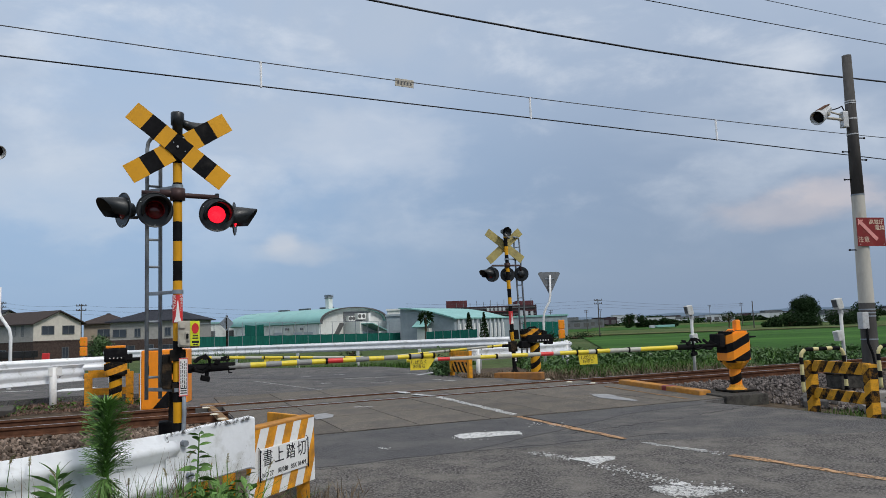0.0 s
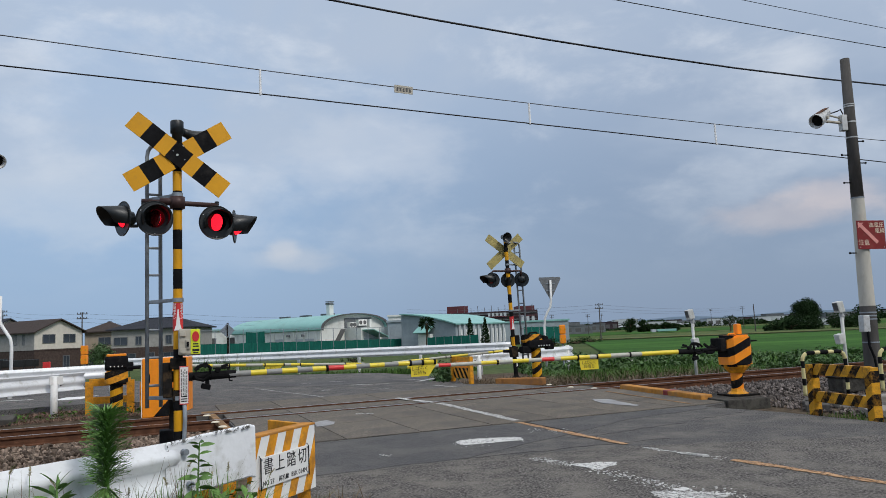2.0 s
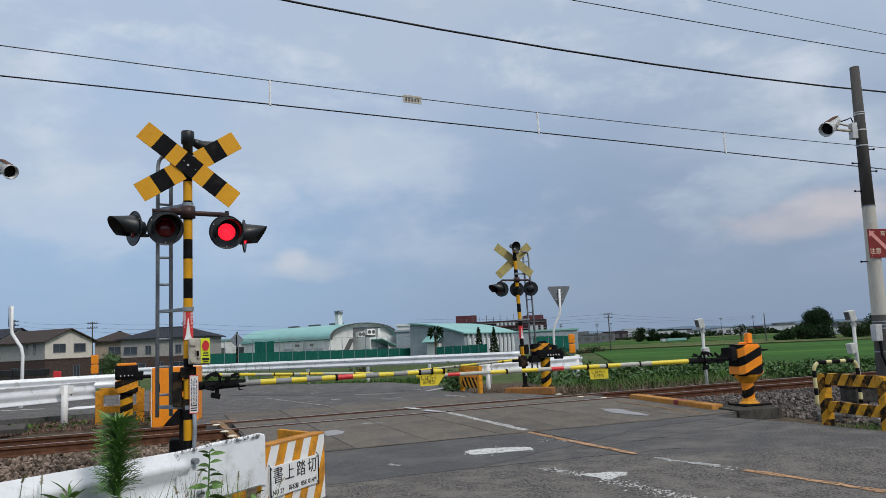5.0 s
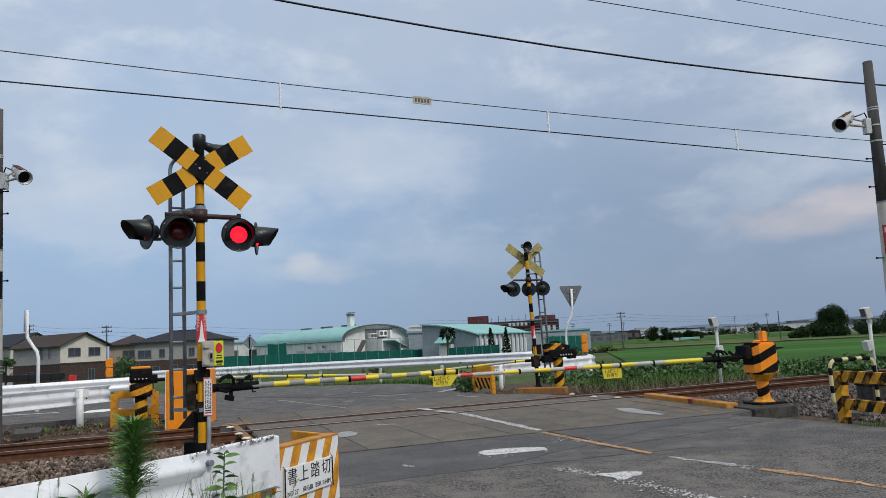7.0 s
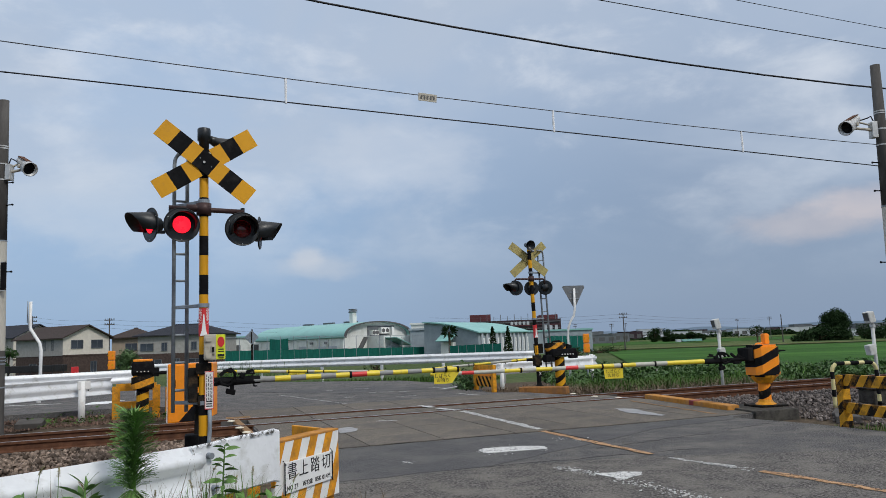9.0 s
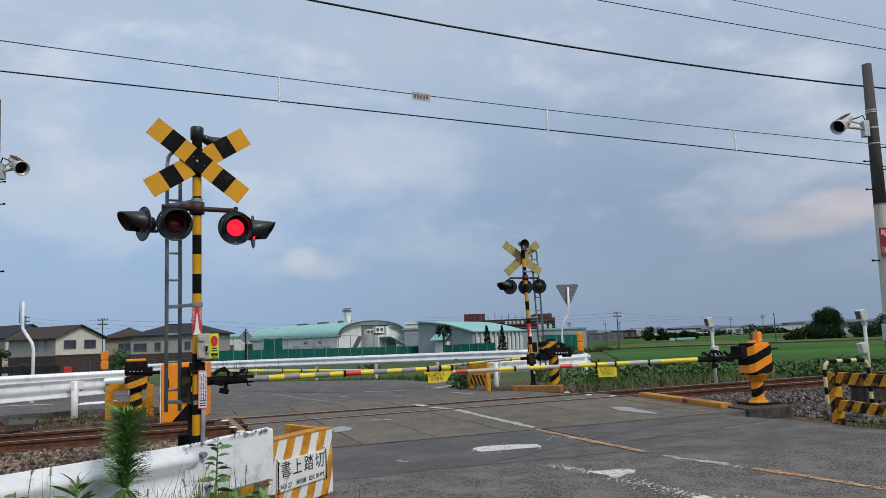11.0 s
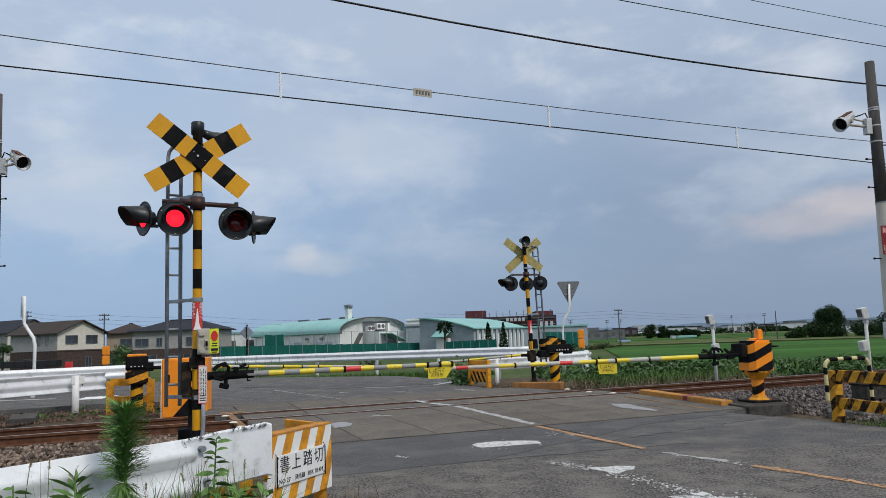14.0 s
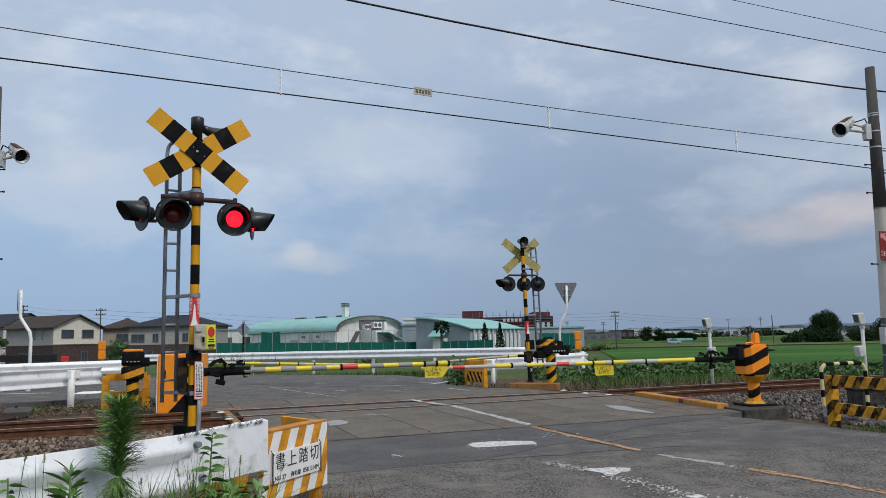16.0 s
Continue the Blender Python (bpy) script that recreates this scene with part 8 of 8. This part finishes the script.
net_fence((-35.0, 105.4), (-7.6, 124.0), 0.95, 0.35, 2.0, "green net fence in front of the long hall", 16, 1.9)
net_fence((-2.7, 101.0), (4.2, 99.0), 0.5, 0.6, 1.7, "green net fence before the second hall", 6)
net_fence((12.0, 115.0), (18.6, 120.5), 1.35, 1.2, 2.6, "green net fence at the field's edge", 5)
bm = B()
prism(bm, [(0, -0.6), (2.9, -0.6), (2.8, 2.25), (1.4, 2.1), (0.05, 2.25)], 0.06, "y", 0)
gn = part("hung_net", bm, "net_green")
gn.matrix_world = pose(-30.4, 112.0, 0.2, 0, 0, 12)
tagged(gn, "green netting hung before the hall's side wall", "net")


def mall():
    y = 330
    e = thing("shopping_hall", pose(0, y, -3.9), "far dark red parking and shopping building", "building", group="far buildings")
    for nm, x0, x1, z1, k, d in (("tower", 0.6, 9.6, 15.6, "mall_red", 20), ("body", 3.0, 39.0, 12.6, "mall_dark", 30), ("tower", 31.0, 38.6, 14.6, "mall_red", 16)):
        bm = B()
        box(bm, ((x0 + x1) / 2, 0, z1 / 2), (x1 - x0, d, z1))
        part(nm, bm, k, e)
    for k in range(5):
        bm = B()
        box(bm, (21.0, -15.2, 11.6 - 1.35 * k), (35.0, 0.4, 0.35))
        part("deck_edge", bm, "mall_red" if k % 2 else "far_grey", e)
    for k in range(12):
        bm = B()
        rod(bm, (5 + 2.9 * k, -14, 12.6), (5 + 2.9 * k, -14, 14.4 + 0.8 * (k % 2)), 0.12, seg=5)
        part("lamp_mast", bm, "far_grey", e)
    for k in range(5):
        bm = B()
        box(bm, (18.3 + 1.7 * k, -15.3, 11.2), (1.1, 0.3, 1.4))
        part("bar", bm, "far_white", e)
    for k in range(3):
        bm = B()
        box(bm, (32.5 + 2.2 * k, -15.3, 8.0), (1.2, 0.3, 4.0))
        part("window", bm, "far_white", e)


mall()

# ---- fields and distance ----


def field(outline, material, label, lift=0.06, n=10):
    a, b, c, d = (Vector(p) for p in outline)
    V, F = [], []
    for i in range(n + 1):
        for j in range(n + 1):
            p = a.lerp(b, i / n).lerp(d.lerp(c, i / n), j / n)
            V.append((p.x, p.y, fall(p.length) + lift))
    for i in range(n):
        for j in range(n):
            k = i * (n + 1) + j
            F.append((k, k + n + 1, k + n + 2, k + 1))
    return tagged(raw("field", V, F, material, smooth=True), label, "field", kind="structure")


field([(9.0, 39), (130, 26), (240, 150), (29, 160)], "rice", "bright green rice paddy", 0.10)
field([(29, 164), (240, 154), (262, 168), (31, 182)], "field_dry", "dry brown bank between the paddies", 0.30)
field([(31, 186), (264, 172), (380, 300), (50, 300)], "rice_pale", "pale green paddies", 0.12)
field([(50, 304), (382, 304), (520, 420), (70, 430)], "rice", "far green paddies", 0.2)
field([(70, 436), (520, 426), (800, 700), (100, 720)], "rice_pale", "far pale green paddies", 0.3)


def tree(x, y, base, height, width, seed, label, leaves=2200, lobes=9, name="tree", material="crown", trunk=0.3, size=None):
    rnd = random.Random(seed)
    e = thing(name, pose(x, y, base), label, "tree", group="trees on the plain")
    bm = B()
    tr = width * 0.045
    tube(bm, [(0, 0, -0.3), (0.02 * width, 0, height * trunk), (0, 0.02 * width, height * 0.7)], [tr, tr * 0.75, tr * 0.3], 8)
    for k in range(6):
        a = k * 1.05 + rnd.uniform(-0.3, 0.3)
        r = width * rnd.uniform(0.2, 0.36)
        tube(bm, [(0.02 * width, 0, height * (trunk + 0.03 * k)), (r * 0.5 * math.cos(a), r * 0.5 * math.sin(a), height * (trunk + 0.16 + 0.05 * k)), (r * math.cos(a), r * math.sin(a), height * min(0.85, trunk + 0.27 + 0.06 * k))], [tr * 0.5, tr * 0.35, tr * 0.15], 6)
    part("trunk", bm, "bark", e)
    cs = []
    for k in range(lobes):
        a, f = rnd.uniform(0, 6.283), rnd.random()
        z = height * (trunk + 0.12 + (0.92 - trunk - 0.2) * f)
        rr = width * 0.36 * math.sin(math.pi * (0.18 + 0.72 * f)) * rnd.uniform(0.5, 1.0)
        cs.append((rr * math.cos(a), rr * math.sin(a), z, width * rnd.uniform(0.13, 0.23)))
    spots = []
    for _ in range(leaves):
        c = rnd.choice(cs)
        v = Vector((rnd.gauss(0, 1), rnd.gauss(0, 1), rnd.gauss(0, 0.8)))
        v = v.normalized() * c[3] * rnd.uniform(0.55, 1.12)
        spots.append((c[0] + v.x, c[1] + v.y, max(height * trunk * 0.6, c[2] + v.z)))
    sz = size or (width * 0.022, width * 0.05)
    leaf_cloud("crown", spots, material, "", sz, seed + 1, parent=e)
    return e


tree(119.5, 246.0, -3.5, 9.9, 11.5, 31, "large round dark green tree at the field's edge", 15000, 30, size=(0.14, 0.34))
tree(143.0, 252.0, -3.6, 7.0, 12.0, 32, "dark green tree at the field's edge", 2200, 10, trunk=0.12)
tree(100.0, 262.0, -3.6, 6.2, 7.5, 33, "small dark green tree in the distance", 700, 7)
for i, (x, y, h, w) in enumerate([(111.0, 240, 2.9, 10), (117.0, 240, 3.8, 12), (127.0, 241, 3.9, 13), (136.0, 243, 3.6, 12), (106.0, 240, 2.2, 8)]):
    tree(x, y, -3.5, h, w, 40 + i, "dark hedge-like bushes under the large tree", 2200, 12, "bush", trunk=0.05, size=(0.2, 0.5))
for i, (x, y, h, w) in enumerate([(92.0, 372, 8.0, 9.5), (99.0, 375, 6.6, 8), (106.0, 380, 5.8, 7), (113.0, 382, 5.0, 7), (118.0, 385, 4.0, 7), (104.0, 378, 3.5, 8), (79.0, 420, 5, 8)]):
    tree(x, y, -4.0, h, w, 60 + i, "dark far trees beside the buildings", 2600, 12, trunk=0.05, size=(0.2, 0.5))
tree(16.7, 200.0, -3.0, 9.0, 4.5, 75, "dark green trees behind the signal post", 900, 8, trunk=0.1)
tree(15.2, 197.0, -3.0, 7.6, 4.0, 76, "dark green trees behind the signal post", 800, 8, trunk=0.1)
for i, (x, y, h, w) in enumerate([(22, 128, 0.8, 4), (16, 112, 0.9, 4), (27, 140, 0.8, 4)]):
    tree(x, y, fall(math.hypot(x, y)), h, w, 80 + i, "low dark bushes along the field road", 450, 6, "bush", trunk=0.05)
tree(-45.0, 97.0, -1.8, 3.5, 4.6, 91, "green shrub between the houses", 2600, 11, "bush", "leaf_bank", trunk=0.05, size=(0.08, 0.2))
tree(-63.9, 101.0, -1.8, 5.6, 4.2, 92, "dark green garden tree beside a house", 1500, 8, "tree", "leaf_dark", trunk=0.1)
tree(-7.6, 60.0, -1.2, 1.2, 2.4, 93, "low shrub by the fence", 300, 5, "bush", trunk=0.05)


def palm(x, y, base, h, seed):
    rnd = random.Random(seed)
    e = thing("palm", pose(x, y, base), "fan palm with a shaggy crown before the hall", "palm tree", group="palms before the hall")
    bm = B()
    tube(bm, [(0, 0, 0), (0.05, 0, h * 0.5), (0, 0, h * 0.8)], [0.22, 0.2, 0.18], 8)
    part("trunk", bm, "bark", e)
    V, F = [], []
    for k in range(150):
        a, el = rnd.uniform(0, 6.283), rnd.uniform(-0.7, 1.2)
        ln = rnd.uniform(0.9, 1.6)
        d = Vector((math.cos(a) * math.cos(el), math.sin(a) * math.cos(el), math.sin(el)))
        s = Vector((-math.sin(a), math.cos(a), 0)) * 0.10
        p = Vector((0, 0, h * 0.8))
        i = len(V)
        V += [tuple(p + d * ln * 0.35), tuple(p + d * ln * 0.8 + s), tuple(p + d * ln - Vector((0, 0, 0.25))), tuple(p + d * ln * 0.8 - s)]
        F += [(i, i + 1, i + 2), (i, i + 2, i + 3)]
    raw("fronds", V, F, "crown", e)["kind"] = "stuff"


palm(-3.0, 111.0, -1.8, 5.4, 5)


def conifer(x, y, base, h, w, seed):
    rnd = random.Random(seed)
    e = thing("conifer", pose(x, y, base), "slim dark conifer before the hall", "tree", group="conifers before the hall")
    bm = B()
    rod(bm, (0, 0, -0.2), (0, 0, h * 0.9), 0.09, 0.03, 7)
    part("trunk", bm, "bark", e)
    spots = []
    for _ in range(900):
        f = rnd.random() ** 1.3
        r = w / 2 * (1 - f) ** 0.75 * rnd.uniform(0.5, 1.1) * (1 + 0.25 * noise.noise((f * 9, seed, 0)))
        a = rnd.uniform(0, 6.283)
        spots.append((r * math.cos(a), r * math.sin(a), h * (0.08 + 0.94 * f)))
    leaf_cloud("crown", spots, "crown", "", (0.10, 0.24), seed + 1, parent=e)


conifer(3.4, 108.0, -1.8, 4.7, 1.7, 46)
conifer(5.6, 108.0, -1.8, 4.6, 1.6, 44)


def power_pole(x, y, h, arms=2, label="far utility pole with cross arms", r=0.16):
    b = fall(math.hypot(x, y))
    e = thing("power_pole", pose(x, y, b), label, "utility pole", group="far utility poles")
    bm = B()
    rod(bm, (0, 0, -0.2), (0, 0, h), r, r * 0.6, 8)
    part("shaft", bm, "concrete_dark", e)
    for k in range(arms):
        bm = B()
        box(bm, (0, 0, h - 0.35 - 0.8 * k), (1.8, 0.14, 0.14))
        for q in (-0.8, -0.3, 0.3, 0.8):
            rod(bm, (q, 0, h - 0.28 - 0.8 * k), (q, 0, h - 0.05 - 0.8 * k), 0.07, seg=6)
        part("cross_arm", bm, "concrete_dark", e)
    return e


power_pole(34.8, 168.0, 8.4)
power_pole(47.0, 330.0, 10)
power_pole(63.0, 330.0, 9.5)
power_pole(132.0, 330.0, 10)
power_pole(98.0, 236.0, 8.8, 0, "far bare pole in the field", 0.22)
power_pole(88.0, 420.0, 11)
power_pole(150.0, 420.0, 11)
power_pole(200.0, 420.0, 11)
power_pole(-64.0, 130.0, 9.6)
power_pole(-46.5, 128.0, 8.6)
power_pole(-90.0, 150.0, 12)


def span(a, b, sag, r, label):
    wire("power_wire", a, b, r, "wire_grey", label, sag, 10)


for dz in (0.0, -0.8, -1.5):
    span((-90.0, 150.0, 9.3 + dz), (-64.0, 130.0, 7.2 + dz), 0.5, 0.016, "thin power cable between far poles")
    span((-64.0, 130.0, 7.2 + dz), (-46.5, 128.0, 6.3 + dz), 0.3, 0.016, "thin power cable between far poles")
    span((-46.5, 128.0, 6.3 + dz), (-20.0, 160.0, 5.6 + dz), 0.6, 0.016, "thin power cable between far poles")
    span((34.8, 168.0, 5.6 + dz), (-10.0, 190.0, 7.2 + dz), 0.6, 0.018, "thin power cable between far poles")
    span((34.8, 168.0, 5.6 + dz), (132.0, 330.0, 6.2 + dz), 1.0, 0.022, "thin power cable between far poles")


def skyline():
    rnd = random.Random(77)
    for x, y, w, z1, k in ((60, 420, 42, 0.9, "far_grey"), (84, 470, 30, 1.4, "far_grey"), (40, 380, 20, 0.2, "far_grey"), (140, 640, 40, 1.2, "far_white"), (185, 700, 60, 1.4, "far_white"), (250, 720, 70, 1.0, "far_grey"), (330, 720, 60, 1.6, "far_white"), (420, 720, 80, 1.8, "far_grey"), (520, 720, 60, 1.6, "far_white"), (120, 560, 16, 2.4, "mall_dark"), (205, 560, 22, 1.6, "far_white"), (295, 560, 20, 2.0, "far_grey"), (172, 330, 26, -0.6, "far_white")):
        block("far_building", x, y, w, 14, z1, k, "low grey building on the horizon" if k != "far_white" else "low white building on the horizon", roof="far_grey" if k == "far_white" else None, rows=1 if w < 45 else 0)
    for k in range(26):
        x = -60 + 26 * k + rnd.uniform(-8, 8)
        y = 800 + rnd.uniform(-60, 160)
        block("far_building", x, y, rnd.uniform(10, 26), 12, rnd.uniform(0.0, 5.0), rnd.choice(("far_grey", "far_white", "far_grey", "mall_dark")), "tiny house on the horizon", rows=0)
    # greenhouses
    for k in range(11):
        e = thing("greenhouse", pose(128 + 8.4 * k, 560, -4.4), "white plastic greenhouse tunnel at the far field edge", "greenhouse", group="greenhouses on the horizon")
        bm = B()
        prism(bm, [(3.8 * math.cos(math.pi * q / 10), 3.4 * math.sin(math.pi * q / 10)) for q in range(11)], 40, "y", 0)
        part("cover", bm, "far_white", e)
    e = thing("parked_truck", pose(100.5, 340, -3.75), "teal covered truck parked in the field", "truck")
    for nm, c, s, k in (("box", (0, 0, 1.0), (8.5, 2.4, 1.0), "roof_teal"), ("cab", (-6.0, 0, 0.9), (2.0, 2.3, 1.3), "far_white"), ("chassis", (-1.0, 0, 0.4), (12, 2.0, 0.4), "tyre")):
        bm = B()
        box(bm, c, s, bevel=0.1)
        part(nm, bm, k, e)
    # belt of far woods
    spots = []
    for _ in range(15000):
        x = rnd.uniform(-700, 1100)
        h = 5.5 * max(0.1, noise.noise((x * 0.02, 1, 7)) + 0.5)
        spots.append((x, 950 + rnd.uniform(0, 60), -5 + h * rnd.random() ** 0.7 * 1.6))
    leaf_cloud("far_woods", spots, "crown", "dark belt of woods along the horizon", (2.0, 5.0), 5, "woods")
    spots = []
    for _ in range(13000):
        x = rnd.uniform(60, 560)
        h = 4.6 * max(0.0, noise.noise((x * 0.045, 4, 2)) + 0.36)
        if h:
            spots.append((x, 500 + 0.25 * x + rnd.uniform(0, 40), -4.4 + h * rnd.random() ** 0.7 * 1.4))
    leaf_cloud("far_woods", spots, "crown", "patchy dark trees between far buildings", (0.9, 2.4), 6, "woods")
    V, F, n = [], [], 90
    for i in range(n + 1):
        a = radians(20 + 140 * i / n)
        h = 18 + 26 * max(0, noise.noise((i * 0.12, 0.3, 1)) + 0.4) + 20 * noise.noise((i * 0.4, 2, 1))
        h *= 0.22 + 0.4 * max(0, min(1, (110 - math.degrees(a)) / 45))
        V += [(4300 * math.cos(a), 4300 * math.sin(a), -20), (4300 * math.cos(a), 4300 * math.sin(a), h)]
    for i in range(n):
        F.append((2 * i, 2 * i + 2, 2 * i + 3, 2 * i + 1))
    tagged(raw("backdrop", V, F, "hazed_hill"), "hills on the horizon, blue haze put into their colour", "hills", kind="structure")


skyline()


def small_car():
    e = thing("car", pose(-73, 250, -3.3), "pale blue compact car on the field road", "car")
    bm = B()
    prism(bm, [(-2.05, 0.35), (2.05, 0.35), (2.1, 0.75), (1.95, 0.92), (1.0, 1.02), (-1.85, 1.05), (-2.1, 0.9), (-2.1, 0.5)], 1.62, "y", -0.81)
    bmesh.ops.bevel(bm, geom=bm.edges[:], offset=0.06, segments=2, affect="EDGES")
    part("body", bm, "car_blue", e)
    bm = B()
    prism(bm, [(-1.75, 1.03), (1.0, 1.0), (0.25, 1.5), (-1.35, 1.52)], 1.44, "y", -0.72)
    bmesh.ops.bevel(bm, geom=bm.edges[:], offset=0.05, segments=2, affect="EDGES")
    part("cabin", bm, "glass", e, "dark glazed cabin")
    bm = B()
    box(bm, (-0.55, 0, 1.53), (1.6, 1.36, 0.06), bevel=0.03)
    part("roof", bm, "car_blue", e)
    wheels = []
    for x in (-1.3, 1.3):
        for y in (-0.74, 0.74):
            bm = B()
            rod(bm, (0, -0.1, 0), (0, 0.1, 0), 0.31, seg=16)
            w = part("wheel", bm, "tyre", e)
            w.matrix_local = pose(x, y, 0.31)
            bm = B()
            rod(bm, (0, -0.11, 0), (0, 0.11, 0), 0.18, seg=10)
            part("rim", bm, "steel_light", w)
    for y in (-0.6, 0.6):
        bm = B()
        box(bm, (2.02, y, 0.78), (0.12, 0.3, 0.14), bevel=0.03)
        part("headlight", bm, "white", e)
    return e


CAR = small_car()

# ---- the crossing's panels ----
crossing_panels()

# ---- what moves ----


def motions():
    """The lamps blink in turn: each glass turns its glowing side to the front for half of every 1.24 seconds."""
    for lens, phase in LAMPS:
        rows, angle = [], 180.0
        lit = phase == 1
        if lit:
            angle = 0.0
        rows.append((0.0, pose(0, -0.006, 0, 0, 0, angle)))
        for k in range(26):
            t = (0.03, 0.67, 1.34)[k] if k < 3 else 0.125 + 0.6215 * k
            n = max(0, round((t - 0.05) * 30))
            for j in range(4):
                if n + j:
                    rows.append(((n + j) / 30, pose(0, -0.006, 0, 0, 0, angle + 60 * j)))
            angle += 180
        rows.append((16.0, pose(0, -0.006, 0, 0, 0, angle)))
        walk(lens, rows)
    # the car drives along the field road at a steady pace
    rows = []
    for k in range(17):
        x = 44.1 + 9.0 * (k - 13)
        rows.append((float(k), pose(x, 250, fall(math.hypot(x, 250)) + 0.35, 0, 0, 0)))
    walk(CAR, rows)


motions()
